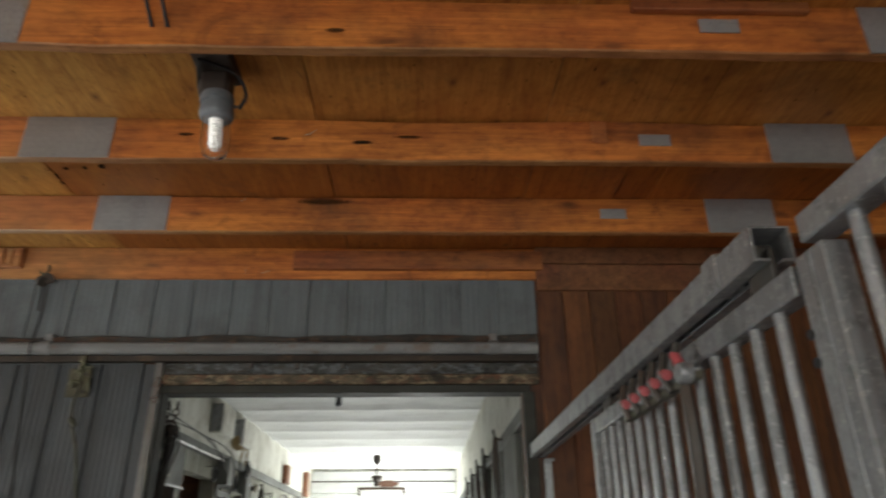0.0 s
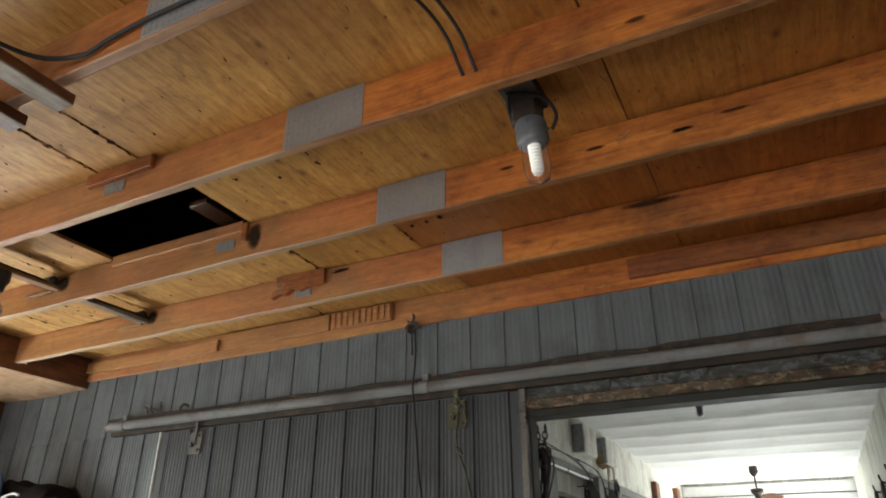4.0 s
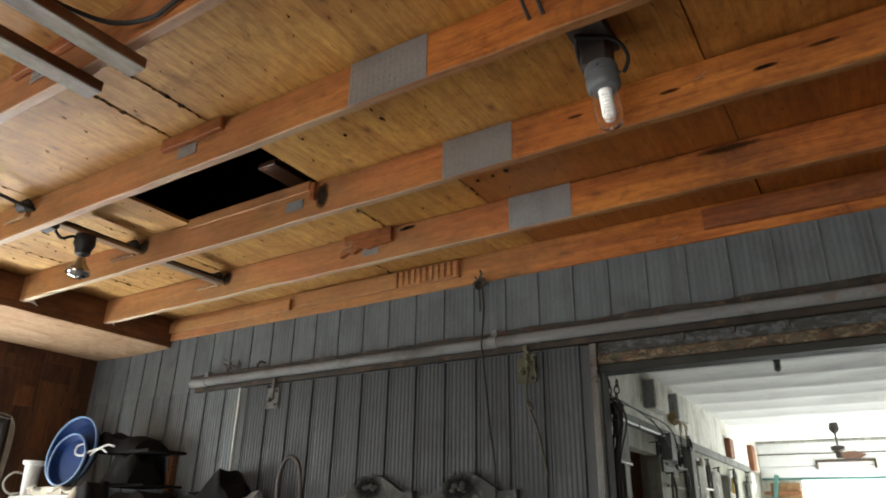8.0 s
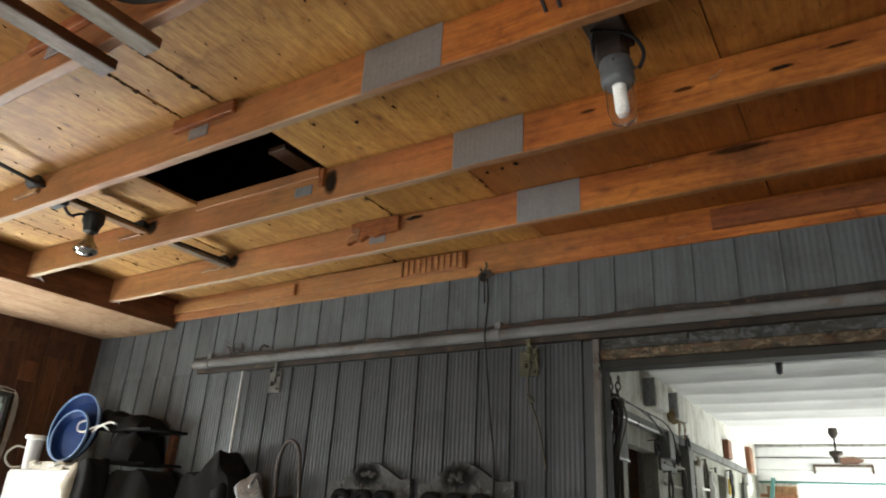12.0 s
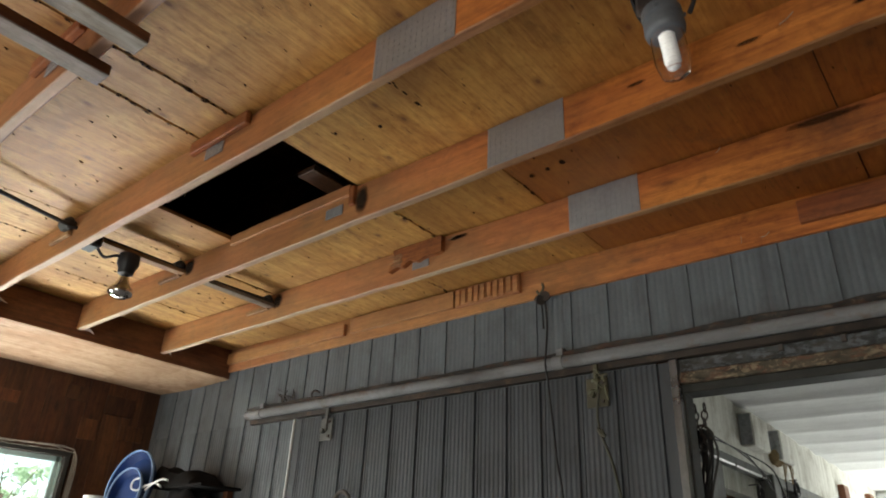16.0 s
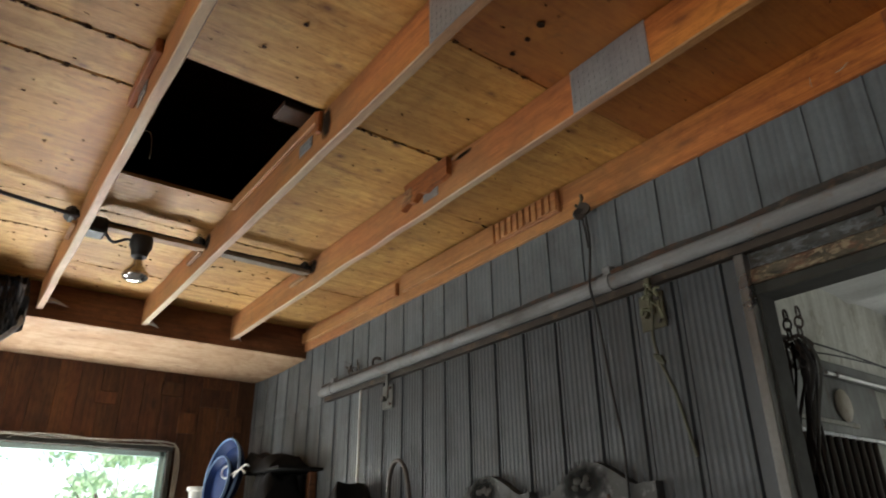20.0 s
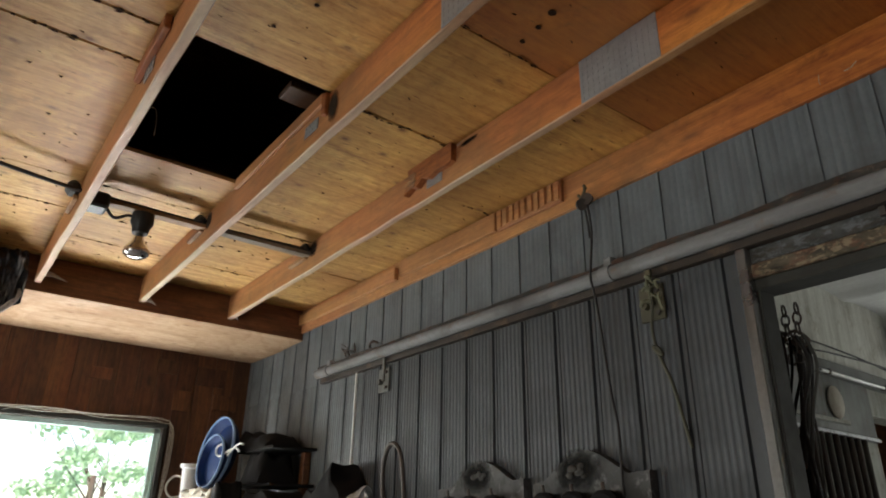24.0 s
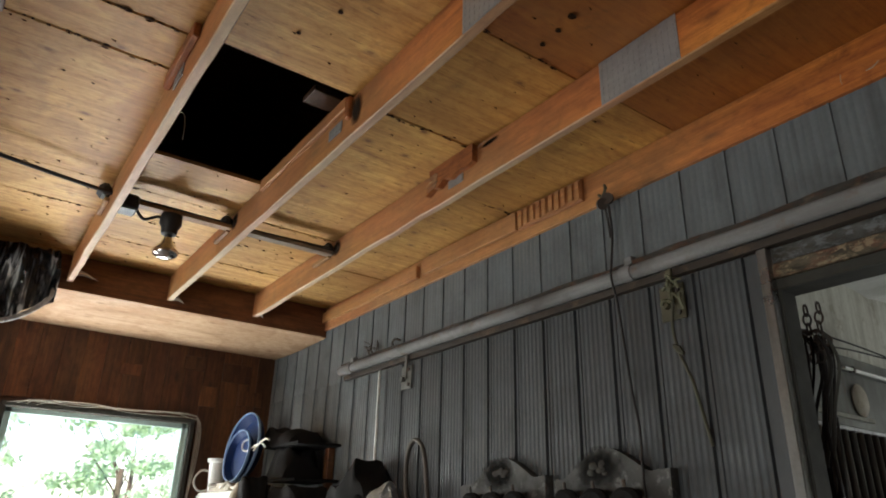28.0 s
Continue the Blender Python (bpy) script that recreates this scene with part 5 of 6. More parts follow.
def window_corner():
    t = thing("white_cabinet", (-4.13, -0.30, 0.0), "white two-door metal cabinet carrying blue tubs", "cabinet")
    bm = B()
    box(bm, -4.54, -3.73, -0.555, -0.08, 0.02, 1.715, 0.008)
    part("body", bm, M_white, t)
    for x0, x1 in ((-4.525, -4.142), (-4.134, -3.745)):
        bm = B()
        box(bm, x0, x1, -0.572, -0.556, 0.1, 1.695, 0.004)
        dr = part("door", bm, M_white, t)
        bm = B()
        hx = x1 - 0.04 if x0 < -4.3 else x0 + 0.03
        box(bm, hx, hx + 0.015, -0.592, -0.572, 0.9, 1.1, 0.003)
        part("handle", bm, M_galv, dr)
    tub(-4.04, -0.435, 2.025, 0.255, 0.06, -84, "large blue plastic tub standing on edge on the cabinet")
    tub(-3.985, -0.485, 1.96, 0.185, 0.045, -84, "small blue plastic tub nested in a larger one")
    t = thing("folded_sack", (-4.05, -0.40, 1.715), "dirty white folded sack under the blue tubs", "sack")
    bm = B()
    bmesh.ops.create_cube(bm, size=1)
    bmesh.ops.subdivide_edges(bm, edges=bm.edges[:], cuts=9, use_grid_fill=True)
    for v in bm.verts:
        u = v.co.copy()
        v.co = Vector((-4.05 + 0.46 * u.x, -0.41 + 0.29 * u.y, 1.743 + 0.056 * u.z * (1 - 1.2 * u.x * u.x)))
        v.co += Vector((0.02, 0.02, 0.008)) * noise.noise(v.co * 14)
    part("cloth", bm, M_rag, t, smooth=True)
    t = thing("pitcher", (-4.50, -0.47, 1.715), "white plastic pitcher with a loop handle", "pitcher")
    bm = B()
    spin(bm, [(0.045, 1.717), (0.05, 1.72), (0.060, 1.93), (0.078, 1.94), (0.078, 1.965), (0.062, 1.966), (0.05, 1.93), (0.045, 1.74), (0.01, 1.73)], Matrix.Translation((-4.46, -0.46, 0)), 20)
    part("body", bm, M_white, t, smooth=True)
    bm = B()
    tube(bm, [(-4.50, -0.50, 1.87), (-4.545, -0.545, 1.88), (-4.585, -0.58, 1.83), (-4.585, -0.58, 1.775), (-4.55, -0.55, 1.73), (-4.50, -0.50, 1.735)], 0.008, 7)
    part("handle", bm, M_rope_pale, t)
    t = thing("hose_clip", (-3.75, -0.43, 1.98), "small white hose clip on the tub rim", "clip")
    bm = B()
    tube(bm, [(-3.86, -0.44, 2.07), (-3.91, -0.47, 2.05), (-3.92, -0.47, 2.00), (-3.87, -0.45, 1.985), (-3.80, -0.44, 2.01), (-3.70, -0.42, 2.03), (-3.62, -0.42, 2.0)], 0.007, 7)
    part("spout", bm, M_white_trim, t)
    bm = B()
    tube(bm, [(-3.78, -0.44, 1.985), (-3.70, -0.43, 2.03), (-3.60, -0.43, 2.05), (-3.51, -0.44, 2.035)], 0.007, 7)
    part("lever", bm, M_white_trim, t)
    t = thing("tangled_cord", (-4.1, -0.53, 1.715), "dirty white cord heaped on the cabinet edge", "cord")
    bm = B()
    rnd = random.Random(5)
    tube(bm, [(-4.3 + 0.05 * k, -0.56 + rnd.uniform(-0.03, 0.03), 1.73 + rnd.uniform(0, 0.04)) for k in range(13)], 0.012, 6)
    part("cord", bm, M_rope_pale, t)
    t = thing("rag", (-3.72, -0.57, 1.60), "stained rag hanging off the cabinet corner", "rag")
    bm = B()
    bmesh.ops.create_icosphere(bm, subdivisions=3, radius=1, matrix=Matrix.Translation((-3.69, -0.56, 1.60)) @ Matrix.Diagonal((0.06, 0.05, 0.16, 1)))
    for v in bm.verts:
        v.co += 0.03 * noise.noise_vector(v.co * 9)
    part("cloth", bm, M_rag, t, smooth=True)
    # dark shelf along the steel wall
    t = thing("wall_shelf", (-3.6, -0.2, 1.6), "dark shelf heaped with black gear by the steel wall", "shelf")
    for z in (1.775, 2.005):
        bm = B()
        box(bm, -3.72, -3.26, -0.34, -0.022, z, z + 0.018, 0.003)
        part("board", bm, M_dark, t)
    bm = B()
    box(bm, -3.395, -3.345, -0.075, -0.024, 1.0, 2.003, 0.004)
    part("upright", bm, M_header, t, "brown timber upright")
    def heap(name, label, cat, group, x0, x1, y0, y1, zb, zt, crest, seed, mat=M_dark):
        """Soft cloth pushed on a shelf: a rounded block with creases and an uneven crest."""
        t = thing(name, ((x0 + x1) / 2, (y0 + y1) / 2, zb), label, cat, group)
        bm = B()
        bmesh.ops.create_cube(bm, size=1)
        bmesh.ops.subdivide_edges(bm, edges=bm.edges[:], cuts=14, use_grid_fill=True)
        for v in bm.verts:
            u, w, s = v.co.x + 0.5, v.co.y + 0.5, v.co.z + 0.5
            top = zt + crest * math.sin(u * 5 + seed) + 0.03 * noise.noise(Vector((u * 4, w * 3, seed)))
            pinch = 1 - 0.25 * s * s - 0.35 * (2 * abs(u - 0.5)) ** 4 * s
            p = Vector((x0 + (x1 - x0) * (0.5 + (u - 0.5) * (0.96 - 0.12 * s)), (y0 + y1) / 2 + (y1 - y0) * (w - 0.5) * pinch, zb + 0.002 + (top - zb) * s * (1 - 0.3 * (2 * abs(u - 0.5)) ** 6)))
            crease = noise.noise(Vector((p.x * 11 + seed, p.y * 6, p.z * 4))) * 0.022 * s
            v.co = p + Vector((0.4 * crease, -crease, 0.3 * crease))
        part("cloth", bm, mat, t, smooth=True)

    heap("gear_bag", "black gear bag filling the shelf", "bag", "black shelf gear", -3.74, -3.40, -0.36, -0.08, 1.793, 1.99, 0.01, 2.0)
    heap("folded_blanket", "black blanket slumped on the top shelf", "blanket", "black shelf gear", -4.06, -3.42, -0.33, -0.03, 2.023, 2.14, 0.03, 1.2)
    heap("gear_bag", "black gear bag slumped under the shelf", "bag", "black shelf gear", -3.72, -3.0, -0.46, -0.08, 1.0, 1.72, 0.02, 4.0)
    heap("gear_bag", "black gear bag slumped beside the white cabinet", "bag", "black shelf gear", -3.72, -3.46, -0.60, -0.37, 1.0, 1.79, 0.015, 3.1)
    heap("black_jacket", "black jacket hanging by the steel wall", "jacket", "black riding gear", -3.02, -2.70, -0.30, -0.06, 1.0, 1.70, 0.035, 5.1)
    heap("riding_boots", "black riding gear bundled by the steel wall", "riding gear", "black riding gear", -2.62, -2.44, -0.34, -0.07, 1.0, 1.66, 0.03, 2.6)


window_corner()


# ---- tack hung on the door ----
def tack():
    def coat_board(cx, x0, x1, top):
        t = thing("coat_board", (cx, -0.09, 1.60), "worn white arched coat board with dark stains on the door", "coat board", "arched coat boards")
        pts = [(x0, 1.58), (x1, 1.58), (x1, 1.738)]
        for k in range(25):
            u = 1 - k / 12
            pts.append((cx + 0.215 * u, 1.732 - 0.012 * (u < 0) * abs(u) + (top - 1.732) * (0.5 + 0.5 * math.cos(math.pi * u)) ** 0.62))
        pts += [(x0, 1.712)]
        bm = B()
        outline(bm, pts, -0.100, -0.058)
        part("board", bm, M_headboard, t)
        bm = B()
        box(bm, cx - 0.155, cx + 0.095, -0.1025, -0.1008, 1.675, 1.835)
        part("emblem", bm, M_emblem, t, "dark worn round emblem")
        er = random.Random(int(-cx * 100))
        for k in range(7):
            a, q = er.uniform(0, 6.28), math.sqrt(er.random())
            ex, ez, s = cx - 0.03 + 0.07 * q * math.cos(a), 1.752 + 0.03 * q * math.sin(a), er.uniform(0.012, 0.022)
            bm = B()
            bmesh.ops.create_icosphere(bm, subdivisions=2, radius=1, matrix=Matrix.Translation((ex, -0.103, ez)) @ Matrix.Diagonal((s, 0.006, 0.7 * s, 1)))
            for v in bm.verts:
                v.co += 0.004 * noise.noise_vector(v.co * 60)
            part("carving", bm, M_headboard_dark, t, "dark worn carving", True)
        for k in range(3):
            x = cx - 0.15 + 0.15 * k
            bm = B()
            tube(bm, [(x, -0.100, 1.665), (x, -0.15, 1.66), (x, -0.165, 1.675), (x, -0.17, 1.70)], 0.007, 6)
            part("peg", bm, M_iron, t)
        for k in range(3):
            x = cx - 0.15 + 0.15 * k
            b = thing("bridle", (x, -0.16, 1.2), "dark leather bridle hanging from a peg", "bridle", "bridles")
            bm = B()
            tube(bm, [(x - 0.07, -0.15, 1.25), (x - 0.075, -0.155, 1.5), (x - 0.05, -0.16, 1.625), (x, -0.16, 1.655), (x + 0.05, -0.16, 1.625), (x + 0.075, -0.155, 1.5), (x + 0.07, -0.15, 1.25)], 0.022, 7)
            part("headpiece", bm, M_dark, b)
            bm = B()
            tube(bm, [(x - 0.07, -0.17, 1.56), (x, -0.19, 1.60), (x + 0.07, -0.17, 1.56)], 0.014, 7)
            part("browband", bm, M_dark, b)

    coat_board(-1.49, -1.80, -1.21, 1.823)
    coat_board(-0.88, -1.155, -0.575, 1.827)
    t = thing("loop_hook", (-2.0, -0.22, 1.55), "bent grey metal loop hung on the door", "hook")
    bm = B()
    tube(bm, [(-2.12, -0.055, 1.62), (-2.11, -0.20, 1.60), (-2.10, -0.22, 1.64), (-2.09, -0.24, 1.80), (-2.04, -0.25, 1.91), (-1.97, -0.25, 1.925), (-1.92, -0.24, 1.84), (-1.90, -0.22, 1.55)], 0.012, 8)
    part("loop", bm, M_iron, t)
    t = thing("black_coat", (-2.62, -0.16, 1.0), "black coat hanging on the door", "coat")
    bm = B()
    pts = [(-2.86, 1.0), (-2.40, 1.0), (-2.42, 1.55), (-2.47, 1.73), (-2.56, 1.80), (-2.62, 1.875), (-2.66, 1.86), (-2.72, 1.77), (-2.80, 1.70), (-2.85, 1.55)]
    outline(bm, pts, -0.28, -0.068)
    bmesh.ops.triangulate(bm, faces=bm.faces[:])
    bmesh.ops.subdivide_edges(bm, edges=bm.edges[:], cuts=4, use_grid_fill=True)
    bmesh.ops.smooth_vert(bm, verts=bm.verts[:], factor=0.5, use_axis_x=True, use_axis_y=True, use_axis_z=True)
    for v in bm.verts:
        v.co += 0.04 * noise.noise_vector(Vector((v.co.x * 12, v.co.y * 6, v.co.z * 4))) * (1 if v.co.y < -0.1 else 0.2)
    part("cloth", bm, M_dark, t, smooth=True)
    t = thing("plastic_bag", (-2.36, -0.2, 1.3), "crumpled clear plastic bag hung on the door", "bag")
    bm = B()
    bmesh.ops.create_icosphere(bm, subdivisions=4, radius=1, matrix=Matrix.Translation((-2.28, -0.24, 1.48)) @ Matrix.Diagonal((0.12, 0.07, 0.24, 1)))
    for v in bm.verts:
        v.co += 0.05 * noise.noise_vector(v.co * 13)
    part("film", bm, M_foil, t)


tack()


def film_sheet():
    """Black plastic film tacked between two joists, hanging in folds over the header."""
    t = thing("plastic_sheet", (-3.6, -2.1, 2.72), "black glossy plastic sheet tacked in folds over the header", "plastic sheet")
    bm = B()
    nu, nv = 90, 36
    grid = []
    for i in range(nu + 1):
        u = i / nu
        row = []
        for k in range(nv + 1):
            v = k / nv
            y = -1.90 - 0.54 * u + 0.05 * v * (0.5 - u)
            w = u + 0.18 * v
            fold = math.sin(w * 52 + 2.0 * math.sin(w * 9)) * (0.010 + 0.020 * v) + 0.022 * math.sin(w * 19)
            crumple = 0.030 * noise.noise(Vector((w * 16, v * 5, 3))) + 0.016 * noise.noise(Vector((w * 38, v * 12, 5)))
            x = -3.63 + 0.06 * v + 0.11 * math.sin(math.pi * v) ** 1.5 + fold + crumple
            z = 3.065 - (0.33 + 0.20 * min(1, 2.0 * u)) * v + 0.015 * noise.noise(Vector((u * 9, v * 6, 8)))
            row.append(bm.verts.new((x, y, z)))
        grid.append(row)
    for a, b in zip(grid, grid[1:]):
        for k in range(nv):
            bm.faces.new((a[k], a[k + 1], b[k + 1], b[k]))
    bmesh.ops.solidify(bm, geom=bm.faces[:], thickness=0.004)
    part("film", bm, M_film, t, smooth=True)
    bm = B()
    tube(bm, [(-3.59, -1.895, 2.90), (-3.56, -1.90, 2.77), (-3.55, -1.96, 2.67), (-3.54, -2.08, 2.575), (-3.53, -2.22, 2.54), (-3.53, -2.44, 2.54)], 0.016, 8)
    part("rolled_hem", bm, M_foil, t, "shiny rolled lower edge")
    for y, far, z in ((-1.79, 0.135, 2.965), (-1.18, 0.075, 2.925), (-0.57, 0.03, 2.93)):
        bm = B()
        tip = bm.verts.new((XH + 0.035, y + far, z - 0.035))
        rim = [bm.verts.new((XH + 0.004 + dx, y + 0.001, z + dz)) for dx, dz in ((0.0, 0.025), (0.02, 0.02), (0.028, -0.005), (0.012, -0.02), (0.0, -0.012))]
        mid = [bm.verts.new((v.co.x + 0.012, y + 0.4 * far, 0.6 * v.co.z + 0.4 * (z - 0.02))) for v in rim]
        for i in range(5):
            j = (i + 1) % 5
            bm.faces.new((rim[i], rim[j], mid[j], mid[i]))
            bm.faces.new((mid[i], mid[j], tip))
        bm.faces.new(rim[::-1])
        bmesh.ops.recalc_face_normals(bm, faces=bm.faces[:])
        solid("film_scrap", bm, M_film_pale, "pale torn scrap of film caught at a joist end", "scrap", "film scraps", smooth=True)
    bm = B()
    box(bm, XW + 0.03, XW + 0.06, -2.15, -2.11, 0.0, 2.845, 0.003)
    solid("corner_pole", bm, M_galv, "thin grey pole against the boarded wall", "pole")


film_sheet()

# ---- the white aisle beyond the opening ----
def aisle():
    bm = B()
    n, rows = 200, []
    for i in range(n + 1):
        y = 0.075 + (CY - 0.075) * i / n
        z = CZ + 0.035 * abs(math.sin(math.pi * (y - 0.3) / 0.63)) ** 0.6
        rows.append([bm.verts.new((x, y, z + (0.006 * noise.noise(Vector((x * 3, y * 3, 0)))))) for x in [CX0 - 0.05 + (CX1 - CX0 + 0.1) * k / 8 for k in range(9)]])
    for a, b in zip(rows, rows[1:]):
        for k in range(8):
            bm.faces.new((a[k], b[k], b[k + 1], a[k + 1]))
    solid("aisle_ceiling", bm, M_white_ceiling, "billowing white film ceiling over the aisle", "ceiling", kind="structure", smooth=True)
    bm = B()
    box(bm, CX0 - 0.2, CX1 + 0.2, 0.07, CY + 0.2, CZ + 0.08, CZ + 0.12)
    solid("aisle_roof", bm, M_rafter, "deck over the aisle", "roof", kind="structure")
    # side walls with dark stall openings
    bm = B()
    box(bm, CX0 - 0.15, CX0, 0.07, CY, 2.42, CZ + 0.08)
    solid("aisle_wall_upper", bm, M_white_wall, "whitewashed upper wall along the aisle", "wall", kind="structure")
    bm = B()
    box(bm, CX0 - 0.15, CX0 - 0.03, 0.07, 2.3, 0, 2.42)
    box(bm, CX0 - 0.15, CX0 - 0.03, 3.19, 5.5, 0, 2.42)
    box(bm, CX0 - 0.15, CX0 - 0.03, 6.27, 6.46, 0, 2.42)
    box(bm, CX0 - 0.15, CX0 - 0.03, 7.15, CY, 0, 2.42)
    box(bm, CX0 - 0.15, CX0 - 0.03, 2.3, 3.19, 2.20, 2.42)
    box(bm, CX0 - 0.15, CX0 - 0.03, 5.5, 6.27, 2.22, 2.42)
    box(bm, CX0 - 0.15, CX0 - 0.03, 6.46, 7.15, 1.94, 2.42)
    solid("aisle_wall_west", bm, M_stall_wall, "dirty whitewashed wall with dark stall doorways", "wall", kind="structure")
    bm = B()
    box(bm, CX0 - 2.0, CX0 - 1.9, 0.07, CY, 0, CZ + 0.06)
    box(bm, CX0 - 2.0, CX0 - 0.15, 0.07, CY, CZ, CZ + 0.06)
    solid("stall_back_wall", bm, M_header, "dark back wall of the stalls", "wall", kind="structure")
    # the two low openings are out of view, added for the fill lamps
    bm = B()
    box(bm, CX1, CX1 + 0.15, 0.07, 4.7, 0, CZ + 0.08)
    box(bm, CX1, CX1 + 0.15, 4.7, 5.9, 1.5, CZ + 0.08)
    box(bm, CX1, CX1 + 0.15, 5.9, 6.9, 0, CZ + 0.08)
    box(bm, CX1, CX1 + 0.15, 8.3, CY, 0, CZ + 0.08)
    box(bm, CX1, CX1 + 0.15, 6.9, 8.3, 0, 0.95)
    box(bm, CX1, CX1 + 0.15, 6.9, 8.3, 1.82, CZ + 0.08)
    solid("aisle_wall_east", bm, M_white_wall, "dirty whitewashed wall of the aisle", "wall", kind="structure")
    bm = B()
    dx0, dx1, dz = -0.17, 1.55, 2.33
    box(bm, CX0 - 2.0, dx0, CY, CY + 0.15, 0, CZ + 0.08)
    box(bm, dx1, CX1 + 0.15, CY, CY + 0.15, 0, CZ + 0.08)
    box(bm, dx0, dx1, CY, CY + 0.15, dz, CZ + 0.08)
    solid("aisle_wall_end", bm, M_white_wall, "stained white end wall over a bright doorway", "wall", kind="structure")


aisle()


def aisle_things():
    # grimy rail and boarding along the stalls
    bm = B()
    box(bm, CX0 - 0.03, CX0 + 0.02, 0.2, 7.8, 2.36, 2.44, 0.004)
    solid("stall_rail", bm, M_grime, "grimy grey timber rail above the stalls", "rail")
    for y0, y1 in ((0.25, 1.0), (1.0, 2.28), (3.22, 3.75)):
        bm = B()
        box(bm, CX0 - 0.03, CX0 - 0.005, y0, y1 - 0.02, 2.06, 2.36, 0.004)
        solid("stall_board", bm, M_grime, "grimy painted board over a stall", "board", "stall boards")
    t = thing("stall_grille", (CX0, 1.2, 1.2), "dark row of upright bars in the stall front", "grille")
    bm = B()
    rod(bm, (CX0 - 0.012, 0.0, 1.2), (CX0 - 0.012, 0.0, 2.05), 0.016, seg=8)
    me = mesh_of("grille_bar", bm, M_iron, True)
    for k in range(22):
        o = share("bar", me, t, Matrix.Translation((0, 0.3 + 0.085 * k, 0)))
        o.matrix_parent_inverse = t.matrix_basis.inverted()
    bm = B()
    box(bm, CX0 - 0.029, CX0 + 0.005, 0.25, 2.28, 2.04, 2.058, 0.002)
    part("top_bar", bm, M_galv, t)
    t = thing("round_plaque", (CX0, 1.45, 2.05), "pale oval plaque on the stall board", "plaque")
    bm = B()
    spin(bm, [(0.01, 0.0), (0.085, 0.0), (0.09, 0.008), (0.08, 0.014), (0.01, 0.016)], Matrix.Translation((CX0 - 0.004, 1.80, 2.215)) @ Matrix.Rotation(radians(90), 4, "Y"), 24)
    part("disc", bm, M_rag, t, smooth=True)
    # boxes under the ceiling
    for y, s in ((2.97, 0.42), (3.72, 0.36)):
        t = thing("wall_speaker", (CX0 + 0.1, y, 2.5), "dark box speaker high on the aisle wall", "speaker", "aisle speakers")
        bm = B()
        box(bm, CX0 - 0.002, CX0 + 0.11, y - s / 2, y + s / 2, 2.56, 2.82, 0.01)
        c = part("case", bm, M_white_wall, t)
        bm = B()
        box(bm, CX0 + 0.01, CX0 + 0.10, y - s / 2 - 0.006, y - s / 2 - 0.001, 2.57, 2.81, 0.002)
        part("grille", bm, M_galv, c)
    for y, z0, z1 in ((6.3, 2.44, 2.68), (7.95, 2.40, 2.76)):
        bm = B()
        box(bm, CX0 - 0.002, CX0 + 0.07, y - 0.12, y + 0.12, z0, z1, 0.01)
        solid("wall_board", bm, M_header, "brown board hung on the white wall", "board", "hung boards")
    t = thing("electric_box", (CX0, 3.3, 2.2), "grey electric box with looping wires", "electric box")
    bm = B()
    box(bm, CX0 - 0.004, CX0 + 0.09, 3.2, 3.38, 2.16, 2.40, 0.008)
    part("case", bm, M_grime, t)
    for k in range(2):
        bm = B()
        tube(bm, [(CX0 + 0.03, 0.5 + 0.9 * k, 2.45), (CX0 + 0.06, 1.4 + 0.4 * k, 2.50 - 0.03 * k), (CX0 + 0.08, 2.4 + 0.2 * k, 2.46), (CX0 + 0.09, 3.0 + 0.1 * k, 2.36 - 0.08 * k), (CX0 + 0.05, 3.3, 2.3)], 0.005, 6)
        part("wire", bm, M_cable, t)
    bm = B()
    box(bm, CX0 - 0.03, CX0 + 0.06, 4.05, 4.22, 0.0, 2.355, 0.006)
    solid("stall_post", bm, M_grime, "grimy timber post between two stalls", "post")
    t = thing("white_pipe", (CX0 + 0.04, 4.7, 1.9), "white plastic water pipe on the stall wall", "pipe")
    bm = B()
    tube(bm, [(CX0 + 0.03, 4.35, 2.26), (CX0 + 0.03, 4.6, 2.27), (CX0 + 0.03, 4.66, 2.22), (CX0 + 0.03, 4.66, 1.6)], 0.016, 8)
    part("riser", bm, M_white, t)
    bm = B()
    rod(bm, (CX0 + 0.03, 4.3, 1.98), (CX0 + 0.03, 5.2, 1.99), 0.016, seg=8)
    part("cross_pipe", bm, M_white, t)
    for y, z, mat in ((5.35, 2.1, M_yellow), (6.36, 2.15, M_yellow), (5.0, 2.2, M_iron)):
        bm = B()
        box(bm, CX0 - 0.004, CX0 + 0.02, y - 0.06, y + 0.06, z - 0.14, z + 0.05, 0.006)
        solid("hanging_tag", bm, mat, "small coloured tag hung on the stall wall", "tag", "stall tags")
    for y in (4.45, 5.3, 7.5):
        bm = B()
        box(bm, CX0 - 0.004, CX0 + 0.05, y - 0.13, y + 0.13, 1.7, 2.2, 0.004)
        solid("notice_board", bm, M_stall_wall, "pale stained board on the stall front", "board", "pale boards")
    rnd = random.Random(31)
    for y, z in ((3.35, 2.05), (3.55, 2.3), (3.9, 2.1), (4.9, 2.3), (5.42, 2.25), (6.38, 2.3), (7.3, 2.2), (7.6, 2.35)):
        t = thing("hung_tackle", (CX0 + 0.04, y, z), "dark straps and cord hung on a nail in the aisle", "straps", "hung tackle")
        bm = B()
        rod(bm, (CX0 - 0.034, y, z), (CX0 + 0.05, y, z + 0.01), 0.006, seg=6)
        part("nail", bm, M_iron, t)
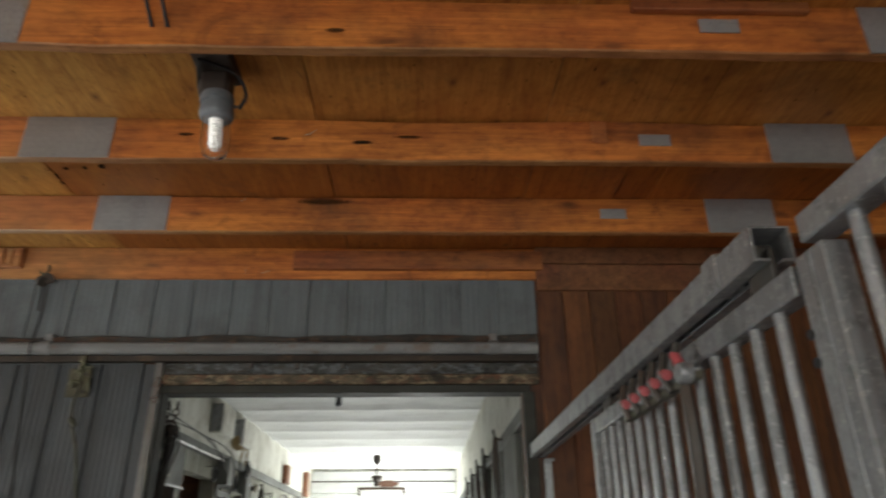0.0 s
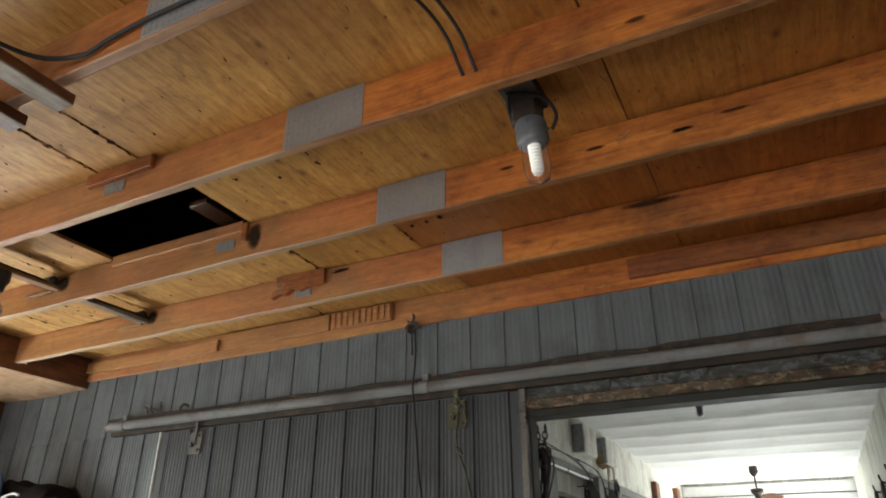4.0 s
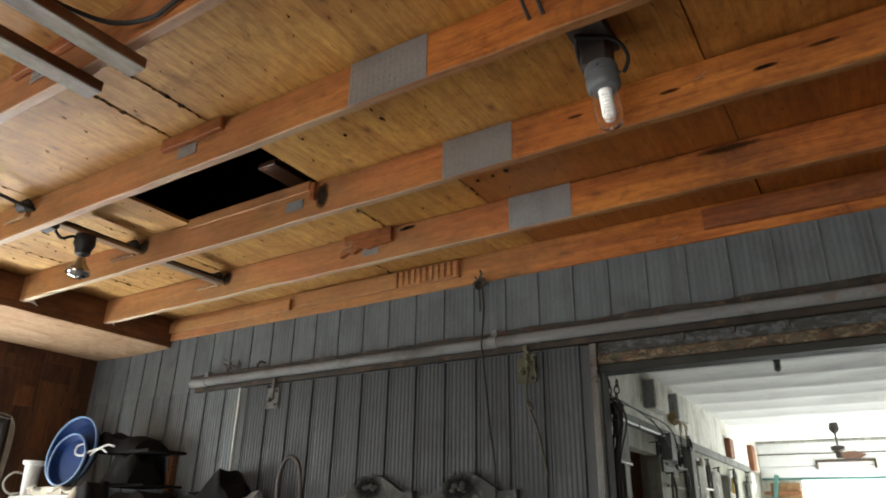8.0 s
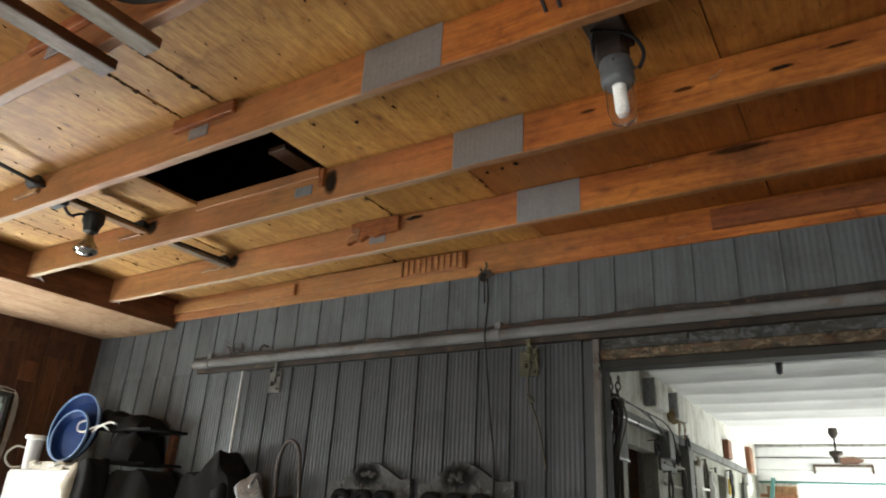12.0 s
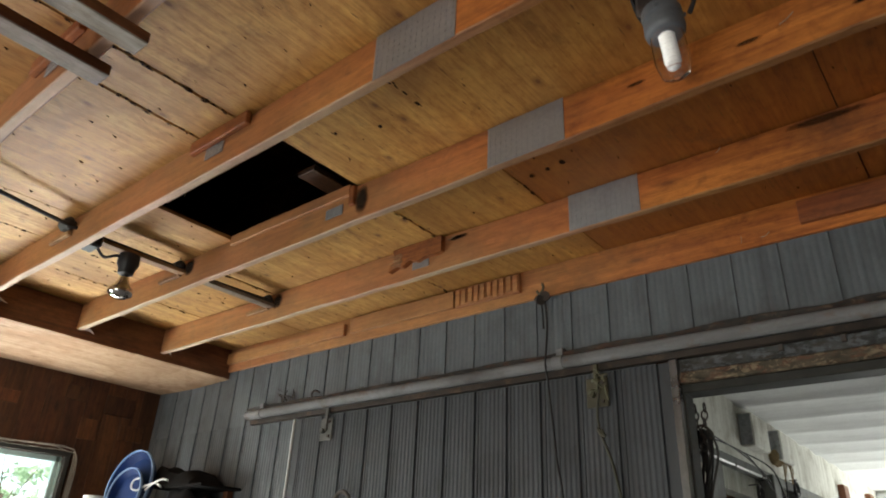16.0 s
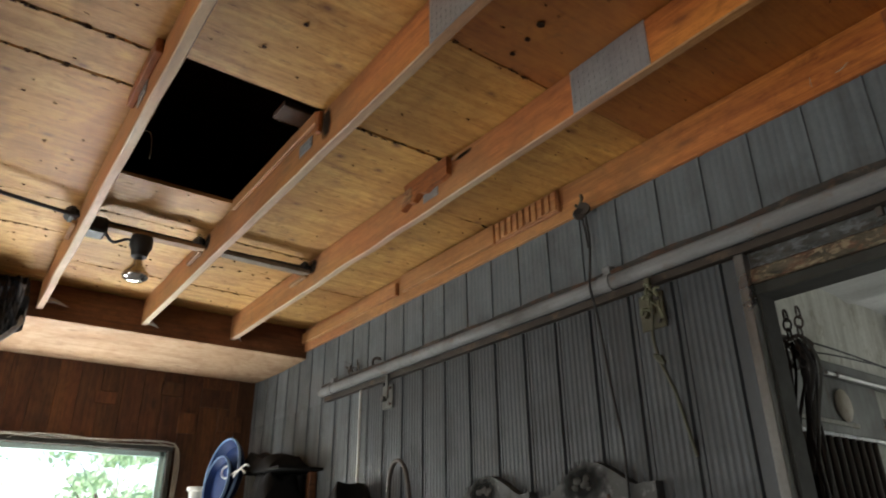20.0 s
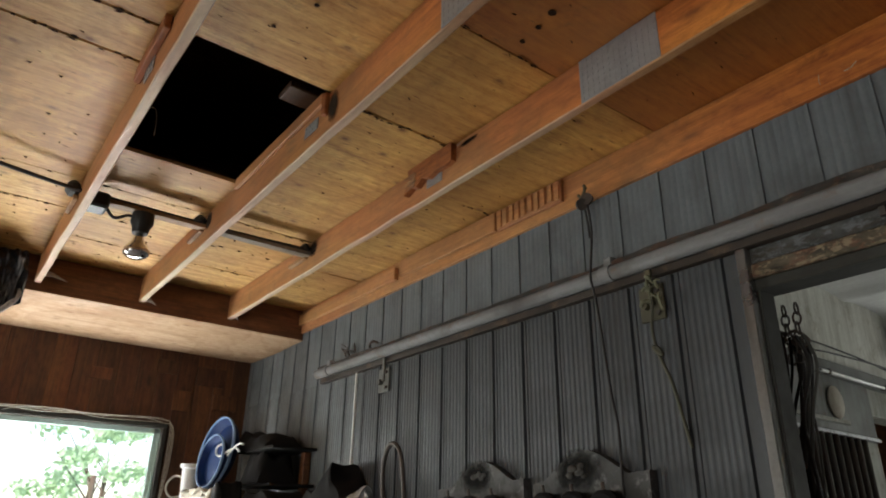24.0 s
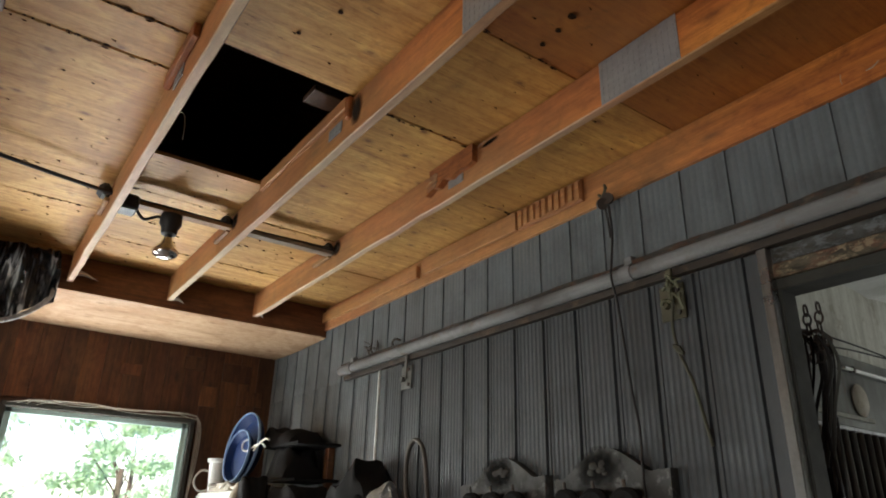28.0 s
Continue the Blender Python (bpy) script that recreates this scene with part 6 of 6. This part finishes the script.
        for q in range(rnd.choice((2, 3, 4))):
            bm = B()
            a, d = rnd.uniform(0.03, 0.09), rnd.uniform(0.12, 0.42)
            tube(bm, [(CX0 + 0.03, y, z + 0.008), (CX0 + 0.035, y - a, z - d * 0.5), (CX0 + 0.03, y + rnd.uniform(-0.03, 0.03), z - d), (CX0 + 0.035, y + a, z - d * 0.45), (CX0 + 0.03, y + 0.005, z + 0.01)], rnd.uniform(0.005, 0.013), 6)
            part("strap", bm, rnd.choice((M_iron, M_cable, M_rope, M_grime)), t)
    for y, z, w, hh, mat in ((5.05, 2.05, 0.13, 0.26, M_white), (7.62, 2.2, 0.2, 0.34, M_white), (4.5, 2.24, 0.1, 0.1, M_rag)):
        bm = B()
        bmesh.ops.create_icosphere(bm, subdivisions=3, radius=1, matrix=Matrix.Translation((CX0 + 0.035, y, z)) @ Matrix.Diagonal((0.05, w / 2, hh / 2, 1)))
        for v in bm.verts:
            v.co += 0.03 * noise.noise_vector(v.co * 11)
        solid("hung_cloth", bm, mat, "pale crumpled cloth hung on the stall wall", "cloth", "hung cloths", smooth=True)
    bm = B()
    tube(bm, [(CX0 + 0.03, 2.7, 2.5), (CX0 + 0.07, 3.1, 2.47), (CX0 + 0.09, 3.3, 2.40), (CX0 + 0.10, 3.45, 2.22), (CX0 + 0.08, 3.6, 2.3), (CX0 + 0.05, 3.75, 2.55)], 0.006, 6)
    solid("looped_hose", bm, M_cable, "dark hose looped between the speakers", "hose")
    t = thing("hanging_bulb", (0.40, 2.8, 2.78), "small dark spiral bulb under the aisle ceiling", "light")
    bm = B()
    prof = [(0.02, 2.885), (0.03, 2.88)]
    for k in range(4):
        prof += [(0.034, 2.865 - 0.02 * k), (0.022, 2.855 - 0.02 * k)]
    spin(bm, prof + [(0.008, 2.785)], Matrix.Translation((0.40, 2.8, 0)), 14)
    part("bulb", bm, M_grey_metal, t, smooth=True)
    t = thing("conduit_run", (CX0 + 0.04, 2.6, 2.36), "thin shiny conduit clipped along the stall rail", "conduit")
    bm = B()
    rod(bm, (CX0 + 0.04, 1.6, 2.362), (CX0 + 0.04, 3.15, 2.366), 0.010, seg=8)
    part("pipe", bm, M_white_trim, t, smooth=True)
    for y in (1.7, 2.4, 3.05):
        bm = B()
        box(bm, CX0 + 0.0205, CX0 + 0.052, y - 0.012, y + 0.012, 2.35, 2.378, 0.002)
        part("clip", bm, M_iron, t)
    t = thing("mud_nest", (CX0 + 0.06, 3.72, 2.55), "crusty tan mud nest stuck under a speaker", "nest")
    bm = B()
    bmesh.ops.create_icosphere(bm, subdivisions=3, radius=1, matrix=Matrix.Translation((CX0 + 0.035, 3.62, 2.60)) @ Matrix.Diagonal((0.06, 0.12, 0.075, 1)))
    for v in bm.verts:
        v.co += 0.02 * noise.noise_vector(v.co * 24)
    part("mud", bm, M_nest, t, smooth=True)
    rnd = random.Random(44)
    for k in range(6):
        bm = B()
        p = Vector((CX0 + 0.08, 3.55 + 0.06 * k, 2.56))
        tube(bm, [p, p + Vector((0.02, rnd.uniform(-0.05, 0.05), -0.05)), p + Vector((0.01, rnd.uniform(-0.08, 0.08), -0.12 - 0.06 * rnd.random()))], 0.004, 5)
        part("straw", bm, M_nest, t)
    for y, z, r in ((3.42, 2.30, 0.07), (3.62, 2.20, 0.055), (4.05, 2.38, 0.06), (2.9, 2.22, 0.05)):
        t = thing("wire_coil", (CX0 + 0.04, y, z), "coil of black wire hung beside the stalls", "wire coil", "aisle wire coils")
        for q in range(3):
            bm = B()
            tube(bm, [(CX0 + 0.045 + 0.008 * q, y + (r + 0.006 * q) * math.cos(w), z + (r * 1.3 - 0.008 * q) * math.sin(w)) for w in [6.283 * p / 10 for p in range(11)]], 0.006, 5)
            part("turn", bm, M_cable, t)
        bm = B()
        rod(bm, (CX0 - 0.034, y, z + 1.3 * r), (CX0 + 0.07, y, z + 1.3 * r + 0.004), 0.005, seg=6)
        part("nail", bm, M_iron, t)
    for y0, y1, z in ((0.32, 1.9, 2.10), (3.25, 4.0, 1.93), (3.3, 4.02, 2.12), (4.4, 5.3, 2.02)):
        bm = B()
        box(bm, CX0 - 0.004, CX0 + 0.016, y0, y1, z, z + 0.022, 0.003)
        solid("pale_batten", bm, M_stall_wall, "pale chewed batten across the stall front", "batten", "stall front battens")
    # chains and straps just inside the opening
    t = thing("chain_bundle", (-0.22, 0.28, 1.3), "dark chains and straps hung beside the opening", "chains")
    rnd = random.Random(12)
    for k in range(10):
        x, y = -0.195 + 0.008 * k, 0.24 + 0.02 * (k % 3)
        bm = B()
        tube(bm, [(x, y, 2.19), (x + rnd.uniform(-0.03, 0.03), y, 2.08), (x - 0.03 + rnd.uniform(-0.03, 0.03), y, 1.9), (x - 0.05 + rnd.uniform(-0.04, 0.04), y, 1.65), (x - 0.06, y, 1.3)], rnd.uniform(0.004, 0.009), 6)
        part("strap", bm, rnd.choice((M_cable, M_cable, M_dark, M_cord)), t)
    bm = B()
    rod(bm, (-0.19, 0.06, 2.20), (-0.19, 0.27, 2.21), 0.008, seg=7)
    part("hook", bm, M_iron, t)
    bm = B()
    tube(bm, [(-0.19, 0.25, 2.2), (-0.15, 0.25, 2.21), (-0.11, 0.25, 2.17), (-0.13, 0.25, 2.15), (-0.18, 0.25, 2.18), (-0.22, 0.25, 2.22), (-0.25, 0.25, 2.27)], 0.006, 6)
    part("tie", bm, M_iron, t)
    bm = B()
    bmesh.ops.create_icosphere(bm, subdivisions=3, radius=1, matrix=Matrix.Translation((-0.24, 0.27, 1.62)) @ Matrix.Diagonal((0.07, 0.06, 0.16, 1)))
    for v in bm.verts:
        v.co += 0.02 * noise.noise_vector(v.co * 12)
    part("halter_bundle", bm, M_dark, t, "black bundle of halters", True)
    for k in range(12):
        bm = B()
        z, cx = 2.29 - 0.035 * (k % 6), -0.178 + 0.046 * (k // 6) - 0.004 * (k % 6) * (k // 6)
        pts = [(cx + 0.014 * math.cos(a) * (k % 2), 0.25 + 0.014 * math.cos(a) * (1 - k % 2), z + 0.022 * math.sin(a)) for a in [6.283 * q / 8 for q in range(9)]]
        tube(bm, pts, 0.004, 5)
        part("link", bm, M_iron, t)
    # ceiling lamp far down the aisle
    t = thing("aisle_lamp", (0.51, 6.8, 2.35), "dark jar lamp hanging in the aisle", "light")
    bm = B()
    spin(bm, [(0.05, 2.875), (0.06, 2.80), (0.03, 2.75), (0.012, 2.74)], Matrix.Translation((0.51, 6.8, 0)), 14)
    part("canopy", bm, M_iron, t, smooth=True)
    bm = B()
    rod(bm, (0.51, 6.8, 2.76), (0.51, 6.8, 2.58), 0.012, seg=8)
    part("stem", bm, M_iron, t)
    bm = B()
    spin(bm, [(0.02, 2.60), (0.08, 2.585), (0.075, 2.54), (0.04, 2.51), (0.035, 2.45), (0.008, 2.44)], Matrix.Translation((0.51, 6.8, 0)), 14)
    part("holder", bm, M_iron, t, smooth=True)
    t = thing("end_wall_stain_board", (0.95, 8.76, 2.4), "rust-stained board on the end wall", "board")
    bm = B()
    box(bm, 0.08, 0.87, 8.715, 8.7515, 2.56, 2.595, 0.003)
    box(bm, 0.08, 0.11, 8.715, 8.7515, 2.46, 2.562, 0.003)
    box(bm, 0.84, 0.87, 8.715, 8.7515, 2.46, 2.562, 0.003)
    part("bracket", bm, M_rust, t)
    bm = B()
    ring = []
    for k in range(22):
        a = 2 * math.pi * k / 22
        r = 1 + 0.5 * noise.noise(Vector((1.7 * math.cos(a), 1.7 * math.sin(a), 4.0)))
        ring.append((0.56 + 0.17 * r * math.cos(a), 2.655 + 0.058 * r * math.sin(a)))
    outline(bm, ring, 8.735, 8.7515)
    part("stain_plate", bm, M_rust_pale, t, "flaking rusty patch")
    for z0, z1 in ((2.35, 2.505), (2.511, 2.690), (2.696, 2.86)):
        bm = B()
        box(bm, CX0 + 0.005, CX1 - 0.005, 8.752, 8.7985, z0, z1, 0.005)
        solid("white_plank", bm, M_white_ceiling, "stained white plank on the end wall", "plank", "end wall planks")
    bm = B()
    box(bm, CX0 + 0.01, 1.6, 8.775, 8.797, 2.315, 2.345, 0.003)
    solid("door_header_strip", bm, M_teal, "teal strip over the bright doorway", "strip")
    bm = B()
    box(bm, CX0 + 0.12, -0.19, 8.74, 8.797, 1.2, 2.27, 0.004)
    solid("leaning_board", bm, M_cross, "pale orange timber board beside the doorway", "board")
    bm = B()
    box(bm, CX0 + 0.02, -0.18, 8.70, 8.738, 2.10, 2.15, 0.004)
    solid("timber_rail", bm, M_stud, "brown rail across a timber panel", "rail")
    bm = B()
    box(bm, -0.03, 0.03, -0.02, 0.02, 0, 0.9, 0.004, Matrix.Translation((CX0 + 0.08, 8.68, 1.5)) @ Matrix.Rotation(radians(10), 4, "Y"))
    solid("teal_post", bm, M_teal, "leaning teal post beside the doorway", "post")
    bm = B()
    spin(bm, [(0.05, 1.6), (0.11, 1.62), (0.13, 1.86), (0.12, 1.87), (0.02, 1.86)], Matrix.Translation((-0.28, 8.606, 0)), 16)
    solid("yellow_bucket", bm, M_yellow, "yellow bucket hung by the doorway", "bucket", smooth=True)
    bm = B()
    rod(bm, (CX0, 8.744, 2.693), (CX1, 8.744, 2.688), 0.008, seg=6)
    solid("end_wall_pipe", bm, M_iron, "thin dark pipe along the end wall", "pipe")
    # east side: stall front and hooks
    bm = B()
    box(bm, CX1 - 0.05, CX1 - 0.002, 0.3, 7.9, 2.22, 2.30, 0.004)
    solid("stall_rail", bm, M_grime, "grimy timber rail along the stalls", "rail")
    for k, y in enumerate((0.7, 1.5, 2.6, 3.7)):
        bm = B()
        box(bm, CX1 - 0.045, CX1 - 0.003, y, y + 0.62, 1.2, 2.215, 0.004)
        solid("stall_door", bm, M_grime, "weathered grey stall door", "door", "aisle stall doors")
    for k, y in enumerate((1.3, 2.2, 2.9, 3.6, 4.4)):
        t = thing("halter", (CX1 - 0.08, y, 1.9), "dark halter hung on a hook", "halter", "halters")
        bm = B()
        tube(bm, [(CX1 - 0.052, y, 2.26), (CX1 - 0.10, y, 2.28), (CX1 - 0.11, y, 2.33)], 0.008, 6)
        part("hook", bm, M_iron, t)
        bm = B()
        tube(bm, [(CX1 - 0.10, y - 0.02, 2.27), (CX1 - 0.10, y - 0.07, 2.1), (CX1 - 0.09, y, 1.9), (CX1 - 0.10, y + 0.07, 2.1), (CX1 - 0.10, y + 0.02, 2.27)], 0.014, 6)
        part("strap", bm, M_iron, t)


aisle_things()


# ---- cobwebs, soot-stained splints and splinters on the timbers ----
def cobwebs():
    rnd = random.Random(77)
    for x, y, z, s in ((0.22, -0.068, 2.93, 0.06), (0.33, -0.068, 2.93, 0.05), (0.66, -1.225, 3.0, 0.05), (-1.0, -0.645, 3.03, 0.04), (0.32, -0.614, 3.05, 0.05)):
        t = thing("cobweb", (x, y, z), "dusty grey cobweb clinging to the timber", "cobweb", "cobwebs on the joists")
        bm = B()
        for q in range(1):
            p = Vector((x + rnd.gauss(0, s * 0.4), y + 0.004, z + rnd.gauss(0, s * 0.3)))
            d = Vector((rnd.gauss(0, 1), rnd.uniform(-0.3, 0.0), rnd.gauss(-0.2, 0.35))) * s
            tube(bm, [p, p + 0.5 * d + Vector((0, -0.006, -0.01)), p + d], rnd.uniform(0.0007, 0.0016), 4)
        part("threads", bm, M_rag, t)


cobwebs()


# ---- nail tips through the loft floor ----
def nail_tips():
    bm = B()
    rnd = random.Random(21)
    spots = []
    for bay in range(0, 6):
        for off in (0.13, 0.23, 0.33, 0.50):
            x = -3.6 + rnd.uniform(0, 0.2)
            while x < 2.6:
                if rnd.random() < 0.42:
                    spots.append((x + rnd.gauss(0, 0.02), -0.61 * bay - off + rnd.gauss(0, 0.018)))
                x += 0.152
    spots += [(rnd.uniform(-3.6, 2.6), rnd.uniform(-3.2, -0.1)) for k in range(45)]
    for x, y in spots:
        if HX0 - 0.03 < x < HX1 + 0.03 and HY0 - 0.05 < y < HY1 + 0.05:
            continue
        if abs((-y) % 0.61) < 0.03 or abs((-y) % 0.61 - 0.59) < 0.03:
            continue
        a = rnd.gauss(1.57, 0.25)
        s, w = rnd.uniform(0.004, 0.012), rnd.uniform(0.0010, 0.0022)
        d = Vector((math.cos(a), math.sin(a), 0))
        e = Vector((-d.y, d.x, 0))
        p = Vector((x, y, ZP - 0.001))
        vs = [bm.verts.new(q) for q in (p - d * s, p + e * w, p + d * s, p - e * w)]
        tv = bm.verts.new(p + d * s * 0.4 + Vector((0, 0, -rnd.uniform(0.003, 0.009))))
        for i in range(4):
            bm.faces.new((vs[i], vs[(i + 1) % 4], tv))
    for x, y, r in ((-0.209, -0.865, 0.013), (-0.285, -0.852, 0.009), (-0.369, -0.845, 0.009), (-0.828, -1.55, 0.007), (-0.65, -1.481, 0.008)):
        bmesh.ops.create_cone(bm, cap_ends=True, segments=9, radius1=r, radius2=r * 0.8, depth=0.004, matrix=Matrix.Translation((x, y, ZP - 0.0005)) @ Matrix.Diagonal((1, 1.25, 1, 1)))
    for sx, ya, yb in ((-1.07, -3.0, -1.85), (-1.31, -3.0, -1.85), (-1.07, -1.2, -0.62), (-2.43, -2.4, -0.62), (-2.83, -2.4, -0.62), (-0.44, -1.8, -0.62), (-3.22, -1.8, -0.62), (-1.48, -0.25, -0.03)):
        n_f = int(38 * (yb - ya)) if sx in (-1.07, -1.31, -1.48) else int(14 * (yb - ya))
        for k in range(n_f):
            y = rnd.uniform(ya, yb)
            if abs((-y) % 0.61) < 0.02 or abs((-y) % 0.61 - 0.59) < 0.02:
                continue
            x, s, w = sx + rnd.gauss(0, 0.006), rnd.uniform(0.006, 0.022), rnd.uniform(0.002, 0.006)
            vs = [bm.verts.new((x + w * rnd.uniform(0.4, 1.2) * math.cos(a), y + s * math.sin(a), ZP - 0.0015 - 0.002 * rnd.random())) for a in [6.283 * q / 7 for q in range(7)]]
            tv = bm.verts.new((x, y, ZP + 0.004))
            for i in range(7):
                bm.faces.new((vs[i], vs[(i + 1) % 7], tv))
            bm.faces.new(vs[::-1])
    solid("nail_tips", bm, M_nail, "rusty nail tips and dark splinters under the loft floor", "nails", kind="stuff")


nail_tips()


def nail_streaks():
    """Thin brown slivers where nails have torn and rusted the veneer along its grain."""
    verts, faces = [], []
    rnd = random.Random(52)
    for bay in range(0, 6):
        for off in (0.13, 0.23, 0.33, 0.50):
            x = -3.6 + rnd.uniform(0, 0.15)
            while x < 2.6:
                y = -0.61 * bay - off + rnd.gauss(0, 0.03)
                inside = HX0 - 0.03 < x < HX1 + 0.03 and HY0 - 0.05 < y < HY1 + 0.05
                if rnd.random() < 0.55 and not inside and 0.045 < (-y) % 0.61 < 0.565:
                    s, w, a = rnd.uniform(0.012, 0.034), rnd.uniform(0.0015, 0.0035), rnd.gauss(1.57, 0.12)
                    d, e = Vector((math.cos(a), math.sin(a), 0)), Vector((-math.sin(a), math.cos(a), 0))
                    p, i = Vector((x, y, ZP - 0.0007)), len(verts)
                    verts += [p - d * s, p - d * s * 0.3 + e * w, p + d * s, p - d * s * 0.2 - e * w, p + Vector((0, 0, 0.002))]
                    faces += [(i, i + 3, i + 2, i + 1), (i, i + 1, i + 4), (i + 1, i + 2, i + 4), (i + 2, i + 3, i + 4), (i + 3, i, i + 4)]
                x += 0.152 + rnd.gauss(0, 0.015)
    me = bpy.data.meshes.new("nail_streaks")
    me.from_pydata([tuple(v) for v in verts], [], faces)
    me.materials.append(M_streak)
    tagged(new("nail_streaks", me), "brown torn slivers of veneer round the nail tips", "splinters", kind="stuff")


nail_streaks()


# ---- pieces of the walls ----
def siding():
    low = siding_mesh("siding_low", 2.50, M_steel)
    top = lapped_mesh("siding_top", 0.44, M_steel)
    x = 1.56
    while x > XW - 0.15:
        w = 0.2005 if x > -0.2 else 0.2075
        x -= w
        wide = Matrix.Diagonal((w / 0.2045, 1, 1, 1))
        share("steel_strip", top, wall_n, Matrix.Translation((x, 0.0, 2.462)) @ wide)
        if x + w < OX0 + 0.03:
            share("steel_strip", low, wall_n, Matrix.Translation((x, 0.0, -0.04)) @ wide)
    share("steel_strip", top, wall_n, Matrix.Translation((1.5605, 0.0, 2.462)) @ Matrix.Diagonal((0.95, 1, 1, 1)))
    bm = B()
    box(bm, 0, 0.138, -0.022, 0.0035, 0, 2.98, 0.003)
    me = mesh_of("wall_board", bm, M_boards)
    for k in range(23):
        share("board", me, wall_n, Matrix.Translation((1.762 + 0.141 * k, 0, 0.0)))
    bm = B()
    box(bm, 1.765, XE, -0.046, -0.023, 2.835, 2.983, 0.003)
    solid("trim", bm, M_header, "dark brown trim board over the wall boards", "trim", kind="structure")
    bm = B()
    box(bm, 0.0, 0.02, 0, 0.1500, 0, 2.86, 0.002)
    full = mesh_of("west_board", bm, M_west)
    bm = B()
    box(bm, 0.0, 0.02, 0, 0.1500, 2.30, 2.86, 0.002)
    over = mesh_of("west_board_short", bm, M_west)
    y = -0.155
    while y > YS:
        inside = (y + 0.148 > -1.93 and y < -0.66) or (y + 0.148 > -5.6 and y < -3.2)
        share("board", over if inside else full, wall_w, Matrix.Translation((XW, y, 0)))
        y -= 0.1515
    rnd = random.Random(2)
    for y, z, w, h in ((-0.46, 2.60, 0.24, 0.15), (-0.78, 2.66, 0.17, 0.11), (-0.30, 2.42, 0.20, 0.12), (-1.25, 2.55, 0.15, 0.09), (-0.62, 2.38, 0.14, 0.16)):
        bm = B()
        box(bm, XW + 0.02, XW + 0.034, y, y + w, z, z + h, 0.003)
        part("patch", bm, M_west, wall_w)


siding()
